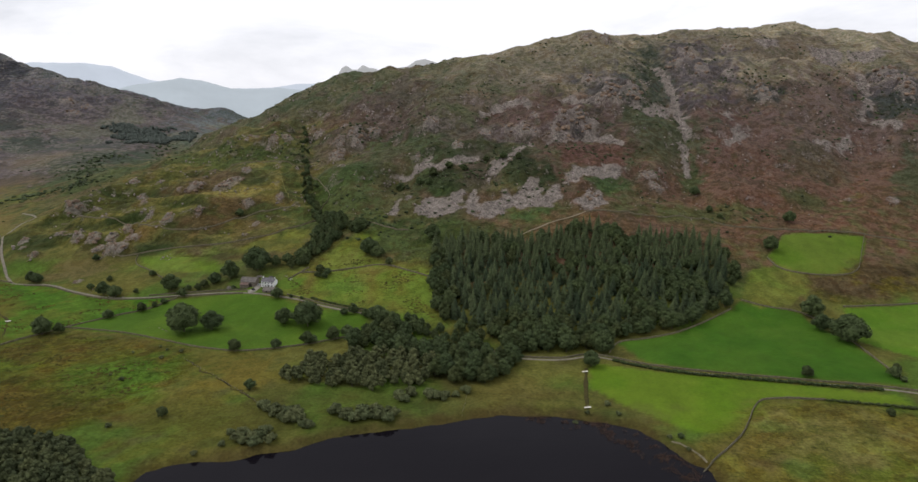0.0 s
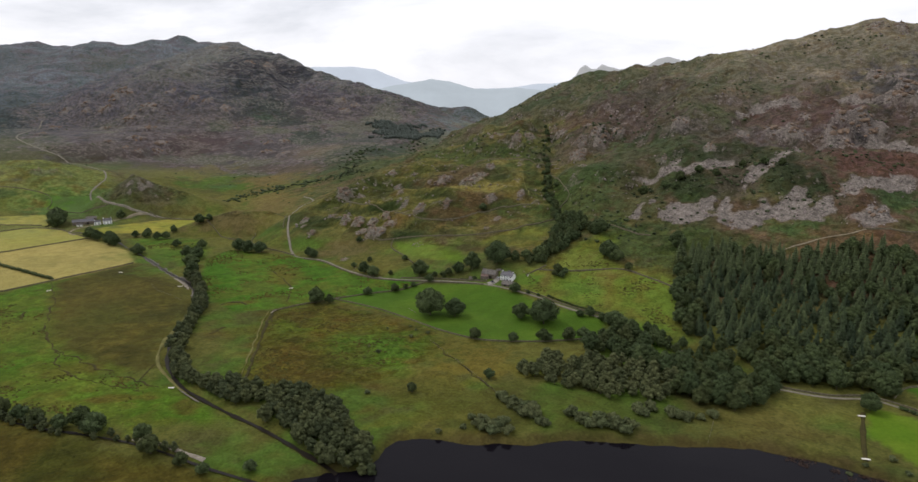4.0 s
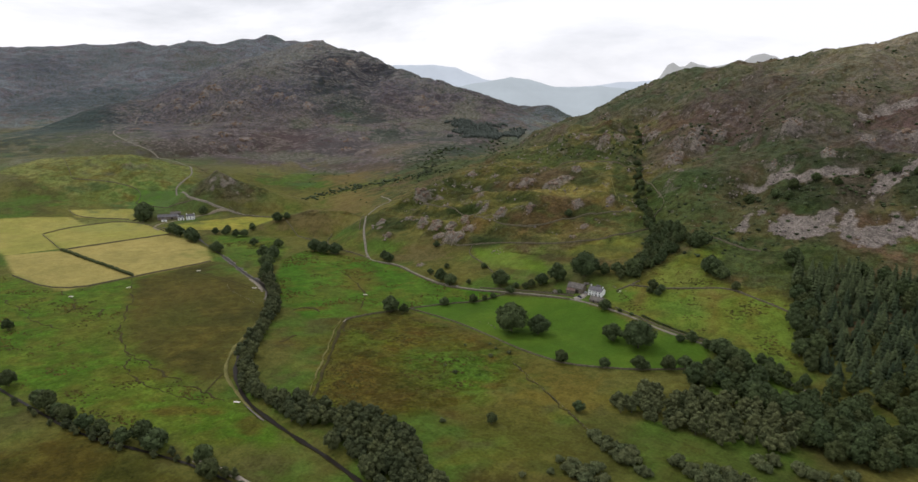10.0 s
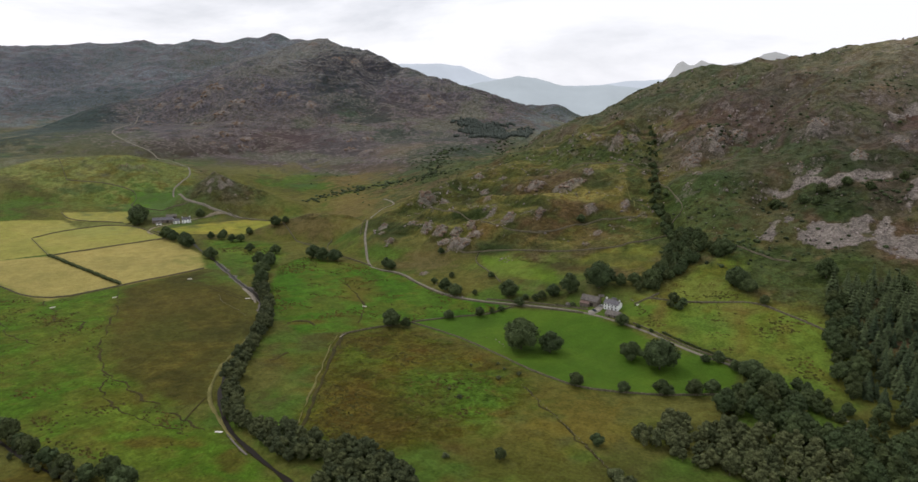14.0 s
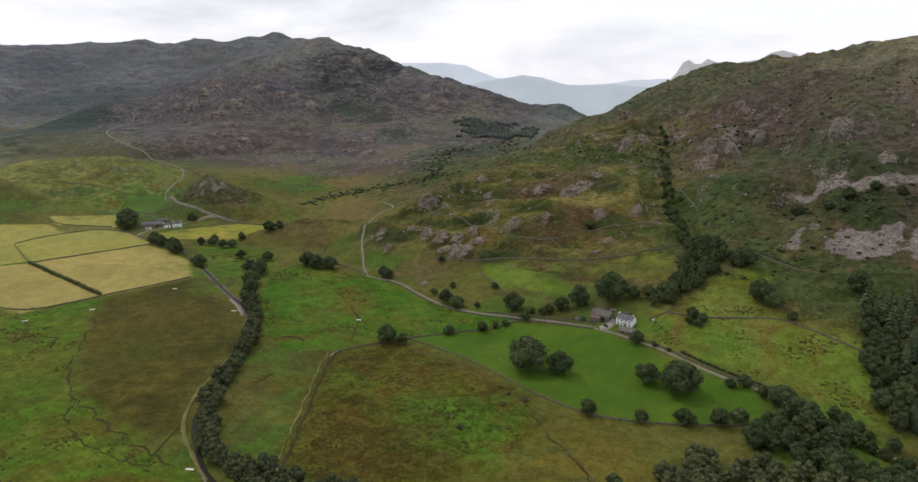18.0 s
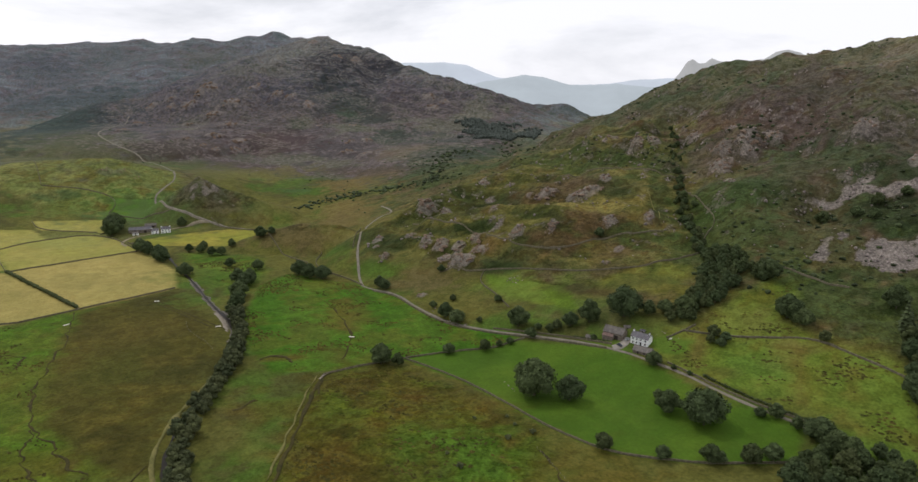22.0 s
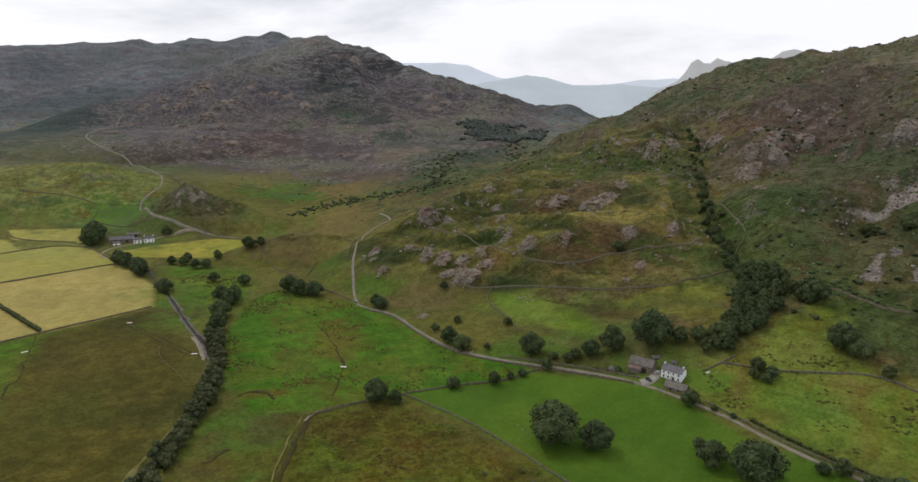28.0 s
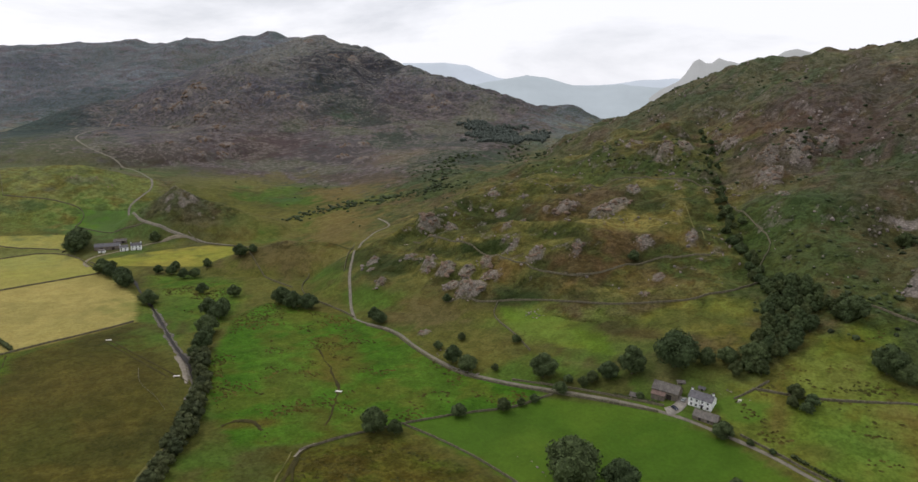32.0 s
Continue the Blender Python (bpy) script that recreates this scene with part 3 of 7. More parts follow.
def grid_mesh(name, X, Y, Z):
    ny, nx = X.shape
    me = bpy.data.meshes.new(name)
    me.vertices.add(nx * ny)
    me.vertices.foreach_set("co", np.stack([X, Y, Z], -1).astype(np.float32).ravel())
    j, i = np.meshgrid(np.arange(ny - 1), np.arange(nx - 1), indexing="ij")
    a = (j * nx + i).ravel()
    faces = np.stack([a, a + 1, a + nx + 1, a + nx], -1).astype(np.int32)
    me.loops.add(faces.size)
    me.loops.foreach_set("vertex_index", faces.ravel())
    me.polygons.add(len(faces))
    me.polygons.foreach_set("loop_start", np.arange(0, faces.size, 4, dtype=np.int32))
    me.update(calc_edges=True)
    me.polygons.foreach_set("use_smooth", np.ones(len(faces), bool))
    return me


# ---- what grows on the ground ----
FIELDS = [([(-735, 392), (-639, 379), (-620, 445), (-798, 478), (-830, 433)], S(144, 134, 78), S(151, 139, 82), 0.1),
    ([(-796, 480), (-617, 446), (-598, 525), (-652, 567), (-757, 600)], S(144, 134, 78), S(151, 139, 82), 0.1),
    ([(-905, 522), (-801, 482), (-761, 603), (-882, 638), (-916, 567)], S(136, 134, 68), S(144, 138, 74), 0.1),
    ([(-1060, 500), (-1003, 567), (-965, 597), (-881, 577), (-905, 522), (-806, 482), (-830, 433)], S(136, 134, 68), S(144, 138, 74), 0.1)]
FIELDS += [([(-1000, 619), (-936, 678), (-890, 653), (-885, 640), (-959, 602)], S(136, 134, 68), S(144, 138, 74), 0.1),
    ([(-808, 626), (-795, 676), (-760, 738), (-672, 758), (-644, 690), (-694, 664), (-762, 630)], S(126, 128, 52), S(138, 132, 58), 0.15),
    ([(-320, 491), (-253, 552), (-209, 554), (-157, 540), (-122, 518), (-73, 506), (-76, 475), (-113, 454), (-161, 441), (-205, 453), (-257, 474)],
     S(64, 92, 25), S(73, 98, 28), 0.05)]
FIELDS += [([(-475, 487), (-536, 573), (-539, 614), (-448, 614), (-394, 600), (-341, 568), (-264, 557), (-272, 538), (-320, 491), (-341, 471), (-356, 448),
      (-385, 430), (-418, 448)], S(61, 97, 21), S(72, 101, 28), 0.28),
    ([(-149, 585), (-115, 635), (-84, 648), (-92, 601), (-25, 572), (-18, 497), (-56, 518), (-119, 528), (-150, 550), (-160, 575)], S(88, 104, 36), S(98, 108, 42), 0.3),
    ([(-333, 646), (-250, 633), (-230, 600), (-273, 606), (-311, 621)], S(82, 104, 32), S(88, 104, 40), 0.2)]
FIELDS += [([(-150, 626), (-161, 668), (-203, 665), (-229, 635)], S(92, 98, 40), S(104, 100, 48), 0.3),
    ([(123, 457), (171, 471), (234, 512), (249, 529), (290, 513), (302, 454), (294, 382), (242, 390), (169, 406), (134, 420)], S(52, 87, 20), S(60, 92, 24), 0.05),
    ([(95, 419), (129, 406), (201, 389), (280, 366), (280, 352), (195, 366), (183, 353), (160, 322), (134, 324), (101, 357), (87, 381)], S(78, 106, 22), S(86, 108, 28), 0.05)]
FIELDS += [([(308, 607), (343, 647), (381, 649), (428, 645), (403, 608), (380, 577), (341, 573), (309, 585)], S(76, 102, 26), S(84, 104, 34), 0.06),
    ([(335, 519), (404, 526), (490, 520), (500, 400), (345, 405), (308, 456)], S(72, 104, 24), S(82, 108, 32), 0.06),
    ([(248, 526), (279, 580), (313, 592), (330, 574), (326, 554), (291, 525), (262, 518)], S(86, 100, 38), S(96, 102, 44), 0.25),
    ([(-613, 437), (-593, 518), (-500, 478), (-446, 440), (-410, 386), (-386, 341), (-358, 318), (-378, 300), (-448, 313), (-511, 351)], S(71, 68, 26), S(64, 62, 25), 0.3)]
FIELDS += [([(-740, 385), (-634, 376), (-613, 435), (-511, 351), (-448, 313), (-361, 296), (-317, 291), (-264, 277), (-300, 250), (-378, 243), (-520, 246), (-700, 300)], S(71, 100, 24), S(83, 100, 30), 0.32),
    ([(-351, 441), (-312, 479), (-272, 464), (-256, 403), (-215, 345), (-245, 311), (-287, 322)], S(80, 80, 26), S(72, 85, 24), 0.48),
    ([(-260, 460), (-200, 440), (-190, 400), (-215, 350), (-250, 395)], S(70, 90, 23), S(76, 84, 24), 0.5),
    ([(-380, 226), (-206, 226), (-260, 120), (-420, 120)], S(70, 62, 20), S(62, 64, 20), 0.35)]
FIELDS += [([(130, 300), (190, 355), (228, 358), (285, 340), (300, 260), (180, 200)], S(96, 92, 40), S(88, 98, 34), 0.45),
    ([(285, 330), (330, 300), (340, 360), (300, 365)], S(72, 96, 26), S(80, 98, 32), 0.1),
    ([(331, 574), (362, 569), (393, 595), (448, 593), (423, 555), (377, 540), (332, 535), (326, 554)], S(74, 63, 44), S(82, 70, 48), 0.8),
    # the green hill: haze put into its colour, paler and less green
    ([(-1240, 720), (-1100, 800), (-1000, 850), (-877, 754), (-900, 720), (-960, 690), (-1080, 660), (-1240, 650)], S(104, 112, 60), S(116, 118, 68), 0.4)]
FIELDS += [([(-910, 700), (-880, 735), (-940, 770), (-990, 730), (-960, 690)], S(70, 100, 26), S(78, 100, 32), 0.1),
    ([(-170, 566), (-160, 575), (-140, 572), (-146, 556), (-158, 556)], S(70, 98, 30), S(80, 102, 36), 0.05),
    ([(-207, 556), (-190, 551), (-188, 560), (-204, 563)], S(74, 96, 34), S(84, 98, 40), 0.1)]
FIELDS += [([(-704, 616), (-660, 624), (-612, 642), (-566, 602), (-533, 548), (-575, 552), (-634, 582)], S(70, 99, 27), S(84, 103, 36), 0.3)]
PATCHES = []  # bracken, rush and heather beds, some painted as shaded or hazy ground: x, y, reach along and across, turn, colour, strength
PATCHES += [  # the middle hill
    (-458, 805, 106, 9, -30, S(120, 110, 54), 0.85), (-408, 840, 64, 10, 5, S(120, 110, 54), 0.8), (-267, 771, 49, 30, 28, S(120, 110, 54), 0.9), (-227, 800, 58, 15, -80, S(120, 110, 54), 0.8), (-297, 730, 40, 5, 7, S(92, 92, 42), 0.8), (-272, 869, 59, 14, -8, S(120, 110, 54), 0.85), (-233, 850, 23, 8, 5, S(120, 110, 54), 0.8), (-414, 723, 42, 7, -8, S(120, 110, 54), 0.8), (-370, 725, 41, 7, -1, S(92, 92, 42), 0.8), (-387, 633, 32, 20, 4, S(94, 85, 45), 0.9), (-303, 670, 26, 6, -2, S(108, 92, 48), 0.7)]
PATCHES += [  # the middle hill
    (-175, 666, 19, 10, 13, S(96, 100, 40), 0.8), (-282, 631, 41, 20, 6, S(92, 104, 38), 0.8), (-203, 650, 26, 7, 6, S(66, 80, 34), 0.6), (-255, 724, 36, 21, 14, S(88, 71, 46), 0.9), (-279, 695, 24, 16, 16, S(88, 71, 46), 0.7), (-348, 813, 33, 21, -2, S(88, 71, 46), 0.7), (-215, 699, 29, 16, 2, S(88, 71, 46), 0.7), (-348, 685, 14, 12, -3, S(104, 86, 46), 0.8), (-320, 852, 41, 34, -24, S(88, 71, 46), 0.7), (-378, 822, 15, 13, -7, S(88, 71, 46), 0.6), (-372, 713, 20, 7, 1, S(48, 60, 28), 0.9)]
PATCHES += [  # the middle hill
    (-213, 722, 34, 16, 8, S(48, 60, 28), 0.7), (-464, 690, 29, 24, 0, S(48, 60, 28), 0.8), (-330, 655, 25, 8, 5, S(48, 60, 28), 0.85), (-429, 795, 75, 69, -39, S(48, 60, 28), 0.7), (-306, 725, 29, 5, -8, S(48, 60, 28), 0.7), (-249, 819, 19, 17, -6, S(48, 60, 28), 0.6), (-215, 806, 52, 11, -81, S(48, 60, 28), 0.7), (-265, 633, 11, 6, 6, S(48, 60, 28), 0.7), (-240, 631, 8, 8, 7, S(48, 60, 28), 0.7), (-325, 666, 25, 10, 8, S(48, 60, 28), 0.7), (-160, 795, 36, 33, -84, S(66, 80, 34), 0.7)]
PATCHES += [  # the middle hill
    (-126, 781, 32, 15, -9, S(66, 80, 34), 0.7), (-363, 932, 130, 34, -29, S(66, 80, 34), 0.7), (-275, 901, 44, 14, -4, S(66, 80, 34), 0.7), (-136, 723, 22, 10, -26, S(86, 70, 44), 0.6), (-105, 721, 24, 25, -6, S(78, 72, 40), 0.6), (-99, 906, 26, 22, 88, S(48, 60, 28), 0.8), (-72, 902, 17, 8, -31, S(48, 60, 28), 0.8), (-754, 996, 63, 34, -2, S(108, 92, 48), 0.8), (-657, 862, 110, 42, -51, S(108, 92, 48), 0.7), (-725, 1053, 59, 40, -10, S(108, 92, 48), 0.7)]
PATCHES += [  # the western fell
    # dark summit face (-1367, 1774), (-1299, 1869): its shade is put into the colour
    (-1505, 1493, 260, 140, -32, S(98, 98, 58), 0.85), (-2705, 2422, 149, 140, 34, S(96, 96, 62), 0.7), (-1377, 1476, 139, 48, -46, S(92, 92, 54), 0.7), (-1367, 1774, 260, 140, -52, S(46, 48, 50), 0.9), (-1299, 1869, 111, 104, -55, S(52, 50, 52), 0.8), (-1250, 1521, 95, 71, 49, S(50, 62, 50), 0.8), (-1124, 1508, 108, 93, -53, S(50, 66, 50), 0.8), (-1034, 1461, 61, 65, -54, S(52, 66, 48), 0.7), (-1088, 1436, 39, 24, 57, S(80, 96, 60), 0.6), (-1215, 1008, 112, 52, 44, S(72, 58, 46), 0.8), (-1108, 1198, 96, 76, 39, S(80, 60, 50), 0.8)]
PATCHES += [  # the western fell
    (-1408, 1356, 216, 139, 19, S(86, 76, 74), 0.7), (-1480, 1146, 198, 45, -35, S(84, 78, 76), 0.6), (-1199, 1051, 44, 35, 34, S(84, 74, 58), 0.6), (-1045, 1645, 178, 102, -57, S(86, 72, 68), 0.7), (-901, 1352, 63, 55, -56, S(52, 70, 46), 0.7), (-779, 1222, 98, 70, -57, S(112, 94, 58), 0.6), (-1798, 1157, 260, 140, -29, S(44, 68, 58), 0.85), (-1614, 1003, 260, 140, -28, S(46, 66, 56), 0.8), (-3271, 2015, 260, 140, -31, S(84, 90, 84), 0.7), (-3567, 2089, 210, 140, 17, S(72, 74, 80), 0.6), (-3241, 2318, 260, 140, 3, S(90, 98, 84), 0.6)]
PATCHES += [  # the western fell
    (-2695, 1861, 174, 140, 16, S(82, 94, 70), 0.6), (-1922, 1693, 260, 140, -39, S(72, 68, 78), 0.6), (-1346, 1453, 98, 69, -46, S(76, 70, 76), 0.6), (-1665, 1299, 260, 123, -35, S(78, 74, 78), 0.5)]
PATCHES += [  # the eastern fell
    (-23, 755, 45, 46, -26, S(48, 60, 28), 0.9), (25, 824, 61, 32, 0, S(48, 60, 28), 0.7), (85, 758, 36, 31, 85, S(48, 60, 28), 0.8), (103, 744, 18, 15, 85, S(48, 60, 28), 0.8), (147, 796, 25, 13, 13, S(48, 60, 28), 0.7), (159, 881, 49, 27, 17, S(60, 58, 56), 0.85), (-128, 914, 21, 22, 22, S(48, 60, 28), 0.8), (56, 931, 16, 15, -26, S(48, 60, 28), 0.8), (219, 949, 32, 14, -4, S(62, 60, 58), 0.8), (-31, 822, 17, 7, 0, S(48, 60, 28), 0.7), (-35, 892, 19, 7, 7, S(84, 76, 70), 0.6)]
PATCHES += [  # the eastern fell
    (-126, 742, 79, 76, -24, S(62, 78, 34), 0.75), (-238, 906, 55, 52, -75, S(64, 76, 34), 0.6), (-7, 920, 52, 25, -7, S(84, 90, 44), 0.7), (-76, 860, 65, 55, -34, S(68, 82, 36), 0.7), (86, 668, 39, 19, 7, S(60, 84, 38), 0.85), (183, 738, 24, 24, 78, S(62, 84, 38), 0.85), (43, 1027, 82, 27, 7, S(86, 88, 50), 0.6), (-40, 978, 68, 63, -50, S(82, 84, 46), 0.6), (125, 646, 45, 32, 7, S(98, 76, 50), 0.85), (108, 917, 67, 59, 83, S(96, 70, 56), 0.8), (179, 806, 51, 35, 22, S(98, 66, 48), 0.85)]
PATCHES += [  # the eastern fell
    (-154, 977, 93, 47, -34, S(88, 68, 54), 0.8), (-95, 949, 70, 30, -33, S(90, 72, 56), 0.7), (-168, 897, 50, 42, -79, S(92, 78, 70), 0.6), (28, 770, 41, 22, 88, S(86, 72, 56), 0.6), (3, 887, 51, 26, -20, S(88, 76, 58), 0.6), (-98, 1022, 75, 69, -84, S(86, 72, 58), 0.7), (182, 1101, 91, 46, -18, S(112, 100, 72), 0.8), (238, 1116, 49, 25, -14, S(100, 100, 62), 0.8), (111, 1054, 59, 39, -10, S(110, 98, 74), 0.7), (27, 969, 54, 8, 15, S(104, 90, 72), 0.6), (74, 867, 44, 26, -7, S(92, 80, 72), 0.6)]
PATCHES += [  # the eastern fell
    (208, 906, 33, 33, 11, S(90, 70, 60), 0.7), (221, 1000, 35, 37, 1, S(98, 94, 62), 0.7), (100, 707, 26, 6, -10, S(80, 72, 44), 0.5), (5, 648, 41, 13, 2, S(66, 76, 36), 0.7), (-76, 776, 82, 25, -84, S(86, 74, 46), 0.5)]
PATCHES += [  # the eastern fell
    (377, 817, 187, 113, 67, S(101, 74, 56), 0.85), (529, 774, 143, 61, 58, S(101, 74, 56), 0.8), (553, 942, 142, 100, 62, S(100, 80, 64), 0.7), (200, 817, 62, 26, 15, S(98, 66, 48), 0.6), (239, 1130, 160, 61, 5, S(112, 102, 70), 0.8), (476, 1199, 175, 93, 7, S(108, 96, 66), 0.7), (728, 1109, 57, 27, -29, S(112, 104, 66), 0.8), (613, 1198, 83, 38, 11, S(98, 82, 58), 0.6), (379, 1072, 118, 75, 71, S(78, 70, 72), 0.8), (469, 992, 31, 24, -10, S(56, 60, 50), 0.9), (689, 1025, 78, 44, 58, S(76, 70, 70), 0.8)]
PATCHES += [  # the eastern fell
    (666, 976, 40, 28, -19, S(56, 64, 52), 0.8), (246, 1004, 63, 57, 76, S(72, 66, 66), 0.8), (311, 1045, 122, 31, 74, S(60, 72, 44), 0.7), (282, 874, 70, 60, 73, S(62, 76, 36), 0.7), (291, 781, 31, 12, 71, S(58, 76, 36), 0.8), (405, 729, 25, 17, 20, S(64, 76, 38), 0.7), (562, 780, 79, 17, 56, S(56, 74, 40), 0.7), (260, 690, 75, 18, 3, S(72, 84, 40), 0.7), (455, 813, 41, 39, 15, S(72, 74, 46), 0.5)]
MIRES = []  # rushes, mires and worn sward in the fields, the same way
MIRES += [  # valley meadows
    (-340, 274, 18, 5, 26, S(96, 66, 26), 0.7), (-295, 278, 9, 6, -44, S(92, 66, 28), 0.8), (-416, 295, 21, 13, 27, S(88, 66, 26), 0.6), (-471, 290, 13, 11, -31, S(84, 66, 26), 0.6), (-300, 396, 84, 24, -54, S(84, 66, 22), 0.7), (-239, 358, 42, 17, -58, S(92, 78, 26), 0.7), (-347, 393, 23, 15, 28, S(88, 66, 24), 0.7), (-207, 352, 31, 9, -61, S(86, 66, 26), 0.7), (-410, 496, 20, 17, 26, S(92, 84, 34), 0.6), (-417, 544, 37, 11, -53, S(100, 78, 30), 0.7), (-397, 452, 18, 6, 28, S(90, 72, 28), 0.7)]
MIRES += [  # valley meadows
    (-371, 402, 24, 12, 27, S(74, 92, 28), 0.5), (-505, 341, 51, 40, -34, S(92, 82, 32), 0.6), (-604, 565, 49, 27, 28, S(74, 96, 30), 0.6), (-165, 415, 31, 29, 28, S(94, 80, 28), 0.7), (-234, 456, 16, 17, -64, S(92, 74, 28), 0.6), (-78, 554, 24, 5, -83, S(100, 80, 36), 0.8), (-63, 582, 34, 7, 10, S(104, 90, 44), 0.7), (-100, 546, 23, 17, 11, S(96, 114, 40), 0.7), (-37, 532, 38, 22, -87, S(98, 116, 40), 0.7), (-108, 597, 25, 22, -81, S(108, 112, 46), 0.7), (-169, 361, 33, 25, 26, S(104, 92, 30), 0.6)]
MIRES += [  # valley meadows
    (-107, 409, 19, 14, 26, S(88, 96, 32), 0.6), (-223, 413, 51, 15, -63, S(78, 96, 26), 0.5), (-234, 402, 44, 39, -62, S(76, 102, 30), 0.8), (-312, 427, 31, 22, -56, S(80, 100, 30), 0.6), (-245, 349, 26, 28, 0, S(76, 58, 24), 0.8), (-270, 444, 43, 22, 0, S(88, 70, 28), 0.8), (-280, 380, 30, 20, -56, S(86, 68, 26), 0.6), (-209, 354, 19, 8, -62, S(82, 68, 26), 0.6), (-143, 331, 39, 34, 0, S(102, 92, 32), 0.8), (-152, 402, 29, 23, 1, S(108, 90, 36), 0.8), (-71, 353, 23, 14, 0, S(90, 92, 32), 0.6)]
MIRES += [  # valley meadows
    (-132, 315, 14, 6, -1, S(60, 66, 26), 0.8), (-230, 385, 6, 5, 0, S(60, 70, 26), 0.8), (99, 348, 29, 8, 0, S(92, 90, 40), 0.6), (94, 344, 9, 6, 0, S(56, 66, 30), 0.8), (181, 313, 31, 27, -1, S(112, 94, 50), 0.7), (213, 319, 32, 29, -1, S(116, 104, 56), 0.7), (180, 327, 9, 6, -2, S(80, 100, 40), 0.6), (163, 293, 13, 5, 63, S(92, 74, 44), 0.7), (176, 286, 11, 7, -1, S(72, 100, 36), 0.7), (36, 386, 24, 25, 84, S(104, 90, 44), 0.7), (-7, 362, 22, 22, -1, S(88, 90, 40), 0.6)]
MIRES += [  # valley meadows
    (-18, 358, 13, 11, -1, S(52, 64, 30), 0.7), (-487, 601, 25, 17, 27, S(96, 84, 34), 0.7), (-401, 542, 38, 13, -51, S(98, 80, 34), 0.7), (-394, 451, 16, 5, 28, S(92, 70, 30), 0.8), (-367, 470, 14, 10, -49, S(84, 80, 32), 0.6), (-358, 433, 8, 6, -46, S(76, 66, 24), 0.8), (-326, 440, 19, 10, 28, S(88, 64, 26), 0.8), (-301, 465, 15, 11, 27, S(84, 72, 28), 0.7), (-384, 425, 9, 8, 27, S(74, 80, 28), 0.6), (-373, 408, 6, 5, 26, S(84, 66, 26), 0.7), (-584, 701, 57, 18, 26, S(120, 106, 54), 0.6)]
MIRES += [  # valley meadows
    (-533, 438, 48, 32, 27, S(92, 78, 32), 0.6), (-448, 396, 39, 21, 28, S(66, 62, 24), 0.7), (-479, 384, 28, 22, -29, S(80, 78, 28), 0.6), (-549, 512, 22, 24, -37, S(82, 96, 34), 0.7), (-687, 507, 63, 25, 28, S(134, 118, 66), 0.5), (-893, 599, 54, 46, -28, S(138, 134, 74), 0.5), (-613, 693, 50, 25, 17, S(92, 72, 48), 0.8), (-136, 574, 23, 5, -86, S(104, 84, 44), 0.8), (-117, 543, 10, 5, 14, S(98, 84, 42), 0.7), (-86, 567, 10, 11, 14, S(106, 92, 46), 0.7), (-104, 599, 17, 7, 89, S(100, 92, 44), 0.7)]
MIRES += [  # valley meadows
    (-263, 632, 13, 6, 6, S(66, 64, 30), 0.85), (-237, 629, 12, 8, 6, S(72, 58, 34), 0.85), (-219, 627, 9, 5, 6, S(80, 60, 36), 0.8), (-194, 647, 31, 11, 6, S(66, 74, 32), 0.7), (-170, 617, 15, 15, -82, S(104, 88, 42), 0.7), (-297, 595, 8, 6, 11, S(66, 62, 30), 0.8), (-320, 620, 10, 9, -65, S(70, 64, 32), 0.8), (-323, 593, 20, 16, -63, S(104, 92, 44), 0.7), (-296, 628, 28, 15, 7, S(100, 112, 42), 0.7), (-103, 557, 16, 15, 88, S(88, 110, 40), 0.7), (-121, 604, 18, 19, 11, S(112, 112, 48), 0.6)]
MIRES += [  # valley meadows
    (-1052, 773, 29, 9, 46, S(98, 92, 80), 0.7), (-1066, 732, 11, 9, 32, S(92, 88, 74), 0.7), (-1303, 873, 210, 79, -29, S(92, 88, 58), 0.9), (-935, 732, 74, 51, 5, S(76, 110, 36), 0.9), (-1019, 681, 52, 37, 36, S(92, 104, 46), 0.7), (-1055, 689, 32, 13, 33, S(62, 76, 44), 0.8), (-1004, 805, 37, 28, 52, S(94, 102, 48), 0.7), (-837, 763, 40, 14, 30, S(98, 78, 72), 0.8), (-874, 751, 96, 101, -36, S(80, 80, 52), 0.7), (-771, 791, 21, 14, 53, S(66, 90, 42), 0.7), (-795, 766, 30, 9, 40, S(94, 78, 58), 0.7)]
MIRES += [  # valley meadows
    (-748, 837, 69, 62, -45, S(112, 100, 50), 0.7), (-962, 994, 92, 53, 54, S(112, 102, 54), 0.7), (-833, 950, 26, 17, 33, S(64, 84, 48), 0.8), (-1061, 964, 70, 60, -39, S(80, 76, 54), 0.6)]
MIRES += [  # the shore
    (-125, 338, 60, 26, 5, S(70, 68, 27), 0.9), (-45, 362, 62, 20, 2, S(70, 72, 29), 0.9), (20, 366, 40, 16, 0, S(84, 74, 34), 0.8), (-64, 338, 40, 14, 10, S(74, 72, 28), 0.8)]
SCREES = []  # beds of loose stone, each an outline
SCREES.append([(-47, 692), (-26, 711), (-10, 704), (3, 725), (11, 730), (5, 703), (-2, 678), (-24, 670), (-44, 680)])
SCREES.append([(13, 712), (21, 723), (24, 704), (19, 675), (11, 679)])
SCREES.append([(24, 684), (35, 697), (54, 717), (65, 712), (85, 734), (95, 735), (100, 712), (118, 727), (117, 707), (105, 689), (88, 689), (64, 695), (52, 677), (33, 664)])
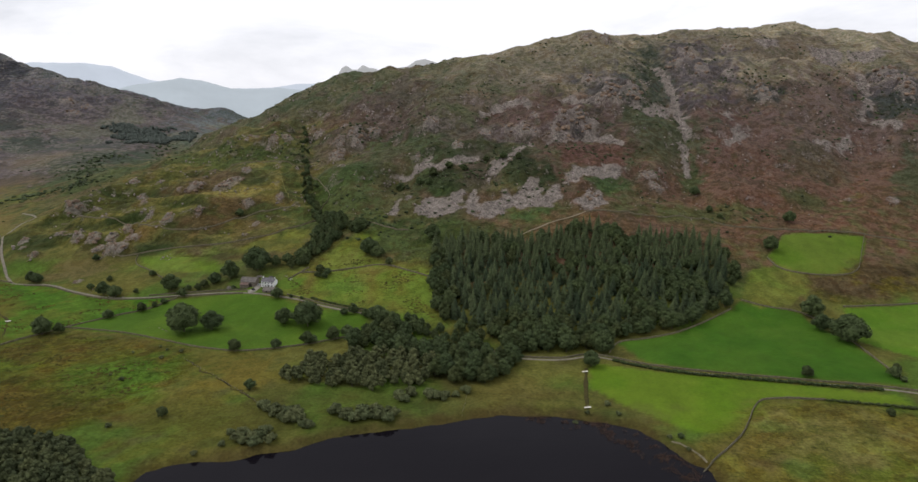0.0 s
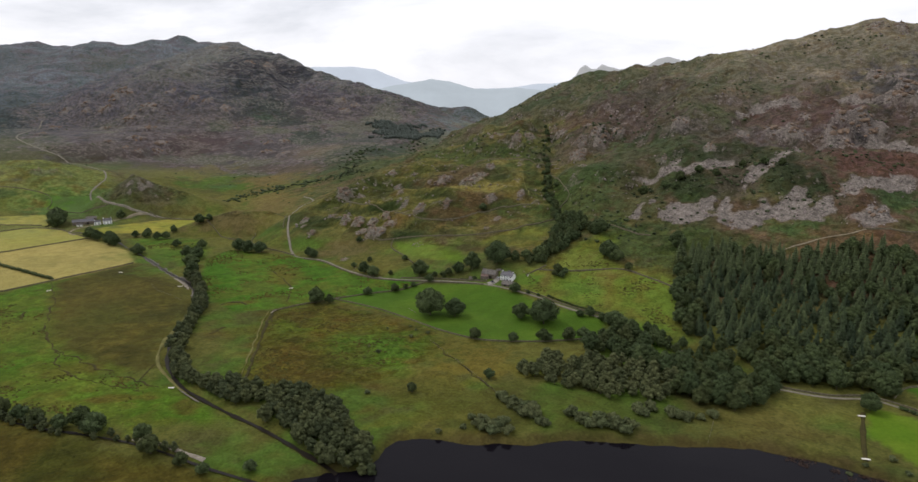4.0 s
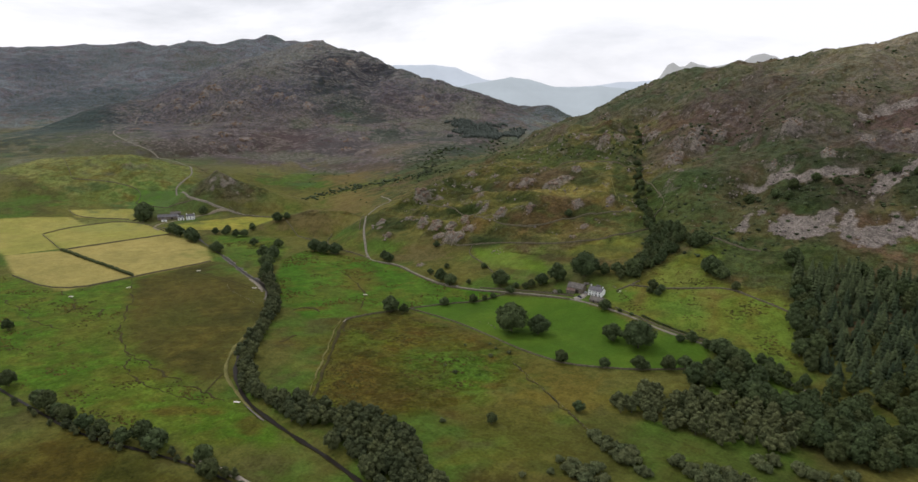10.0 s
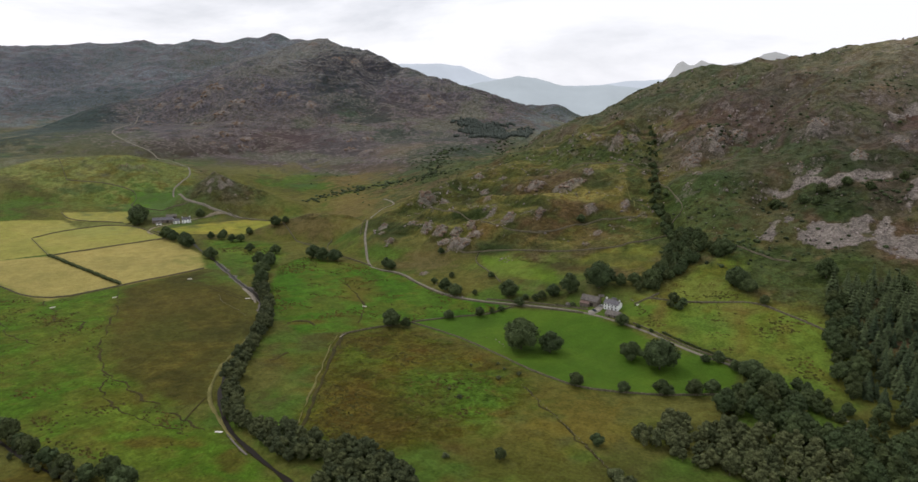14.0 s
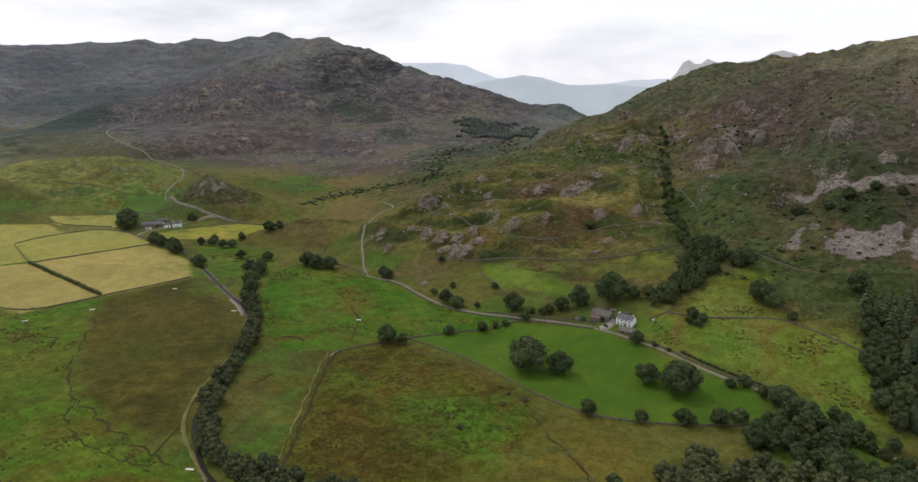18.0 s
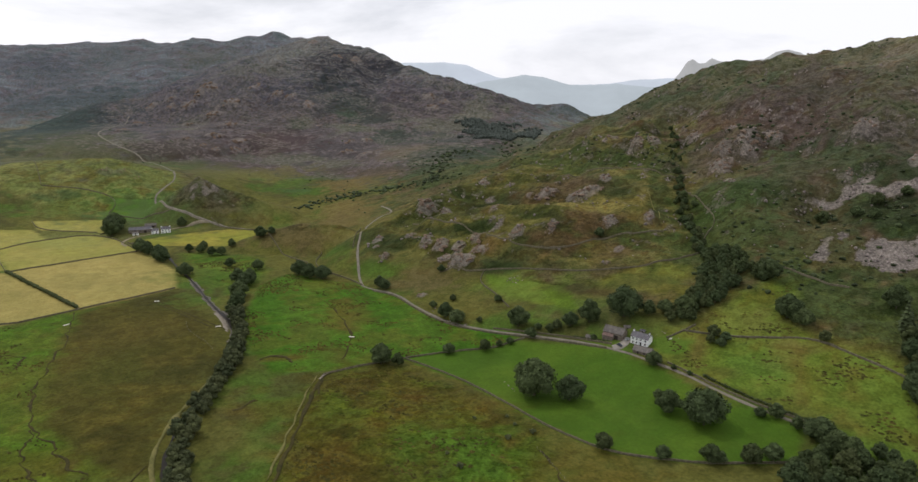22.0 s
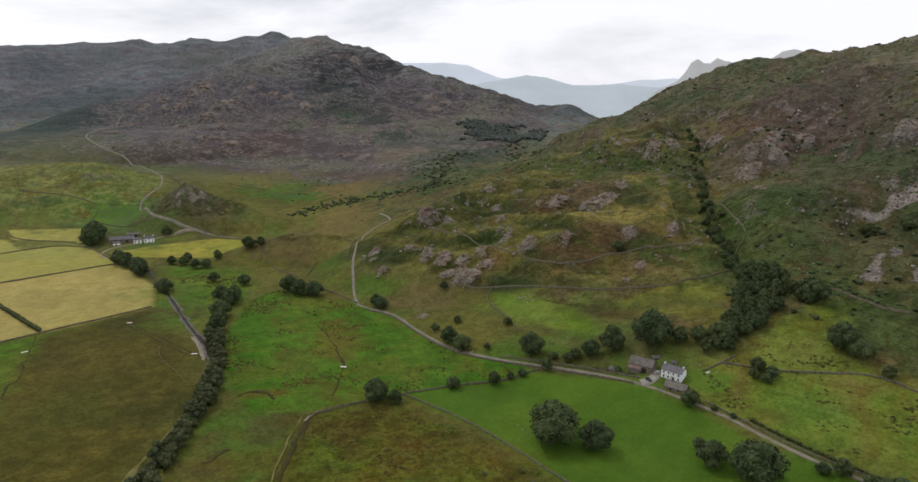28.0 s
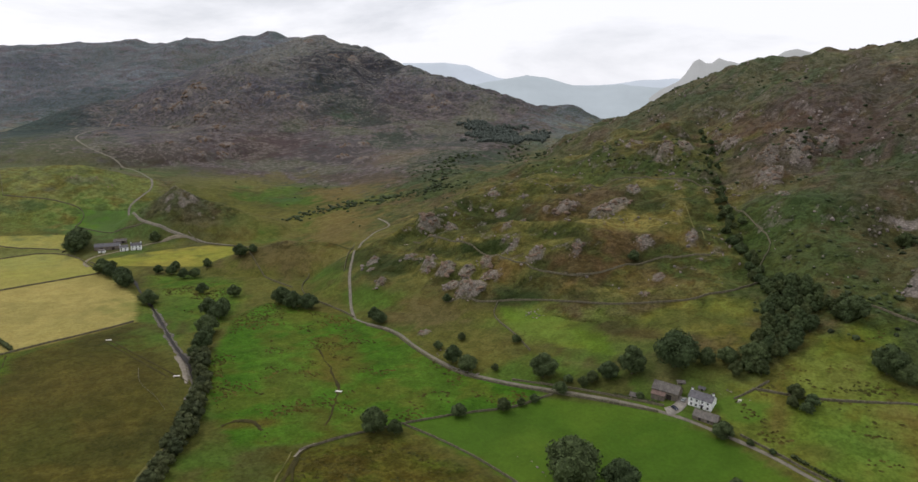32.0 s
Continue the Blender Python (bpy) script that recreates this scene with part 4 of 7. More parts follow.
SCREES.append([(-69, 787), (-48, 805), (-35, 814), (-32, 794), (-47, 790), (-63, 778)])
SCREES.append([(-32, 794), (-13, 796), (8, 801), (30, 806), (27, 796), (4, 786), (-12, 780)])
SCREES.append([(32, 741), (45, 770), (66, 798), (98, 836), (98, 819), (68, 775), (52, 758), (36, 738)])
SCREES.append([(27, 919), (53, 964), (77, 973), (111, 959), (81, 956), (52, 942)])
SCREES.append([(125, 843), (143, 849), (173, 863), (202, 867), (218, 844), (216, 835), (194, 843), (174, 859), (146, 841)])
SCREES.append([(141, 966), (174, 975), (197, 956), (220, 947), (230, 937), (197, 954), (173, 965)])
SCREES.append([(126, 732), (142, 763), (160, 763), (182, 782), (203, 775), (200, 761), (175, 746), (158, 750), (142, 737)])
SCREES.append([(132, 694), (148, 712), (164, 726), (168, 695), (149, 678), (137, 683)])
SCREES.append([(-73, 681), (-66, 704), (-54, 715), (-63, 692), (-67, 677)])
SCREES.append([(206, 1037), (239, 1062), (258, 1037), (257, 1029), (236, 1047)])
SCREES.append([(337, 1118), (344, 1110), (345, 1029), (334, 958), (316, 873), (301, 834), (296, 838), (307, 883), (326, 968), (333, 1041)])
SCREES.append([(257, 958), (288, 959), (322, 969), (309, 942), (262, 901)])
SCREES.append([(297, 838), (301, 834), (292, 792), (289, 795)])
SCREES.append([(543, 1202), (592, 1220), (583, 1193), (549, 1179)])
SCREES.append([(635, 1190), (684, 1188), (680, 1157), (625, 1100), (626, 1135)])
SCREES.append([(698, 1165), (753, 1142), (715, 1125), (688, 1139)])
SCREES.append([(675, 1103), (687, 1099), (638, 991), (609, 956), (592, 945), (627, 995)])
SCREES.append([(613, 950), (645, 941), (617, 887), (598, 899)])
SCREES.append([(369, 864), (400, 912), (405, 907), (376, 864)])
SCREES.append([(361, 847), (414, 905), (414, 895), (373, 847)])
SCREES.append([(485, 866), (506, 862), (487, 836)])
SCREES.append([(509, 858), (546, 889), (538, 871), (510, 844)])
SCREES.append([(433, 1065), (456, 1064), (440, 1036)])
SCREES.append([(388, 939), (410, 963), (390, 918)])
MASSIF = [(-1430, 890), (-1311, 880), (-1264, 930), (-1210, 960), (-1139, 1000), (-1029, 1008), (-912, 1032), (-786, 1038), (-690, 1050), (-640, 1110), (-640, 1500), (-900, 2300), (-2000, 2500), (-2100, 1700), (-1700, 1150)]
PATCHES += [  # bracken below the eastern fell
    (-60, 640, 60, 30, 0, S(62, 76, 36), 0.85), (-25, 612, 40, 30, 0, S(68, 80, 36), 0.8)]
PATCHES += [  # the side valley
    # low pass slopes come first, distance haze put in as a blue-green tint
    (-2850, 1780, 260, 160, 30, S(66, 84, 80), 0.7), (-2300, 1500, 260, 150, 30, S(60, 80, 74), 0.7),
    (-590, 1090, 130, 60, 35, S(62, 76, 52), 0.8), (-680, 1230, 120, 70, 65, S(58, 72, 52), 0.8), (-760, 1400, 120, 80, 60, S(66, 72, 56), 0.7), (-560, 1010, 90, 40, 10, S(72, 84, 50), 0.7), (-800, 1070, 120, 26, -2, S(84, 70, 58), 0.7), (-1000, 1040, 120, 26, 4, S(82, 68, 56), 0.7)]


def cover_of(X, Y, Z):
    """Colour of the ground with haze and hillshade in it, share of bare rock and wildness."""
    floor = floor_height(X, Y)
    h = Z - floor
    gy, gx = np.gradient(Z, GY, GX)
    slope = np.hypot(gx, gy)
    n1, n2, n3 = fbm(X, Y, 130, 4), fbm(X + 900, Y, 38, 4), fbm(X, Y + 700, 13, 3)
    n4 = fbm(X - 400, Y + 100, 60, 4)

    def mix(a, b, w):
        w = w[..., None]
        return a * (1 - w) + np.asarray(b) * w
    c = np.empty(X.shape + (3,))
    c[:] = S(86, 86, 32)
    c = mix(c, S(72, 94, 24), ramp(-0.02, 0.3, n1 + 0.4 * n2))
    c = mix(c, S(76, 73, 32), ramp(0.05, 0.35, n4 + 0.5 * n3) * 0.8)
    c = mix(c, S(96, 96, 34), ramp(0.1, 0.4, n2 - n1) * 0.6)
    wild = np.full(X.shape, 0.55)
    # fellsides
    east = ramp(-220, 220, X - 0.12 * (Y - 700))
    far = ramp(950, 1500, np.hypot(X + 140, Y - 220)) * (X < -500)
    fell = ramp(10, 30, h + 10 * n2)
    g = np.empty_like(c)
    g[:] = S(80, 78, 43)
    g = mix(g, S(88, 86, 42), ramp(-0.1, 0.3, n1 + 0.3 * n3))
    g = mix(g, S(64, 72, 36), ramp(0.0, 0.25, n4 + 0.4 * n3))
    g = mix(g, S(80, 68, 44), ramp(0.05, 0.4, n2 + 0.5 * n1 + 0.05) * 0.8)
    browns = mix(np.broadcast_to(np.array(S(80, 66, 48)), c.shape), S(88, 66, 50), ramp(-0.1, 0.25, n2))
    browns = mix(browns, S(76, 74, 42), ramp(0.12, 0.4, n1 + 0.4 * n3))
    browns = mix(browns, S(138, 126, 88), ramp(170, 255, h + 60 * n2) * 0.75)
    g = mix(g, browns, east * (0.55 + 0.45 * ramp(-0.2, 0.1, n4)))
    # far fells: grey-blue distance haze put into the ground colour
    hazy_greys = mix(np.broadcast_to(np.array(S(90, 97, 94)), c.shape), S(90, 80, 74), ramp(-0.1, 0.2, n2 + n4))
    hazy_greys = mix(hazy_greys, S(72, 87, 78), ramp(0.05, 0.3, n1 - 0.3 * n4) * 0.8)
    g = mix(g, hazy_greys, far * 0.85)
    moor = far * ramp(28, 6, h) * ramp(30, -30, h)
    c = mix(c, g, fell)
    c = mix(c, S(108, 104, 60), ramp(0.0, 0.3, n2 + 0.4 * n1) * far * (1 - ramp(20, 60, h)) * 0.7)
    # the western fell: brown heath and broken rock down to its foot
    west = ramp(-45, 50, inside(MASSIF, X, Y) + 50 * n3 + 60 * n2)
    heath = mix(np.broadcast_to(np.array(S(77, 70, 64)), c.shape), S(84, 74, 67), ramp(-0.15, 0.2, n2))
    heath = mix(heath, S(84, 84, 58), ramp(0.05, 0.3, n1 + 0.4 * n4))
    heath = mix(heath, S(98, 98, 66), ramp(200, 280, Z + 60 * n2) * 0.6)
    c = mix(c, heath, west)
    # the middle hill: gold grass on its backs, bracken between
    mid = ramp(20, -60, np.minimum(nearest([(*p[:2], 0) for p in MIDDLE_HILL], X, Y)[0], nearest([(*p[:2], 0) for p in MIDDLE_STEP], X, Y)[0]) - 105) * ramp(8, 20, h)
    c = mix(c, S(108, 104, 50), mid * ramp(-0.22, 0.12, n4 + 0.3 * n3) * 0.85)
    c = mix(c, S(92, 70, 44), mid * ramp(0.05, 0.25, n2 - 0.4 * n4) * 0.45)
    c = mix(c, S(60, 68, 32), mid * ramp(-0.05, 0.2, -n4 + 0.5 * n3) * 0.75)
    wild = np.maximum(wild, fell * 0.9)
    def stain(beds):
        for px, py, rx, ry, turn, colour, strong in beds:
            far_x = 1.6 * max(rx, ry)
            i0, i1 = np.searchsorted(GX, (px - far_x, px + far_x))
            j0, j1 = np.searchsorted(GY, (py - far_x, py + far_x))
            spot = (slice(j0, j1), slice(i0, i1))
            ca, sa = math.cos(radians(turn)), math.sin(radians(turn))
            u, v = (X[spot] - px) * ca + (Y[spot] - py) * sa, (Y[spot] - py) * ca - (X[spot] - px) * sa
            w = ramp(1.35, 0.6, np.hypot(u / rx, v / ry) + 0.9 * n3[spot] + 0.7 * n2[spot]) * strong
            c[spot] = mix(c[spot], colour, w)
    # hillshade in the colour: grassy benches paler, bracken and heather steeps darker, heights lifted
    slope_shade = ramp(0.16, 0.5, slope + 0.12 * n3)
    c = c * (1 + fell * (0.36 - 0.24 * slope_shade + 0.28 * ramp(100, 200, h)) )[..., None]
    # middle hill's bench tops painted as lit, in gold grass
    c = mix(c, S(116, 111, 53), mid * (1 - slope_shade) * 0.6)
    c = c * (1 - 0.2 * mid)[..., None]
    stain(PATCHES)
    # bare rock on steep and broken places
    broken = ridged(X, Y - 200, 48, 3) - 0.4 + 0.5 * n3
    rock = ramp(0.66, 1.1, slope + 0.35 * n2 + 0.3 * n3) * ramp(25, 70, h) * 0.5
    rock = np.maximum(rock, west * 0.5 * ramp(0.05, 0.42, ridged(X + 70, Y, 70, 4, 0.65) - 0.55 + 0.5 * n3 + 0.5 * n1))
    rock = np.maximum(rock, mid * ramp(0.36, 0.62, broken) * ramp(22, 40, h) * 0.5)
    for line, most in ((CASTLE_KNOLL, 0.42), (RIVER_KNOLL, 0.45), (WEST_SPUR, 0.5)):
        d = nearest([(*p[:2], 0) for p in line], X, Y)[0]
        reach = 60 if line is not WEST_SPUR else 330
        rock = np.maximum(rock, most * ramp(reach, reach * 0.3, d) * ramp(-0.1, 0.35, broken) * ramp(15, 40, h))
    rock = np.maximum(rock, 0.42 * ramp(150, 220, h) * ramp(0.42, 0.72, broken + 0.3 * n1))
    for kx, ky, size in OUTCROPS:
        i0, i1 = np.searchsorted(GX, (kx - 2 * size, kx + 2 * size))
        j0, j1 = np.searchsorted(GY, (ky - 2 * size, ky + 2 * size))
        spot = (slice(j0, j1), slice(i0, i1))
        d = np.hypot(X[spot] - kx, Y[spot] - ky) / size + 0.75 * fbm(X[spot], Y[spot], 17, 3)
        rock[spot] = np.maximum(rock[spot], 0.72 * ramp(1.15, 0.6, d))
    for bed in SCREES:
        xs, ys = [p[0] for p in bed], [p[1] for p in bed]
        i0, i1 = np.searchsorted(GX, (min(xs) - 10, max(xs) + 10))
        j0, j1 = np.searchsorted(GY, (min(ys) - 10, max(ys) + 10))
        spot = (slice(j0, j1), slice(i0, i1))
        rock[spot] = np.maximum(rock[spot], ramp(-6, 3, inside(bed, X[spot], Y[spot]) + 9 * n3[spot] + 5 * n2[spot]))
    # distance haze in the colour: greyed and blued, fells and far ground most
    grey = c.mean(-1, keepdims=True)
    haze_mix = ((0.08 + 0.22 * ramp(40, 140, h)) * (1 - 0.6 * mid) + 0.28 * far + 0.12 * west * (1 - far))[..., None]
    c = c * (1 - haze_mix) + grey * haze_mix * np.array([0.94, 1.0, 1.42])
    # fields
    for outline, c1, c2, free in FIELDS:
        xs, ys = [p[0] for p in outline], [p[1] for p in outline]
        i0, i1 = np.searchsorted(GX, (min(xs) - 8, max(xs) + 8))
        j0, j1 = np.searchsorted(GY, (min(ys) - 8, max(ys) + 8))
        box = (slice(j0, j1), slice(i0, i1))
        soft = 1.5 if free < 0.3 else 14
        w = ramp(-soft, soft * 0.6, inside(outline, X[box], Y[box]) + soft * n3[box] * 0.8)
        own = mix(np.broadcast_to(np.array(c1), w.shape + (3,)), c2, ramp(-0.25, 0.3, n4[box])) * np.array([1.02, 1.0, 0.97])
        own = mix(own, S(77, 69, 27), ramp(0.1, 0.36, n2[box] + 0.6 * n3[box]) * min(1.0, free * 1.8))
        own = own * (1 + (0.2 if free < 0.12 else 0.45) * n3 + (0.12 if free < 0.12 else 0.25) * n2)[box][..., None]
        c[box] = mix(c[box], own, w * 0.96)
        wild[box] = wild[box] * (1 - w) + min(1.0, free * 1.7 + 0.06) * w
        rock[box] *= 1 - w
    stain([(*bed[:5], tuple(np.array(bed[5]) * (0.92, 1.04, 1.12)), bed[6] * 0.68) for bed in MIRES])
    shore = inside(TARN, X, Y)
    c = mix(c, S(70, 58, 34), ramp(-14, -3, shore + 5 * n3) * 0.7)
    c = mix(c, S(30, 26, 20), ramp(-2, 3, shore))
    return np.clip(c, 0.002, 1), np.clip(rock, 0, 1), np.clip(wild, 0, 1)


me_ground = grid_mesh("ground", MX, MY, MZ)
me_ground.materials.append(M_GROUND)
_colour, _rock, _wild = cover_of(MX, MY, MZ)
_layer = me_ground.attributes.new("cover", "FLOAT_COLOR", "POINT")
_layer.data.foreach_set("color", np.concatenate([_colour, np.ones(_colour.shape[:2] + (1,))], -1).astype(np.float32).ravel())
for _name, _values in (("rock", _rock), ("wild", _wild)):
    me_ground.attributes.new(_name, "FLOAT", "POINT").data.foreach_set("value", _values.astype(np.float32).ravel())
tagged(new("ground", me_ground), "grassy valley floor rising to bracken and rocky fells", "ground", kind="structure")


def rock_at(x, y):
    return _rock[min(np.searchsorted(GY, y), len(GY) - 1), min(np.searchsorted(GX, x), len(GX) - 1)]


# ---- building blocks ----
def link_mesh(name, verts, faces, material, parent=None, label="", smooth=False):
    me = bpy.data.meshes.new(name)
    me.from_pydata([tuple(map(float, v)) for v in verts], [], [tuple(map(int, f)) for f in faces])
    me.materials.append(material)
    if smooth:
        me.polygons.foreach_set("use_smooth", np.ones(len(me.polygons), bool))
    ob = new(name, me)
    ob.parent = parent
    return tagged(ob, label) if label else ob


def part(name, bm, material, parent, label=""):
    """One mesh under a thing or a part."""
    me = bpy.data.meshes.new(name)
    bm.to_mesh(me)
    bm.free()
    me.materials.append(material)
    ob = new(name, me)
    ob.parent = parent
    return tagged(ob, label) if label else ob


def thing(name, m, label, category, group=""):
    ob = new(name)
    ob.empty_display_size = 0.5
    ob.matrix_basis = m
    return tagged(ob, label, category, group)


def box(bm, x0, y0, z0, x1, y1, z1):
    v = [bm.verts.new(p) for p in ((x0, y0, z0), (x1, y0, z0), (x1, y1, z0), (x0, y1, z0), (x0, y0, z1), (x1, y0, z1), (x1, y1, z1), (x0, y1, z1))]
    for f in ((3, 2, 1, 0), (4, 5, 6, 7), (0, 1, 5, 4), (1, 2, 6, 5), (2, 3, 7, 6), (3, 0, 4, 7)):
        bm.faces.new([v[i] for i in f])
    return bm


def boxed(*dims, bevel=0.0):
    bm = box(bmesh.new(), *dims)
    if bevel:
        bmesh.ops.bevel(bm, geom=bm.edges[:], offset=bevel, segments=1, affect="EDGES")
    return bm


def along(line, step):
    """Points every step metres along a line of points, softened at the bends, with the way at each."""
    p = np.array(line, float)
    for _ in range(2):
        q = [p[0]]
        for a, b in zip(p, p[1:]):
            q += [a * 0.75 + b * 0.25, a * 0.25 + b * 0.75]
        p = np.array(q + [p[-1]])
    s = np.concatenate([[0], np.cumsum(np.hypot(*np.diff(p, axis=0).T))])
    u = np.linspace(0, s[-1], max(3, int(s[-1] / step) + 1))
    x, y = np.interp(u, s, p[:, 0]), np.interp(u, s, p[:, 1])
    dx, dy = np.gradient(x), np.gradient(y)
    n = np.hypot(dx, dy) + 1e-9
    return x, y, dx / n, dy / n


def strips(rings):
    """Faces that join rings of equal count into a sheet."""
    n = len(rings[0])
    verts = [v for r in rings for v in r]
    faces = [(i * n + j, i * n + j + 1, (i + 1) * n + j + 1, (i + 1) * n + j) for i in range(len(rings) - 1) for j in range(n - 1)]
    return verts, faces


def draped(name, line, width, material, label, category, lift=0.22, ragged=0.12, thick=0.5, drop=0.0, wander=0.0):
    """A road, track, ditch or river laid over the ground."""
    x, y, dx, dy = along(line, 2.2)
    x, y = x + wander * fbm(x, y + 40, 13, 3), y + wander * fbm(x + 90, y, 13, 3)
    rings = []
    for i in range(len(x)):
        w = width * 0.5 * (1 + ragged * 2 * float(fbm(np.array(x[i]), np.array(y[i]), 14, 2)))
        ring = []
        for k in (-1.0, -0.98, -0.4, 0.4, 0.98, 1.0):
            px, py = x[i] - dy[i] * w * k, y[i] + dx[i] * w * k
            if drop:
                z = ground(x[i], y[i]) + drop
            else:
                z = ground(px, py) + lift - 0.05 * abs(k) - (thick if abs(k) == 1 else 0)
            ring.append((px, py, z))
        rings.append(ring)
    return tagged(link_mesh(name, *strips(rings), material, smooth=True), label, category, kind="structure")


def stone_wall(line, label, height=1.25, width=0.52, seed=0):
    """A dry stone wall that follows the ground, with an uneven top course and a few gaps in its height."""
    x, y, dx, dy = along(line, 1.3)
    rng = np.random.RandomState(seed + 11)
    rings = []
    sag = 1 + 0.22 * fbm(x, y, 17, 3)
    for i in range(len(x)):
        h = height * float(sag[i]) * rng.uniform(0.86, 1.12)
        ring = []
        for k, up in ((-0.62, -0.7), (-0.58, 0.0), (-0.42, 0.8), (-0.2, 1.0), (0.2, 1.02), (0.42, 0.8), (0.58, 0.0), (0.62, -0.7)):
            off = width * k * rng.uniform(0.85, 1.15)
            px, py = x[i] - dy[i] * off, y[i] + dx[i] * off
            ring.append((px, py, float(ground(px, py)) + (h * up if up > 0 else up)))
        rings.append(ring)
    ob = link_mesh("dry_stone_wall", *strips(rings), M_DRYSTONE)
    return tagged(ob, label, "wall", "dry stone walls")


# ---- trees ----
def tube(path, radii, sides=6):
    """A tapered limb through points."""
    rings = []
    for i, (p, r) in enumerate(zip(path, radii)):
        a, b = path[max(0, i - 1)], path[min(len(path) - 1, i + 1)]
        d = (Vector(b) - Vector(a)).normalized()
        u = d.orthogonal().normalized()
        w = d.cross(u)
        rings.append([Vector(p) + r * (math.cos(t) * u + math.sin(t) * w) for t in (2 * math.pi * k / sides for k in range(sides + 1))])
    return strips(rings)


def join(pieces):
    verts, faces = [], []
    for v, f in pieces:
        n = len(verts)
        verts += [tuple(p) for p in v]
        faces += [tuple(i + n for i in q) for q in f]
    return verts, faces


_ico = bmesh.new()
bmesh.ops.create_icosphere(_ico, subdivisions=1, radius=1.0)
ICO_V = np.array([v.co[:] for v in _ico.verts])
_ico.verts.ensure_lookup_table()
ICO_F = [tuple(v.index for v in f.verts) for f in _ico.faces]
_ico.free()
_ico = bmesh.new()
bmesh.ops.create_icosphere(_ico, subdivisions=2, radius=1.0)
ICO2_V = np.array([v.co[:] for v in _ico.verts])
ICO2_F = [tuple(v.index for v in f.verts) for f in _ico.faces]
_ico.free()


def leaf_cloud(lobes, count, size, rng, droop=0.0):
    """Many small leaf sprays over the outside of a set of lobes, each a folded blade."""
    c, r = np.array([l[0] for l in lobes]), np.array([l[1] for l in lobes])
    pick = rng.choice(len(lobes), count * 3, p=r ** 2 / (r ** 2).sum())
    d = rng.normal(size=(count * 3, 3))
    d /= np.linalg.norm(d, axis=1)[:, None]
    p = c[pick] + d * (r[pick] * rng.uniform(0.84, 1.2, count * 3))[:, None] * np.array([1, 1, 0.86])
    gap = np.min(np.linalg.norm((p[:, None] - c[None]) / np.array([1, 1, 0.86]), axis=2) / r[None], axis=1)
    keep = np.where((gap > 0.84) & (d[:, 2] > -0.75))[0][:count]
    p, d = p[keep], d[keep]
    n = d + rng.normal(size=d.shape) * 0.55 + np.array([0, 0, 0.25])
    n /= np.linalg.norm(n, axis=1)[:, None]
    u = np.cross(n, rng.normal(size=d.shape))
    u /= np.linalg.norm(u, axis=1)[:, None]
    w = np.cross(n, u)
    s = (size * rng.uniform(0.55, 1.35, len(p)))[:, None]
    quads = np.stack([p - u * s, p - w * s * 0.8 - n * s * 0.3, p + u * s, p + w * s * 0.8 - n * s * 0.3 - np.array([0, 0, droop]) * s], 1)
    return quads.reshape(-1, 3), [(4 * i, 4 * i + 1, 4 * i + 2, 4 * i + 3) for i in range(len(p))]


def lump(centre, radius, rng, squash=0.86, fine=False):
    base, faces = (ICO2_V, ICO2_F) if fine else (ICO_V, ICO_F)
    v = base * (1 + 0.2 * rng.normal(size=(len(base), 1)).clip(-1.2, 1.2)) * radius * np.array([1, 1, squash])
    return v + np.asarray(centre), faces


def broadleaf(name, height, spread_r, lobes_n, leaves, leaf_size, material, label, category, group, seed, bush=False, base=None):
    """A tree of trunk, limbs and a lobed crown; returned standing at the origin."""
    rng = np.random.RandomState(seed)
    ob = thing(name, Matrix.Identity(4), label, category, group)
    fork = height * (0.12 if bush else 0.26) if base is None else base
    lobes, limbs = [], []
    crown_h = height - fork * 0.8
    for i in range(lobes_n):
        a = 2.4 * i + rng.uniform(-0.5, 0.5)
        up = (i + 0.6) / lobes_n
        girth = math.sin(math.pi * min(0.92, 0.22 + 0.72 * up)) ** 0.8
        rr = spread_r * rng.uniform(0.34, 0.48) * (1.12 - 0.3 * up)
        out = max(0.0, spread_r * girth - rr) * rng.uniform(0.75, 1.08)
        z = fork * 0.8 + rr * 0.7 + (crown_h - rr * 1.55) * up
        lobes.append(((math.cos(a) * out, math.sin(a) * out, z), rr))
        mid = (math.cos(a) * out * 0.4, math.sin(a) * out * 0.4, (z + fork) / 2)
        limbs.append(tube([(0, 0, fork * 0.9), mid, lobes[-1][0]], [height * 0.016, height * 0.011, height * 0.004], 5))
    lobes.append(((0, 0, fork + crown_h * 0.45), spread_r * 0.5))
    lean = rng.uniform(-0.3, 0.3, 2)
    trunk = tube([(0, 0, -0.8), (0, 0, 0.4), (lean[0] * 0.5, lean[1] * 0.5, fork * 0.6), (lean[0], lean[1], fork + crown_h * 0.3)],
                 [height * 0.034, height * 0.026, height * 0.021, height * 0.012], 7)
    link_mesh("trunk", *join([trunk] + limbs), M_BARK, ob, smooth=True)
    cores = [lump(c, r * 0.9, rng) for c, r in lobes]
    link_mesh("crown", *join(cores + [leaf_cloud(lobes, leaves, leaf_size, rng)]), material, ob)
    return ob


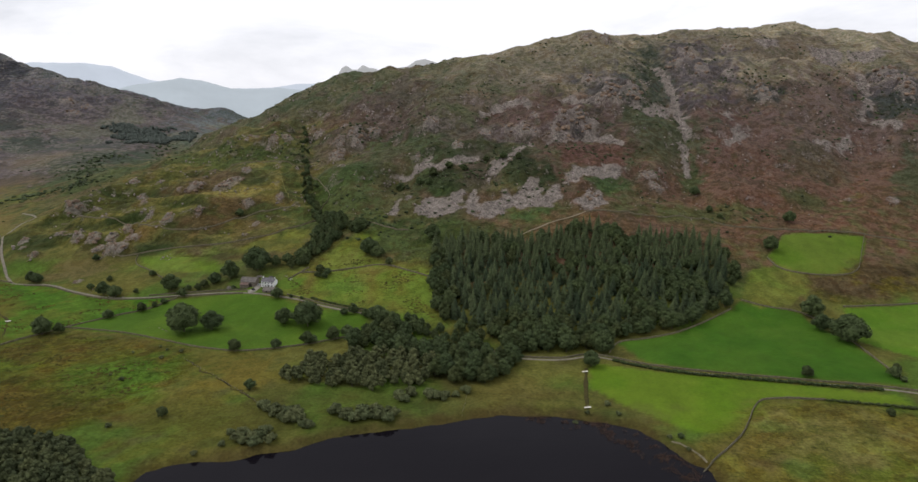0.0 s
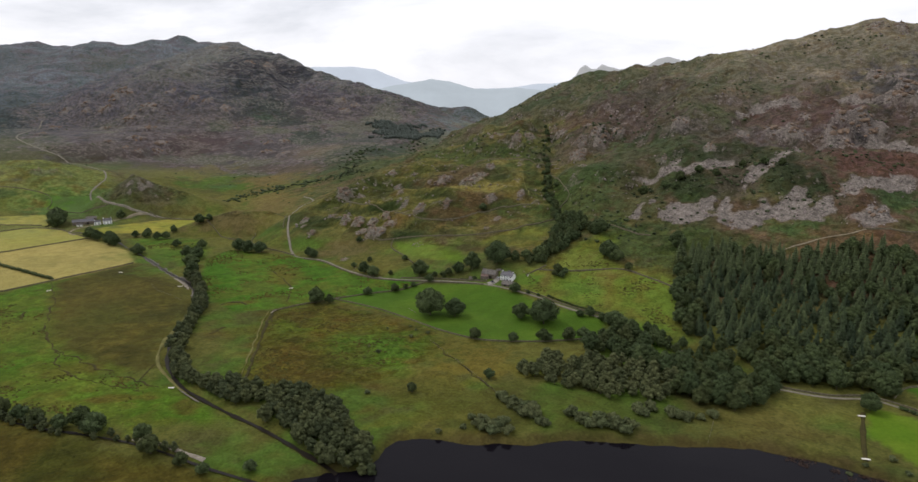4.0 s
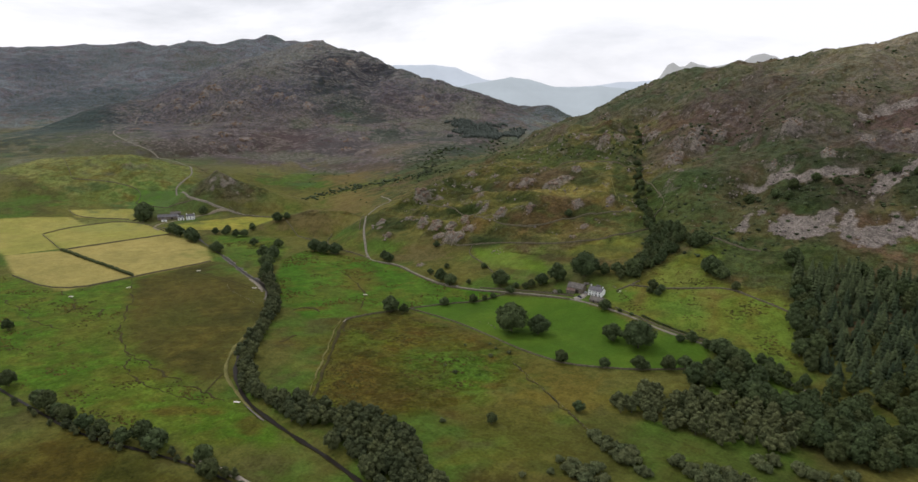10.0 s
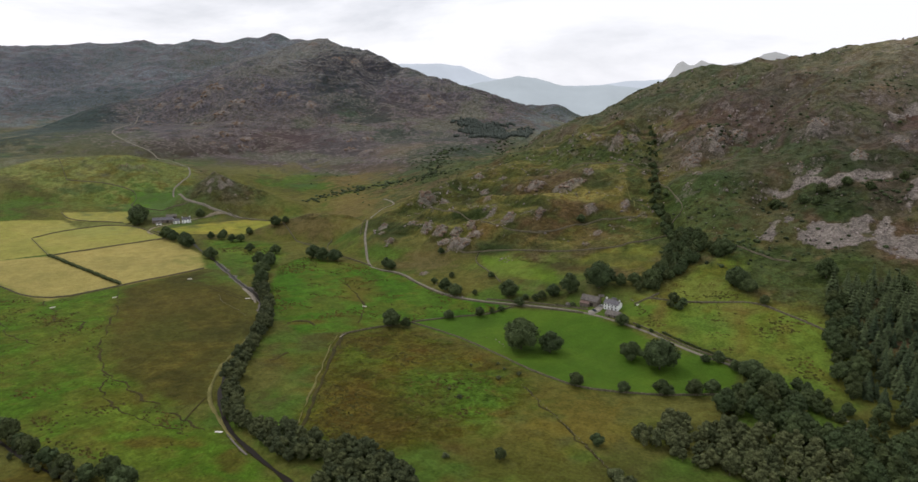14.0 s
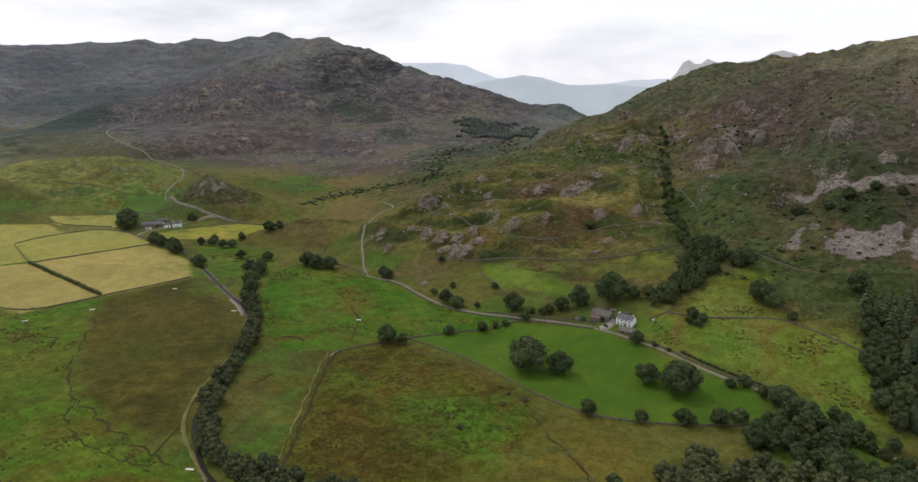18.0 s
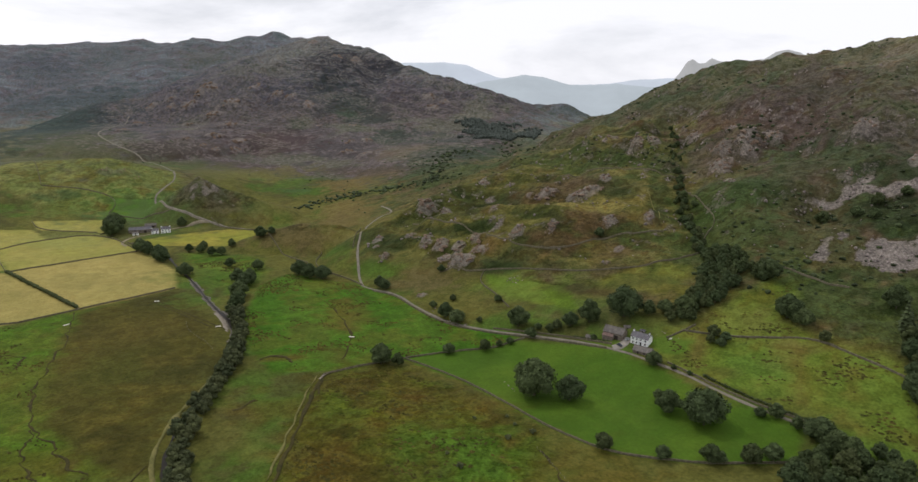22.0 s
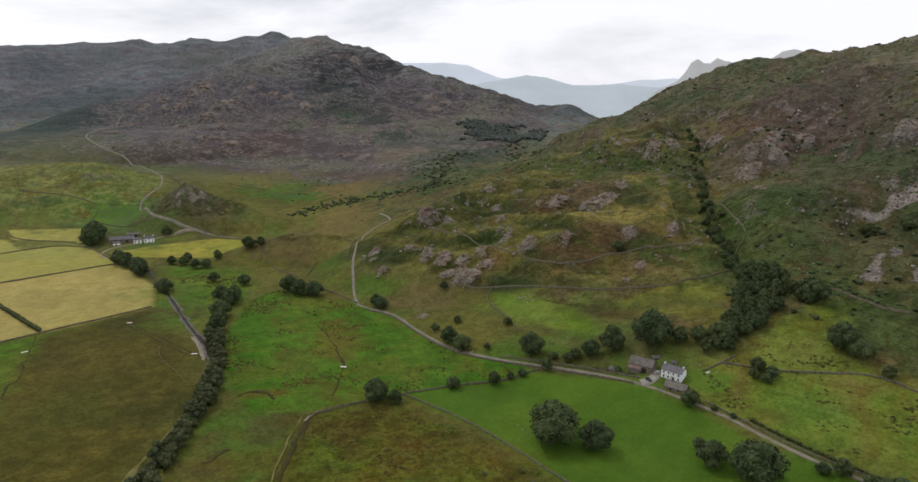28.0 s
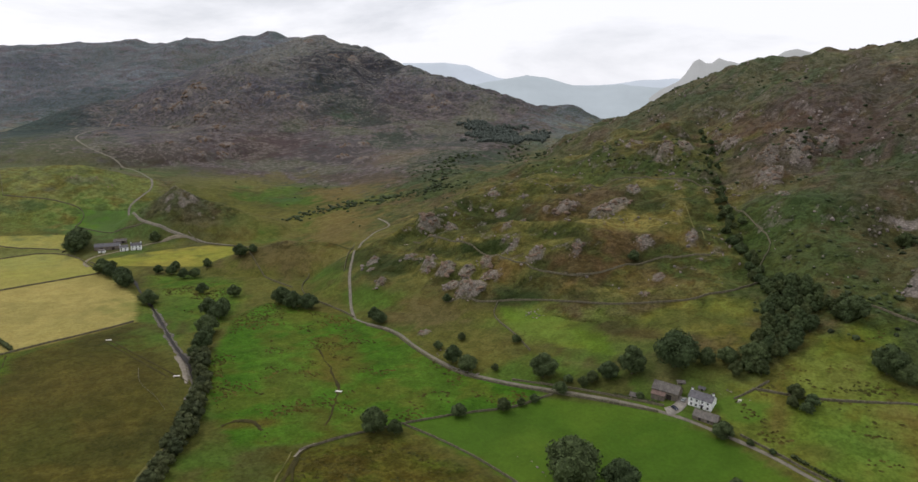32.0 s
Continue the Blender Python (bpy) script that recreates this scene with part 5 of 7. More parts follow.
def spruce_arrays(height, radius, seed):
    rng = np.random.RandomState(seed)
    pieces = []
    tiers = 10
    ring = []
    core_v = [(0, 0, height * 0.97)]
    for j in range(7):
        a = j * 2 * math.pi / 7
        core_v.append((math.cos(a) * radius * 0.52, math.sin(a) * radius * 0.52, height * 0.1))
    core_f = [(0, 1 + j, 1 + (j + 1) % 7) for j in range(7)]
    pieces.append((core_v, core_f))
    for i in range(tiers):
        u = i / (tiers - 1)
        z = height * (0.10 + 0.86 * u)
        reach = radius * (1.0 - u) ** 0.85 + 0.25
        n = 8 if u < 0.5 else 6
        for j in range(n):
            a = (j + 0.5 * (i % 2) + rng.uniform(-0.3, 0.3)) * 2 * math.pi / n
            l = reach * rng.uniform(0.75, 1.2)
            w = l * 0.34 + 0.12
            c, s = math.cos(a), math.sin(a)
            dz = -l * rng.uniform(0.15, 0.42)
            pts = [(0, 0, z + 0.5), (c * l * 0.55 - s * w, s * l * 0.55 + c * w, z + dz * 0.55 - 0.12), (c * l, s * l, z + dz),
                   (c * l * 0.55 + s * w, s * l * 0.55 - c * w, z + dz * 0.55 - 0.12), (c * l * 0.55, s * l * 0.55, z + dz * 0.4 + 0.3)]
            pieces.append((pts, [(0, 1, 4), (1, 2, 4), (2, 3, 4), (3, 0, 4)]))
    return join(pieces)


def spruce(height, radius, label, group, seed):
    ob = thing("spruce_tree", Matrix.Identity(4), label, "tree", group)
    link_mesh("trunk", *tube([(0, 0, -0.8), (0, 0, height * 0.5), (0, 0, height * 0.96)], [height * 0.02, height * 0.013, 0.03], 6), M_BARK, ob, smooth=True)
    link_mesh("crown", *spruce_arrays(height, radius, seed), M_SPRUCE, ob)
    return ob


class Stock:
    """Prototypes of one kind: the first planting uses the prototype itself, later ones copy it."""

    def __init__(self, makers):
        self.makers, self.made, self.used = makers, [None] * len(makers), 0

    def plant(self, x, y, scale=1.0, rng=random, label="", stretch=1.0, pick=None):
        i = (self.used if pick is None else pick) % len(self.makers)
        self.used += 1
        m = pose(x, y, float(ground(x, y)) - 0.15, 0, 0, rng.uniform(0, 360)) @ Matrix.Diagonal((scale, scale, scale * stretch, 1))
        if self.made[i] is None:
            self.made[i] = self.makers[i]()
            self.made[i].matrix_basis = m
            ob = self.made[i]
        else:
            keep = self.made[i]
            ob = copy_thing(keep, m @ Matrix.Diagonal([1 / s for s in keep.scale] + [1]))
        if label:
            ob["label"] = label
        return ob


def scatter(outline, gap, rng, edge=0.0):
    """Uneven places inside an outline, about gap apart."""
    xs, ys = [p[0] for p in outline], [p[1] for p in outline]
    X, Y = np.meshgrid(np.arange(min(xs), max(xs), gap), np.arange(min(ys), max(ys), gap * 0.88))
    X = X + (np.arange(X.shape[0]) % 2)[:, None] * gap * 0.5
    X, Y = X + rng.uniform(-0.34, 0.34, X.shape) * gap, Y + rng.uniform(-0.34, 0.34, Y.shape) * gap
    X, Y = X.ravel(), Y.ravel()
    ok = inside(outline, X, Y) > edge
    return list(zip(X[ok], Y[ok]))


# ---- water, roads, tracks and ditches ----
_tx, _ty = np.meshgrid(np.linspace(-235, 200, 24), np.linspace(-150, 360, 28))
me_tarn = grid_mesh("tarn", _tx, _ty, np.full(_tx.shape, TARN_LEVEL))
me_tarn.materials.append(M_WATER)
tagged(new("tarn", me_tarn), "still dark peaty tarn below the fells", "lake", kind="structure")
draped("river", RIVER, 2.3, M_RIVER, "narrow dark river winding through meadows", "river", drop=0.75, ragged=0.45)
draped("stream", WEST_STREAM, 1.8, M_RIVER, "shallow grey stream beside bushes", "stream", drop=0.65, ragged=0.3)
draped("river_bank", RIVER[1:10], 2.8, M_PEAT, "brown earth banks of the lower river", "bank", lift=0.15, ragged=0.6)
draped("shingle_bank", [(-318, 296), (-306, 290.5), (-292, 285.5)], 0.8, M_BED, "small shingle bar in the river", "shingle", drop=0.95, ragged=0.7)
draped("shingle_bank", [(-244, 236), (-262, 238), (-280, 240), (-296, 239)], 2.4, M_SHINGLE, "pale shingle bank beside the stream", "shingle", ragged=0.35)
draped("river_bank", [(-310, 294), (-328, 303), (-352, 315), (-367, 327), (-381, 344), (-393, 363), (-403, 384), (-415, 406), (-424, 424), (-440, 443)], 2.1, M_VERGE, "pale dry grass bank of the river", "bank", lift=0.3, ragged=0.7)
draped("river_bed", RIVER[14:20], 6.4, M_BED, "stony grey bed of the shallow river bend", "shingle", lift=0.12, ragged=0.5)
draped("shingle_bank", [(-470, 470), (-492, 486), (-512, 496)], 3.5, M_SHINGLE, "grey shingle beach in the river bend", "shingle", ragged=0.4)
draped("road", VALLEY_ROAD, 2.1, M_TARMAC, "narrow grey tarmac lane between walls", "road")
draped("road", [(-446, 614), (-462, 630), (-478, 650), (-501, 679), (-520, 712), (-567, 783), (-569, 797), (-575, 826), (-562, 839), (-582, 860), (-609, 880)], 2.6, M_TARMAC,
       "narrow grey lane climbing round the hill", "road")
draped("road", EAST_ROAD, 2.3, M_TARMAC, "narrow lane beside the walled wood", "road")
draped("road", PASS_ROAD, 2.8, M_TARMAC, "winding pale mountain pass road", "road", ragged=0.2)
draped("lane", [(-798, 740), (-818, 727), (-827, 701), (-826, 666), (-828, 639), (-811, 615), (-791, 609)], 3.4, M_TRACK, "pale farm lane round the hay meadow", "lane")
draped("farmyard", [(-190, 554.5), (-186, 557), (-183.5, 562), (-182.5, 568)], 6.5, M_GRAVEL, "pale gravel farmyard between house and barn", "yard", lift=0.3)
for line in ([(-614, 437), (-560, 402), (-520, 360), (-490, 334), (-448, 313), (-400, 302), (-362, 297), (-330, 293)],
             [(-640, 380), (-600, 372), (-575, 352), (-560, 372), (-540, 352)],
             [(-448, 313), (-420, 290), (-380, 283), (-340, 287)],
             [(-660, 340), (-600, 330), (-575, 318), (-540, 322)],
             [(-194, 425), (-175, 408), (-154, 390), (-135, 372), (-118, 356)]):
    draped("ditch", line, 0.9, M_PEAT, "narrow dark rush-filled drainage ditch", "ditch", lift=0.25, ragged=1.1, wander=5.0)
draped("ditch", [(-351, 441), (-339, 416), (-321, 385), (-306, 358), (-285, 319)], 2.2, M_PEAT, "straight dark drain with grassy banks", "ditch", lift=0.3, ragged=0.6, wander=1.5)
draped("ditch_bank", [(-355, 440), (-343.5, 416), (-325.5, 385), (-310.5, 358), (-290, 320)], 1.0, M_VERGE, "pale grassy bank along the drain", "bank", lift=0.5, ragged=1.0, wander=1.5)
draped("ditch", [(90, 410), (83, 377), (79, 351)], 2.4, M_PEAT, "straight walled drain running to the tarn", "ditch", lift=0.3, ragged=0.3)
draped("ditch", [(-337, 421), (-348, 433), (-351, 446), (-345, 460), (-336, 472), (-322, 490)], 1.8, M_PEAT, "dark winding drain beside the wall", "ditch", lift=0.3, ragged=0.5)
draped("shingle_bank", [(-350, 437), (-352, 444), (-349, 452)], 1.6, M_SHINGLE, "pale shingle in the winding drain", "shingle", lift=0.45, ragged=0.5)
draped("ditch", [(-357, 469), (-375, 507), (-407, 533), (-440, 558)], 1.3, M_PEAT, "thin peaty ditch across the green pasture", "ditch", lift=0.3, ragged=0.9, wander=3.0)
for line in ([(-582, 492), (-540, 484), (-485, 474), (-468, 471)], [(-581, 488), (-540, 480), (-487, 470)], [(-362, 320), (-356, 306), (-350, 294)]):
    draped("ditch", line, 0.9, M_PEAT, "narrow straight meadow drain", "ditch", lift=0.25, ragged=0.4)
for line in ([(-408, 441), (-405, 452), (-392, 453), (-383, 448)], [(-369, 380), (-366, 388), (-367, 396)]):
    draped("ditch", line, 2.0, M_PEAT, "short dark eroded cut in the pasture", "ditch", lift=0.25, ragged=1.2, wander=4.0)
draped("shore_bank", [(118, 315), (122, 312), (128, 302), (130, 295)], 0.9, M_DRYSTONE, "pale stones along the tarn shore", "shingle", lift=0.3, ragged=0.5)
for line in ([(-643, 889), (-702, 915), (-784, 941)], [(-200, 749), (-210, 786), (-228, 822)]):
    draped("footpath", line, 0.9, M_VERGE, "faint worn footpath over the hillside", "path", lift=0.3, ragged=0.4)
draped("footpath", [(66, 632), (99, 657), (140, 675)], 1.2, M_TRACK, "pale path slanting up the fellside", "path", lift=0.35, ragged=0.3)

# ---- dry stone walls ----
WALLS = [([(-320, 491), (-282, 484), (-239, 469), (-205, 453), (-188, 447), (-161, 441), (-134, 447), (-113, 454), (-92, 466), (-76, 475)], "grey dry stone wall round the green pasture"),
    ([(-320, 491), (-299, 514), (-275, 534), (-255, 555)], "grey dry stone wall between two pastures"),
    ([(-320, 491), (-336, 471), (-346, 455), (-352, 443)], "low mossy dry stone wall by the marsh"),
    ([(-380, 646), (-344, 649), (-312, 654), (-285, 655), (-250, 657), (-218, 662), (-189, 670), (-172, 684), (-157, 703)], "long dry stone wall under the craggy hill"),
    ([(-469, 741), (-423, 724), (-373, 707), (-331, 687), (-293, 679), (-272, 683), (-254, 702), (-231, 717), (-206, 725), (-192, 729)], "old stone wall crossing the craggy hill"),
    ([(-335, 650), (-333, 635), (-305, 614), (-286, 596)], "tumbled stone wall running down to the lane")]
WALLS += [([(-158, 721), (-154, 741), (-152, 764), (-166, 793), (-194, 839)], "stone wall climbing beside the wooded gully"),
    ([(140, 675), (171, 675), (203, 675), (269, 681), (282, 666), (315, 655), (371, 654), (430, 650), (485, 639), (570, 620)], "fell wall along the foot of the brown hillside"),
    ([(-108, 676), (-94, 669), (-79, 661), (-69, 656), (-50, 648)], "fell wall above the plantation"),
    ([(306, 604), (308, 583), (341, 572), (380, 576), (403, 611), (428, 648)], "curved stone wall round the small upper field"),
    ([(249, 529), (268, 519), (291, 515), (302, 500), (304, 454), (299, 416), (296, 385)], "stone wall beside the sheep pasture"),
    ([(335, 522), (367, 524), (404, 528), (470, 530)], "stone wall above a green field"),
    ([(124, 288), (131, 293), (149, 310), (164, 326), (183, 357), (195, 365), (229, 361)], "pale dry stone wall curving from the tarn shore")]
WALLS += [([(234, 514), (208, 495), (172, 473), (145, 462), (124, 459), (112, 436)], "stone wall along the lower edge of the plantation"),
    ([(42, 430), (75, 426), (96, 434), (110, 429)], "pale roadside wall under the trees"),
    ([(110, 429), (132, 415), (168, 403), (205, 395), (239, 387), (274, 381), (296, 371)], "dry stone wall along the east lane"),
    ([(-64, 506), (-73, 510.5), (-95, 517), (-118, 527), (-138, 538), (-152, 545)], "roadside dry stone wall below the rough pasture"),
    ([(-194, 553), (-207, 554), (-242, 556), (-270, 556), (-300, 558), (-326, 561), (-367, 580), (-400, 601), (-429, 606)], "roadside dry stone wall along the green pasture"),
    ([(-192, 558.5), (-210, 560.5), (-245, 563), (-285, 563)], "roadside dry stone wall by the barn"),
    ([(-158, 572), (-152, 578), (-142, 590)], "broken garden wall beside the white house")]
WALLS += [([(-150, 582), (-120, 580), (-95, 583), (-70, 588), (-45, 574), (-20, 560)], "mossy stone wall across the rough pasture"),
    ([(-798, 478), (-757, 602)], "stone wall between two hay meadows"),
    ([(-905, 520), (-800, 480)], "stone wall between hay meadows"),
    ([(-761, 603), (-882, 640), (-916, 567), (-905, 522)], "stone wall round a hay meadow"),
    ([(-620, 445), (-735, 470), (-798, 478)], "low stone wall along the cut hay meadow"),
    ([(-735, 390), (-638, 378), (-620, 444), (-599, 525)], "dark low wall between marsh and hay meadow"),
    ([(-1000, 617), (-959, 601), (-890, 637)], "stone wall beside the farm meadow"),
    ([(-936, 680), (-888, 655), (-876, 632)], "stone wall behind the farm"),
    ([(-800, 744), (-765, 742), (-715, 752), (-672, 760), (-640, 740)], "roadside wall above the hay meadow"),
    ([(-808, 622), (-770, 618), (-730, 612)], "low wall along the river meadow"),
    ([(-960, 700), (-905, 705), (-860, 728)], "stone wall under the green hill"),
    ([(-1100, 690), (-1040, 720), (-985, 735), (-960, 700)], "stone wall across the green hill")]
WALLS += [([(-1300, 780), (-1200, 740), (-1100, 690)], "stone wall across the green hill"),
    ([(-560, 690), (-545, 660), (-520, 640), (-470, 625), (-448, 616)], "stone wall along the river pasture"),
    ([(-640, 690), (-600, 668), (-550, 655)], "stone wall below the brown knoll"),
    ([(-508, 680), (-530, 715), (-575, 784)], "stone wall along the climbing lane"),
    ([(-342, 875), (-290, 885), (-231, 868), (-201, 862)], "old wall over the back of the hill")]
for _i, (_line, _label) in enumerate(WALLS):
    stone_wall(_line, _label, seed=_i)


def hedge(line, label, height, width, seed):
    rng = np.random.RandomState(seed)
    x, y, dx, dy = along(line, 1.7)
    lobes = []
    for i in range(len(x)):
        r = width * 0.5 * rng.uniform(0.8, 1.25)
        px, py = x[i] - dy[i] * rng.uniform(-0.4, 0.4), y[i] + dx[i] * rng.uniform(-0.4, 0.4)
        lobes.append(((px, py, float(ground(px, py)) + height * rng.uniform(0.35, 0.62)), r))
    pieces = [lump(c, r * 0.92, rng, height / width) for c, r in lobes]
    for k in range(0, len(lobes), 12):
        pieces.append(leaf_cloud(lobes[k:k + 12], 170, 0.42, rng))
    return tagged(link_mesh("hedge", *join(pieces), M_HEDGE), label, "hedge", "field hedges")


hedge([(229, 360), (251, 355), (276, 349)], "clipped dark hedge between two small fields", 2.0, 2.0, 1)
hedge([(112, 421), (133, 408), (168, 396), (205, 388), (239, 380), (272, 374)], "dark hedge along the east lane", 2.5, 2.4, 2)
hedge([(-796, 479), (-740, 468), (-680, 457), (-624, 446)], "overgrown dark hedge between two hay meadows", 3.4, 3.4, 3)
hedge([(-66, 509), (-90, 518), (-112, 527), (-128, 536)], "dark roadside hedge on the wall", 1.8, 1.8, 4)
hedge([(-196, 561), (-206, 561.5), (-220, 562.5)], "garden hedge beside the lane", 1.5, 1.6, 5)

# ---- plank bridges, posts and gates ----
def plank_bridge(x, y, turn, label):
    ob = thing("plank_bridge", pose(x, y, float(ground(x, y)) + 0.35, 0, 0, turn), label, "footbridge", "plank bridges over the drains")
    for k in range(5):
        part("plank", boxed(-2.1, -0.75 + 0.31 * k, 0.12, 2.1, -0.47 + 0.31 * k, 0.2, bevel=0.01), M_PALE_TIMBER, ob)
    for s in (-1.6, 1.6):
        part("beam", boxed(s - 0.15, -0.85, -0.45, s + 0.15, 0.9, 0.12, bevel=0.02), M_TIMBER, ob)
    return ob


for _x, _y, _r in ((-323, 295, 20), (-613, 375, 60), (-580, 491, 30), (-483, 473, 35), (-592, 418, 80), (-376, 505, 15), (88, 404, 10), (79.5, 353, 8)):
    plank_bridge(_x, _y, _r, "short bleached plank bridge over a meadow drain")


def wire_fence(line, label, seed):
    x, y, dx, dy = along(line, 4.0)
    ob = thing("wire_fence", pose(x[0], y[0], 0), label, "fence", "wire fences")
    for i in range(len(x)):
        px, py = x[i] - x[0], y[i] - y[0]
        z = float(ground(x[i], y[i]))
        part("post", boxed(px - 0.07, py - 0.07, z - 0.4, px + 0.07, py + 0.07, z + 1.15), M_TIMBER, ob)
    for h in (0.55, 1.05):
        path = [(x[i] - x[0], y[i] - y[0], float(ground(x[i], y[i])) + h) for i in range(len(x))]
        link_mesh("wire", *tube(path, [0.02] * len(path), 3), M_PAINT, ob)


wire_fence([(7, 376), (5, 358), (3, 345)], "thin post and wire fence down to the shore", 1)
wire_fence([(-514, 468), (-496, 455), (-470, 448), (-452, 440)], "thin post and wire fence across the meadow", 2)
wire_fence([(-196, 427), (-177, 410), (-156, 392), (-137, 374), (-120, 358)], "old post and wire fence across the marsh", 3)
# ---- trees, one by one ----
_rng = np.random.RandomState(5)
OAKS = Stock([lambda: broadleaf("oak_tree", 18, 10.5, 14, 2200, 0.55, M_OAK, "broad dark-green oak standing in a pasture", "tree", "field trees", 21, base=2.6),
              lambda: broadleaf("oak_tree", 17, 9.0, 12, 1900, 0.55, M_OAK, "rounded dark-green oak beside a field wall", "tree", "field trees", 22, base=2.2),
              lambda: broadleaf("oak_tree", 16, 8.0, 11, 1700, 0.52, M_OAK, "tall dark-green sycamore near the farm", "tree", "field trees", 23, base=2.2)])
THORNS = Stock([lambda: broadleaf("hawthorn_tree", 8, 4.6, 9, 800, 0.38, M_HEDGE, "small round hawthorn by a dry stone wall", "tree", "small thorn trees", 31, base=1.2),
                lambda: broadleaf("hawthorn_tree", 7, 4.4, 8, 700, 0.38, M_OAK, "small bushy hawthorn in rough grass", "tree", "small thorn trees", 32, base=1.0)])
ALDERS = Stock([lambda: broadleaf("alder_tree", 9, 3.6, 8, 700, 0.4, M_ALDER, "grey-green alder in a dense wet thicket", "tree", "alder thicket", 41, base=1.4),
                lambda: broadleaf("alder_tree", 8, 3.9, 8, 720, 0.4, M_ALDER, "rounded grey-green willow in a wet thicket", "tree", "alder thicket", 42, base=1.0),
                lambda: broadleaf("alder_tree", 10, 3.4, 8, 700, 0.4, M_ALDER, "slender alder among other alders", "tree", "alder thicket", 43, base=1.8)])
WOODS = Stock([lambda: broadleaf("woodland_tree", 15, 7.0, 11, 1150, 0.55, M_OAK, "leafy woodland tree at the wood's edge", "tree", "woodland trees", 24, base=2.0),
               lambda: broadleaf("woodland_tree", 14, 6.2, 10, 1050, 0.53, M_HEDGE, "leafy woodland tree at the wood's edge", "tree", "woodland trees", 25, base=1.8)])
ASHES = Stock([lambda: broadleaf("ash_tree", 15, 6.8, 11, 1100, 0.55, M_OAK, "leafy green tree beside the lane", "tree", "lane and gully trees", 26, base=1.8),
               lambda: broadleaf("ash_tree", 14, 6.4, 10, 1050, 0.52, M_HEDGE, "leafy green tree beside the lane", "tree", "lane and gully trees", 27, base=1.8)])
SALLOWS = Stock([lambda: broadleaf("willow_tree", 9.5, 3.7, 8, 700, 0.4, M_SALLOW, "grey-green willow in a dense riverside thicket", "tree", "riverside willows", 44, base=1.2),
                 lambda: broadleaf("willow_tree", 8.5, 3.9, 8, 720, 0.4, M_SALLOW, "rounded willow crowded beside the river", "tree", "riverside willows", 45, base=1.0)])
WILLOWS = Stock([lambda: broadleaf("willow_bush", 4.5, 3.2, 6, 480, 0.34, M_ALDER, "low grey-green willow bush in the marsh", "bush", "marsh bushes", 51, True, 0.4),
                 lambda: broadleaf("willow_bush", 3.6, 2.8, 5, 400, 0.34, M_WILLOW, "pale green willow bush near the shore", "bush", "marsh bushes", 52, True, 0.3)])
SPRUCES = Stock([lambda k=k: spruce(*hr, "dark conical spruce in a plantation", "plantation spruces", 60 + k) for k, hr in enumerate(((18, 4.8), (16, 4.6), (20, 5.0), (13, 4.6)))])

FIELD_TREES = [(-219, 482, 1.15),
    (-198, 486, 0.9),
    (-142, 497, 0.83),
    (-122, 492, 1.06),
    (-329, 476, 0.82),
    (-332, 572, 0.7),
    (-318, 566, 0.6),
    (-267, 570, 0.86),
    (-216, 584, 0.95),
    (-193, 594, 1.15),
    (-228, 577, 0.62),
    (-176, 599, 0.6),
    (-165, 602, 0.55),
    (-152, 604, 0.75),
    (-87, 607, 0.7),
    (-77, 601, 0.6),
    (-160, 541, 0.55),
    (-560, 566, 0.85),
    (-544, 562, 0.72),
    (-552, 574, 0.7),
    (-612, 604, 0.66),
    (-578, 610, 0.55),
    (-527, 616, 0.85),
    (-510, 612, 0.95),
    (-497, 616, 0.75),
    (-504, 512, 0.75),
    (-498, 500, 0.6),
    (-528, 537, 0.75),
    (-518, 528, 0.6)]
FIELD_TREES += [(-668, 629, 0.6),
    (-660, 636, 0.5),
    (-670, 660, 0.5),
    (-704, 628, 0.55),
    (-690, 632, 0.5),
    (-645, 682, 0.75),
    (-635, 690, 0.6),
    (-630, 562, 0.7),
    (-752, 600, 0.9),
    (-735, 596, 0.8),
    (-705, 589, 0.8),
    (-690, 582, 0.75),
    (-868, 645, 1.35),
    (-880, 655, 1.2),
    (-858, 636, 1.1),
    (-826, 716, 0.75),
    (-898, 668, 0.9),
    (-700, 645, 0.55),
    (-428, 616, 0.6),
    (-420, 612, 0.5),
    (315, 617, 0.8),
    (299, 506, 1.05),
    (300, 456, 1.2),
    (293, 480, 0.8),
    (-24, 629, 0.9),
    (-86, 608, 0.8),
    (-101, 655, 0.85),
    (281, 694, 0.5),
    (360, 672, 0.6)]
FIELD_TREES += [(94, 413, 0.62),
    (108, 438, 0.95),
    (281, 740, 0.55),
    (-247, 714, 0.5),
    (-378, 646, 0.45),
    (-150, 508, 0.3),
    (-95, 508, 0.35),
    (-87, 509, 0.5),
    (-66, 499, 0.7),
    (-58, 490, 0.75)]
for _x, _y, _s in FIELD_TREES:
    OAKS.plant(_x, _y, _s * 1.17, stretch=random.uniform(0.84, 1.05))
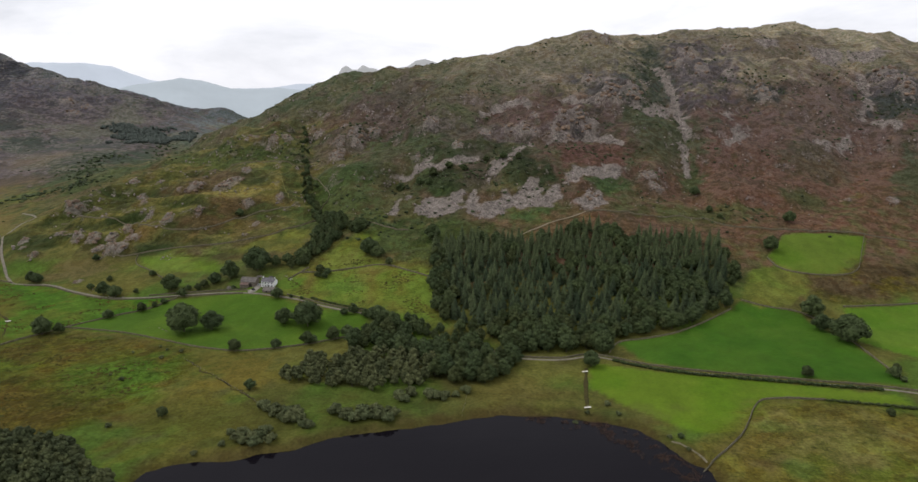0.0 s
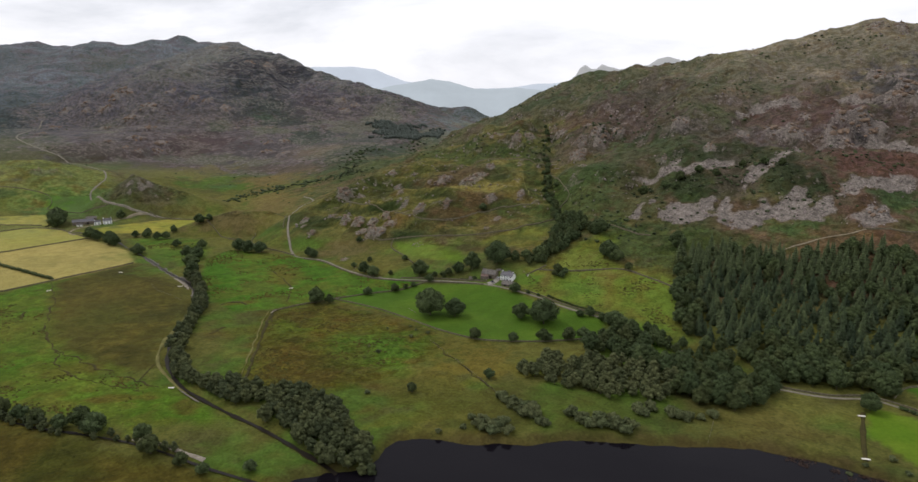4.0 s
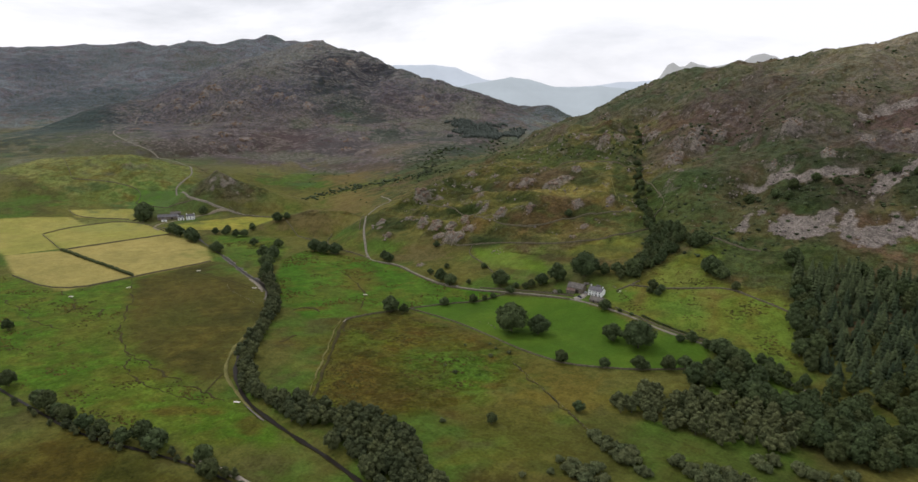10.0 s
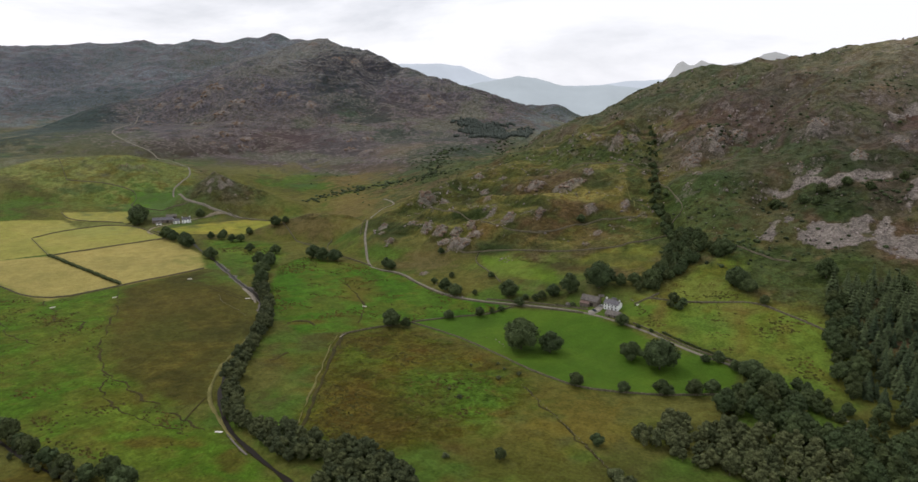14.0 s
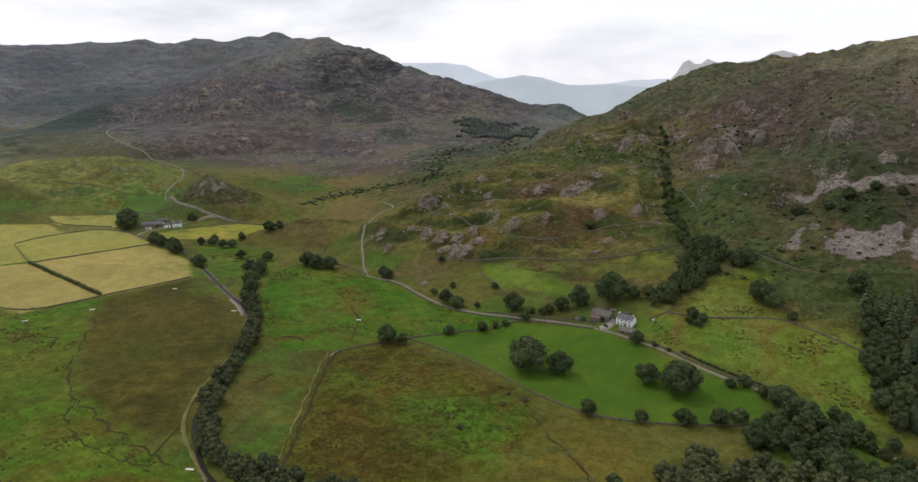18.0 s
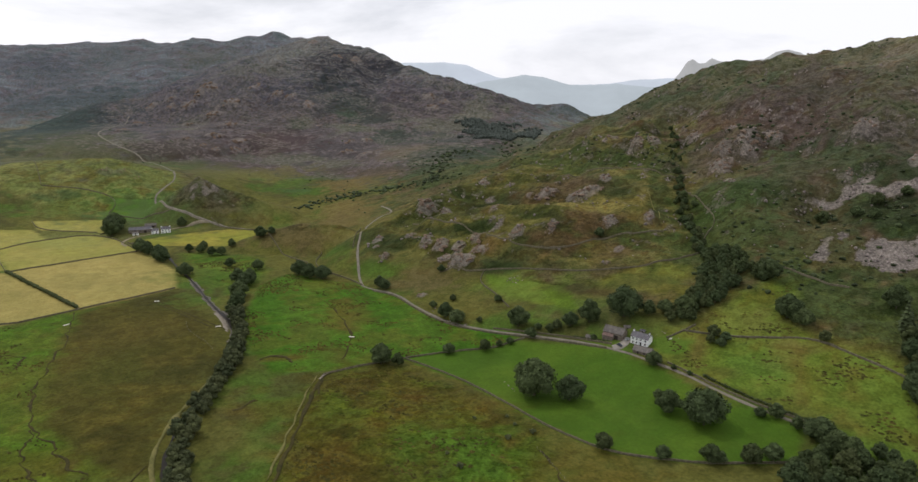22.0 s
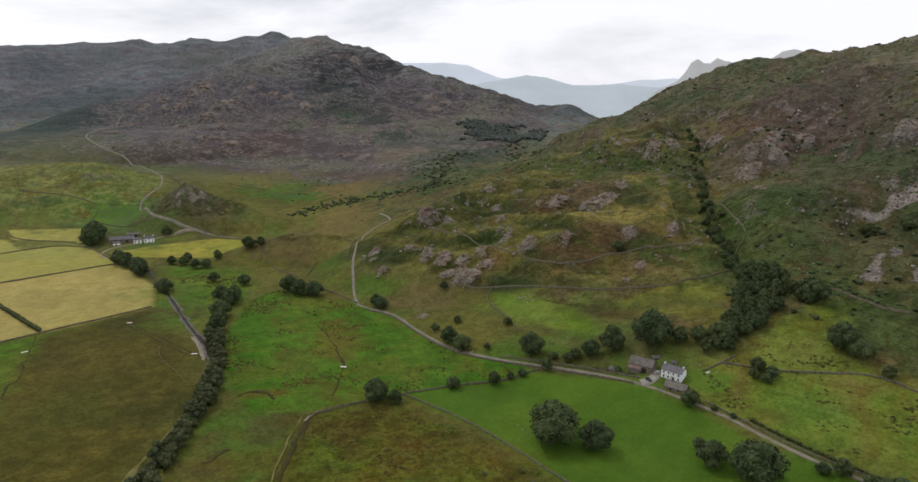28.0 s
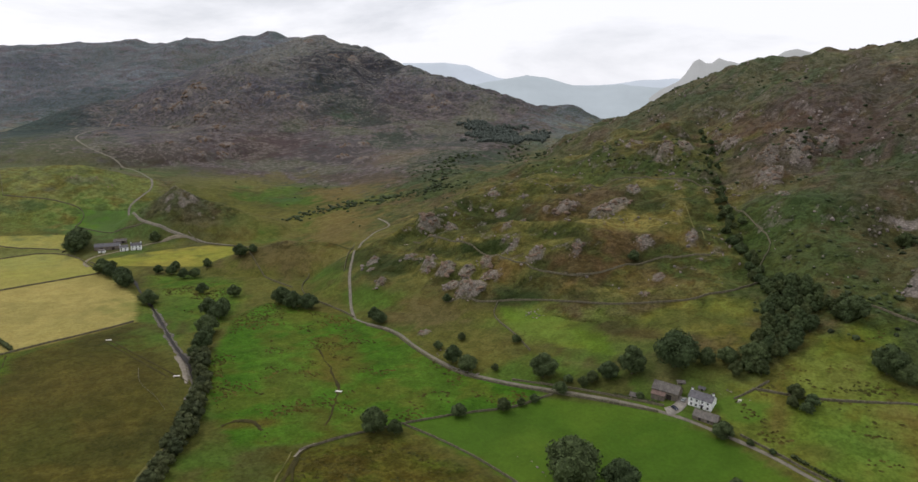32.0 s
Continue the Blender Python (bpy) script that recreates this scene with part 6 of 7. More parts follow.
SMALL_TREES = [(-165, 442, 1.15),
    (-136, 447.5, 1.0),
    (-114, 455, 1.2),
    (-110, 457, 0.9),
    (-96, 464, 1.25),
    (-86, 473, 1.2),
    (-318, 480, 1.0),
    (-296, 513, 1.05),
    (-276, 530, 1.0),
    (-263, 545, 0.7),
    (-269, 540, 0.6),
    (-251, 556.5, 1.05),
    (-129, 579, 1.0),
    (-121, 575, 0.9),
    (-64, 586, 0.9),
    (-130, 575, 0.6),
    (235, 394, 0.95),
    (293, 393, 1.0),
    (256, 341, 0.6),
    (-134, 380, 0.9),
    (-174, 343, 0.8),
    (-291, 241, 1.2),
    (-275, 231, 1.3),
    (-322, 238, 1.6),
    (-334, 239, 1.5),
    (-345, 234, 1.2),
    (-362, 233, 1.1),
    (-376, 233, 1.2),
    (-392, 233, 1.3)]
SMALL_TREES += [(-405, 236, 1.0),
    (-418, 238, 1.4),
    (-430, 240, 1.1),
    (-252, 228, 0.9),
    (-236, 226, 0.8),
    (-470, 244, 1.3),
    (-500, 247, 1.2),
    (-530, 250, 1.0),
    (-540, 270, 1.2),
    (-575, 300, 1.1),
    (-215, 236, 0.8),
    (-640, 305, 1.2),
    (-655, 318, 1.0),
    (-240, 566, 0.8),
    (-250, 568, 0.7),
    (-236, 571, 0.9),
    (-300, 604, 0.8),
    (-340, 600, 0.7),
    (-352, 586, 0.8),
    (-300, 570, 0.6),
    (-206, 562, 0.6),
    (-770, 622, 1.0),
    (-177, 798, 0.9),
    (-67, 761, 1.4),
    (-44, 756, 1.2),
    (-28, 774, 1.3),
    (-9, 775, 1.1),
    (9, 762, 1.0)]
SMALL_TREES += [(-32, 744, 1.2),
    (37, 785, 1.0),
    (58, 779, 1.2),
    (76, 776, 1.0),
    (287, 679, 0.7)]
for _x, _y, _s in SMALL_TREES:
    THORNS.plant(_x, _y, _s * 1.12)

# the plantation: spruces, with broadleaved trees along its lower edge
PLANTATION = [(-25, 580), (-21, 622), (30, 632), (71, 617), (135, 644), (169, 632), (266, 634), (266, 571), (236, 516), (208, 498), (173, 476), (124, 461), (112, 440), (78, 437), (42, 438), (-9, 485), (-21, 510)]
_spots = sorted(scatter(PLANTATION, 8.3, _rng, 1.0), key=lambda p: p[1])
_edge = [p for p in _spots if p[1] < 478 + 0.1 * abs(p[0] - 60) or (inside(PLANTATION, p[0], p[1]) < 9 and p[1] < 590)]
_inner = [p for p in _spots if p not in _edge]
for _k, (_x, _y) in enumerate(_edge):
    if _k % 4 or _y < 460:
        WOODS.plant(_x, _y, random.uniform(0.65, 1.05), label="woodland tree at the edge of the plantation")
random.shuffle(_inner)
_mixed = [p for p in _inner if fbm(np.array(p[0]), np.array(p[1]), 45, 2) > 0.14]
_inner = sorted((p for p in _inner if p not in _mixed), key=lambda p: p[1])
for _x, _y in _mixed:
    if random.random() < 0.85:
        WOODS.plant(_x, _y, random.uniform(0.7, 1.0), label="round broadleaved tree among plantation spruces")
for _x, _y in _inner[:290]:
    SPRUCES.plant(_x, _y, random.uniform(0.7, 1.25), stretch=random.uniform(0.85, 1.3), pick=random.randrange(4))
_protos = [np.array(spruce_arrays(*hr, 70 + k)[0]) for k, hr in enumerate(((18, 4.8), (16, 4.6), (19, 5.0)))]
_faces = spruce_arrays(18, 4.8, 70)[1]
_rest = []
for _x, _y in _inner[290:]:
    _v = _protos[random.randrange(3)]
    _a, _s = random.uniform(0, 6.28), random.uniform(0.7, 1.15)
    _r = np.stack([_v[:, 0] * math.cos(_a) - _v[:, 1] * math.sin(_a), _v[:, 0] * math.sin(_a) + _v[:, 1] * math.cos(_a), _v[:, 2]], 1) * _s
    _rest.append((_r + np.array([_x, _y, float(ground(_x, _y))]), _faces))
if _rest:
    tagged(link_mesh("spruce_wood", *join(_rest), M_SPRUCE), "dense dark spruce wood on the hill foot", "woodland", kind="stuff")

FAR_WOOD = [(-840, 1566), (-755, 1577), (-664, 1560), (-602, 1492), (-640, 1416), (-684, 1418), (-780, 1466)]
_far = []
for _x, _y in scatter(FAR_WOOD, 6.4, _rng, -30):
    if inside(FAR_WOOD, _x, _y) / 70 + 2.0 * fbm(np.array(_x), np.array(_y), 46, 3) > 0.02:
        _s = random.uniform(2.2, 4.2)
        _far.append(lump((_x, _y, float(ground(_x, _y)) + _s * 0.8), _s, _rng, random.uniform(0.9, 1.4)))
tagged(link_mesh("far_wood", *join(_far), M_FARWOOD), "dark far wood on the side valley's slope", "woodland", kind="stuff")

# wet thickets
CARR = [(-119, 395), (-105, 424), (-86, 421), (-69, 431), (-52, 436), (-36, 428), (-18, 424), (-16, 394), (-30, 379), (-48, 376), (-60, 378), (-76, 382), (-97, 385), (-111, 387)]
for _x, _y in scatter(CARR, 6.0, _rng, -1):
    if fbm(np.array(_x), np.array(_y), 26, 2) + inside(CARR, _x, _y) / 14 > -0.1:
        ALDERS.plant(_x, _y, random.uniform(0.6, 1.3))


def off_road(x, y, gap=4.0):
    return all(nearest([(*p, 0) for p in line], np.array(x), np.array(y))[0] > gap for line in (VALLEY_ROAD, EAST_ROAD))


LANE_TREES = [(-77, 448), (-76, 478), (-66, 486), (-52, 494), (-40, 484), (-28, 476), (-38, 462), (-55, 446)]
SHORE_TREES = [(-14, 398), (-12, 426), (8, 441), (32, 448), (46, 437), (39, 403), (24, 384), (6, 382), (-8, 391)]
JOINING_TREES = [(-54, 440), (-34, 452), (-12, 452), (-4, 440), (-12, 426), (-18, 424), (-36, 430)]
for _outline, _gap in ((LANE_TREES, 9.0), (SHORE_TREES, 8.6), (JOINING_TREES, 8.2)):
    for _x, _y in scatter(_outline, _gap, _rng, -1):
        if off_road(_x, _y):
            ASHES.plant(_x, _y, random.uniform(0.6, 1.12), label="bushy green tree at the wet thicket's edge")
_x, _y, _dx, _dy = along(VALLEY_ROAD[1:6], 6.0)
for _k in range(len(_x)):
    for _o in (-5.0, 5.5):
        if random.random() < (0.9 if _o < 0 else 0.5):
            ASHES.plant(_x[_k] + _dy[_k] * _o + random.uniform(-1, 1), _y[_k] - _dx[_k] * _o + random.uniform(-1, 1), random.uniform(0.32, 0.66), label="small leafy tree shading the lane")
yellow_bush = broadleaf("yellowing_bush", 8, 3.8, 7, 700, 0.36, M_STRAW, "yellowing bush among dark lane trees", "bush", "", 53, True, 0.8)
yellow_bush.matrix_basis = pose(-37, 464, float(ground(-37, 464)) - 0.1)
CARR_WEST = [(-316, 303), (-300, 313), (-278, 314), (-256, 309), (-242, 320), (-216, 310), (-194, 299), (-170, 276), (-157, 263), (-158, 250), (-185, 255), (-199, 262), (-231, 277), (-250, 284), (-276, 292), (-297, 299)]
for _x, _y in scatter(CARR_WEST, 6.0, _rng, 0.0):
    if not (-262 < _x < -244 and _y < 296):
        SALLOWS.plant(_x, _y, random.uniform(0.75, 1.3))
_x, _y, _dx, _dy = along(RIVER[7:17], 5.2)
for _k in range(len(_x)):
    for _o in ((4.0, 9.0) if _k % 3 else (5.0,)):
        SALLOWS.plant(_x[_k] + _dy[_k] * _o + random.uniform(-1.5, 1.5), _y[_k] - _dx[_k] * _o + random.uniform(-2.5, 2.5), random.uniform(0.65, 1.45), label="riverside willow on the grassy bank")
_x, _y, _dx, _dy = along(WEST_STREAM[3:10], 5.5)
for _k in range(len(_x)):
    SALLOWS.plant(_x[_k] + random.uniform(-2, 2), _y[_k] + random.uniform(-4.5, 4.5), random.uniform(0.4, 0.85), label="bushy willow over a narrow stream")
for _outline, _share in (([(-121, 358), (-104, 352), (-90, 342), (-78, 330), (-86, 326), (-98, 336), (-112, 346)], 0.9), ([(-128, 324), (-108, 326), (-98, 317), (-106, 311), (-124, 315)], 0.85),
                         ([(-78, 349), (-60, 348), (-42, 350), (-34, 342), (-44, 336), (-64, 336)], 0.7), ([(-50, 374), (-20, 374), (10, 374), (6, 366), (-30, 362), (-48, 366)], 0.35)):
    for _x, _y in scatter(_outline, 4.4, _rng):
        if random.random() < _share:
            WILLOWS.plant(_x, _y, random.uniform(0.9, 1.7))
for _outline in ([(-162, 588), (-147, 594), (-131, 615), (-124, 635), (-118, 655), (-119, 675), (-135, 698), (-153, 700), (-151, 640), (-153, 605)], [(-118, 670), (-99, 674), (-96, 652), (-109, 650)]):
    for _x, _y in scatter(_outline, 6.6, _rng):
        ASHES.plant(_x, _y, random.uniform(0.45, 0.78), label="leafy tree in the wooded gully")
_x, _y, _dx, _dy = along([(-152, 700), (-161, 721), (-173, 747), (-185, 784), (-196, 826), (-205, 870)], 4.6)
for _k in range(len(_x)):
    THORNS.plant(_x[_k] + random.uniform(-5, 5), _y[_k] + random.uniform(-3, 3), random.uniform(0.6, 1.2), label="hillside thorn tree in a narrow gully")
_x, _y, _dx, _dy = along([(-205, 870), (-218, 920), (-232, 980), (-248, 1050)], 6.5)
for _k in range(len(_x)):
    THORNS.plant(_x[_k] + random.uniform(-5, 5), _y[_k] + random.uniform(-4, 4), random.uniform(0.45, 0.85), label="hillside thorn tree in a narrow gully")
for _k in range(7):
    _u = 0.25 * random.random()
    WILLOWS.plant(-240 + 150 * _u + random.uniform(-12, 12), 460 - 110 * _u + random.uniform(-60, 10), random.uniform(0.4, 0.7))
for _x, _y, _s in ((70, 340, 0.8), (78, 346, 0.6), (96, 344, 0.7), (118, 318, 0.6), (92, 356, 0.9), (124, 306, 0.5), (-128, 312, 0.9), (-140, 304, 0.7), (-200, 332, 0.8)):
    WILLOWS.plant(_x, _y, _s)


for _x, _y, _s in ((96, 421, 0.9), (124, 318, 0.5), (238, 397, 0.7), (257, 343, 0.5), (300, 401, 0.8), (295, 386, 0.6), (-88, 609, 1.1), (-82, 603, 0.9), (-130, 572, 0.8), (-123, 569, 0.9), (-147, 539, 0.5), (-137, 536, 0.45)):
    THORNS.plant(_x, _y, _s)


# ---- reeds in the shallows of the tarn ----
def reed_bed(outline, count, label, seed):
    rng = np.random.RandomState(seed)
    verts, faces = [], []
    xs, ys = [p[0] for p in outline], [p[1] for p in outline]
    while len(faces) < count:
        x, y = rng.uniform(min(xs), max(xs)), rng.uniform(min(ys), max(ys))
        if inside(outline, x, y) < 2 * rng.rand() or fbm(np.array(x), np.array(y), 9, 3) < 0.25 * rng.rand():
            continue
        for _ in range(5):
            a, h = rng.uniform(0, 6.28), rng.uniform(0.5, 1.2)
            px, py = x + rng.normal() * 0.5, y + rng.normal() * 0.5
            k = len(verts)
            dx, dy = 0.09 * math.cos(a), 0.09 * math.sin(a)
            verts += [(px - dx, py - dy, TARN_LEVEL - 0.2), (px + dx, py + dy, TARN_LEVEL - 0.2), (px + rng.normal() * 0.2, py + rng.normal() * 0.2, TARN_LEVEL + h)]
            faces.append((k, k + 1, k + 2))
    tagged(link_mesh("reeds", verts, faces, M_REED), label, "reeds", kind="stuff")


reed_bed([(40, 350), (64, 350), (88, 342), (106, 330), (119, 306), (126, 282), (114, 278), (98, 300), (84, 318), (62, 332), (40, 338)], 5200, "thin straw-brown reeds standing in the shallow water", 5)


# ---- rush tussocks in the wet meadows ----
def rushes():
    rng = np.random.RandomState(91)
    wet = [f[0] for f in FIELDS if f[3] >= 0.28 and f[0][0] != (-613, 437) and min(p[0] for p in f[0]) > -760 and max(p[1] for p in f[0]) < 660]
    X, Y = rng.uniform(-740, -10, 60000), rng.uniform(225, 650, 60000)
    near = np.zeros(len(X), bool)
    for outline in wet:
        near |= inside(outline, X, Y) > 1
    patchy = 1.3 * fbm(X, Y, 42, 3) + 0.6 * fbm(X * 0.4, Y, 11, 2)
    keep = np.nonzero(near & (patchy > rng.uniform(0.05, 0.5, len(X))))[0][:11000]
    verts, faces = [], []
    for i in keep:
        r, h, turn = rng.uniform(0.35, 1.15), rng.uniform(0.5, 0.95), rng.uniform(0, 6.28)
        z = float(ground(X[i], Y[i]))
        k = len(verts)
        for j in range(5):
            a = turn + j * 2 * math.pi / 5
            out = r * rng.uniform(0.7, 1.4)
            verts.append((X[i] + out * 1.5 * math.cos(a), Y[i] + out * math.sin(a), z - 0.05))
        verts += [(X[i] - 0.2 * r, Y[i], z + h), (X[i] + 0.4 * r, Y[i] + 0.2 * r, z + h * 0.8)]
        faces += [(k + j, k + (j + 1) % 5, k + 5 + (j in (0, 1, 4))) for j in range(5)]
    tagged(link_mesh("rush_tussocks", verts, faces, M_RUSH), "dark rush tussocks dotted over wet meadows", "rushes", kind="stuff")


rushes()


# ---- shrubs and loose rocks of the fells ----
def shrubs():
    rng = np.random.RandomState(77)
    pieces = []

    def bush(x, y, r):
        z = float(ground(x, y))
        v, f = lump((x, y, z + r * 0.25), r, rng, rng.uniform(0.5, 0.8))
        pieces.append((v, f))
    beck = along([(-760, 872), (-745, 915), (-712, 945), (-650, 955), (-622, 975), (-585, 982), (-552, 978)], 4)
    for x, y in zip(beck[0], beck[1]):
        for _ in range(3):
            bush(x + rng.normal() * 9, y + rng.normal() * 9, rng.uniform(1.4, 3.6))
    n = 0
    while n < 1900:
        x, y = rng.uniform(-700, 700), rng.uniform(640, 1500)
        if fbm(np.array(x), np.array(y), 70, 3) > 0.12 + 0.25 * rng.rand() and ground(x, y) > 38:
            if not (-520 < x < -180 and y < 900):
                bush(x, y, rng.uniform(0.7, 2.0) * (0.7 + y / 2200))
            n += 1
    for cx, cy, sx, sy, k in ((-19, 764, 45, 16, 110), (66, 758, 22, 30, 60), (152, 810, 50, 10, 60), (287, 966, 18, 60, 60), (-74, 673, 40, 12, 60), (617, 964, 60, 60, 60), (460, 1044, 30, 14, 50),
                              (-245, 923, 40, 30, 60), (-95, 935, 60, 20, 70), (-121, 673, 20, 20, 20), (650, 873, 25, 80, 70)):
        for _ in range(k):
            bush(cx + rng.normal() * sx, cy + rng.normal() * sy, rng.uniform(1.0, 2.6))
    for _ in range(420):
        x, y = rng.uniform(-1500, -500), rng.uniform(850, 1700)
        if fbm(np.array(x), np.array(y), 120, 3) > 0.05:
            bush(x, y, rng.uniform(0.8, 2.4))
    side_beck = along([(-590, 985), (-611, 1026), (-629, 1095), (-681, 1198), (-676, 1249)], 7)
    for x, y in zip(side_beck[0], side_beck[1]):
        for _ in range(2):
            bush(x + rng.normal() * 10, y + rng.normal() * 10, rng.uniform(1.6, 4.0))
    crest = along([(-1180, 1895), (-1048, 1843), (-940, 1805), (-846, 1762), (-760, 1712)], 13)
    for x, y in zip(crest[0], crest[1]):
        bush(x + rng.normal() * 4, y + rng.normal() * 4, rng.uniform(1.6, 3.6))
    for _ in range(150):
        u = rng.rand()
        bush(-640 + 130 * u + rng.normal() * 14, 1400 - 220 * u + rng.normal() * 14, rng.uniform(2, 4))
    tagged(link_mesh("heath_shrubs", *join(pieces), M_SHRUB), "scattered dark heather, gorse and juniper clumps", "shrubs", kind="stuff")


def loose_rocks():
    rng = np.random.RandomState(78)
    pieces = []

    def rock(x, y, r):
        v = ICO_V[:] * (1 + 0.25 * rng.normal(size=(len(ICO_V), 1)).clip(-1, 1)) * r * rng.uniform(0.6, 1.3, 3)
        pieces.append((v + np.array([x, y, float(ground(x, y)) + r * 0.12]), ICO_F))
    n = 0
    while n < 3600:
        x, y = rng.uniform(-620, 760), rng.uniform(567, 1284)
        if rock_at(x, y) > rng.uniform(0.25, 0.9):
            rock(x, y, rng.uniform(0.5, 1.5) * (0.6 + y / 1500))
            n += 1
    for _ in range(260):
        rock(rng.uniform(-200, 420), rng.uniform(672, 798), rng.uniform(0.35, 0.9))
    for cx, cy, k in ((-318, 567, 14), (-160, 575, 6), (-345, 580, 10), (-236, 486, 5), (-300, 640, 20)):
        for _ in range(k):
            rock(cx + rng.normal() * 5, cy + rng.normal() * 3, rng.uniform(0.3, 0.8))
    tagged(link_mesh("loose_rocks", *join(pieces), M_ROCK), "scattered pale boulders and scree blocks", "rocks", kind="stuff")


shrubs()
loose_rocks()


def block_mesh(seed):
    rng = np.random.RandomState(seed)
    ob = link_mesh("block", ICO_V * (1 + 0.24 * rng.normal(size=(len(ICO_V), 1)).clip(-1, 1)), ICO_F, M_CRAG)
    me = ob.data
    bpy.data.objects.remove(ob)
    return me


BLOCKS = [block_mesh(900 + k) for k in range(8)]


def rock_outcrop(x, y, size, seed):
    """A crag of tilted blocks half sunk in the turf."""
    rng = np.random.RandomState(seed)
    z = float(ground(x, y))
    ob = thing("rock_outcrop", pose(x, y, z), "grey lichened crag breaking through the hillside turf", "rock", "crags of the fells")
    for k in range(int(5 + size * 0.25)):
        a, d = rng.uniform(0, 6.28), size * 0.75 * math.sqrt(rng.rand())
        px, py = d * math.cos(a), d * math.sin(a)
        r = size * rng.uniform(0.1, 0.24)
        block = new("block", BLOCKS[rng.randint(8)])
        block.parent = ob
        block.matrix_local = pose(px, py, float(ground(x + px, y + py)) - z + r * 0.05, rng.uniform(-20, 20), rng.uniform(-20, 20), rng.uniform(0, 360)) @ Matrix.Diagonal(
            (r * rng.uniform(0.8, 1.5), r * rng.uniform(0.6, 1.1), r * rng.uniform(0.45, 0.8), 1))


for _k, (_x, _y, _s) in enumerate(OUTCROPS):
    rock_outcrop(_x, _y, _s * (0.42 if -910 < _x < -780 else 1.0), 300 + _k)


# ---- far fells, their mist painted in as a glow ----
def far_fell(name, skyline, base, depth, material, label, seed):
    """A long hill: crest points x, y, z; the face falls towards the valley."""
    p = np.array(skyline, float)
    s = np.concatenate([[0], np.cumsum(np.hypot(*np.diff(p[:, :2], axis=0).T))])
    u = np.linspace(0, s[-1], 160)
    x, y, z = (np.interp(u, s, p[:, k]) for k in range(3))
    z = z + 9 * fbm(u, u * 0 + seed, 160, 5)
    fall = np.linspace(0, 1, 24)[:, None]
    n = np.hypot(x, y)
    X, Y = x - x / n * depth * fall, y - y / n * depth * fall
    Z = base + (z - base) * (1 - fall) ** 1.15 + 26 * fbm(X, Y, 240, 4) * fall * (1 - fall) * 3
    back = np.stack([np.concatenate([(A[:1] * 1.0), A]) for A in (X, Y, Z)])
    back[0][0], back[1][0], back[2][0] = x + x / n * 300, y + y / n * 300, base
    me = grid_mesh(name, back[0], back[1], back[2])
    me.materials.append(material)
    return tagged(new(name, me), label, "mountain", kind="structure")


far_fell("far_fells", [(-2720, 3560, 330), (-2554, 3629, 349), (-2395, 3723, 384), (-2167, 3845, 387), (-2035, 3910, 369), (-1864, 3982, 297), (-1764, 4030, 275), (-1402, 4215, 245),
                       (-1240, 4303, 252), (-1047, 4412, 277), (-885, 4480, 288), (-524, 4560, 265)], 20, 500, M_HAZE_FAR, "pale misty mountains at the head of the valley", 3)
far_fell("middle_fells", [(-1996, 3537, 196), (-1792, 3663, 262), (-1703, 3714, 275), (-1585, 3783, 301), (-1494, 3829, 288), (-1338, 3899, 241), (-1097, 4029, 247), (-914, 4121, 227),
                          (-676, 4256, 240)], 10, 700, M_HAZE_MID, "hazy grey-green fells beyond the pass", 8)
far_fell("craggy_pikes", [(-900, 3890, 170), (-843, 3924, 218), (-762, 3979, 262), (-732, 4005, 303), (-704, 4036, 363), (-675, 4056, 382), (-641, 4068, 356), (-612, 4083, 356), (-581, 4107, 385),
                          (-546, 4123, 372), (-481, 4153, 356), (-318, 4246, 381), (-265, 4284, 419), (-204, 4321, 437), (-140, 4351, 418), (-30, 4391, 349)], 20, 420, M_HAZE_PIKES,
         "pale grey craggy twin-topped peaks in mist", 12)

# ---- farm buildings ----
def prism(L, D, eaves, ridge, sink=1.2):
    """Walls of a gabled building as one closed shell."""
    bm = bmesh.new()
    v = [bm.verts.new(p) for p in ((-L / 2, -D / 2, -sink), (L / 2, -D / 2, -sink), (L / 2, D / 2, -sink), (-L / 2, D / 2, -sink), (-L / 2, -D / 2, eaves), (L / 2, -D / 2, eaves),
                                   (L / 2, D / 2, eaves), (-L / 2, D / 2, eaves), (-L / 2, 0, ridge), (L / 2, 0, ridge))]
    for f in ((3, 2, 1, 0), (0, 1, 5, 4), (2, 3, 7, 6), (1, 2, 6, 9, 5), (3, 0, 4, 8, 7), (4, 5, 9, 8), (6, 7, 8, 9)):
        bm.faces.new([v[i] for i in f])
    return bm


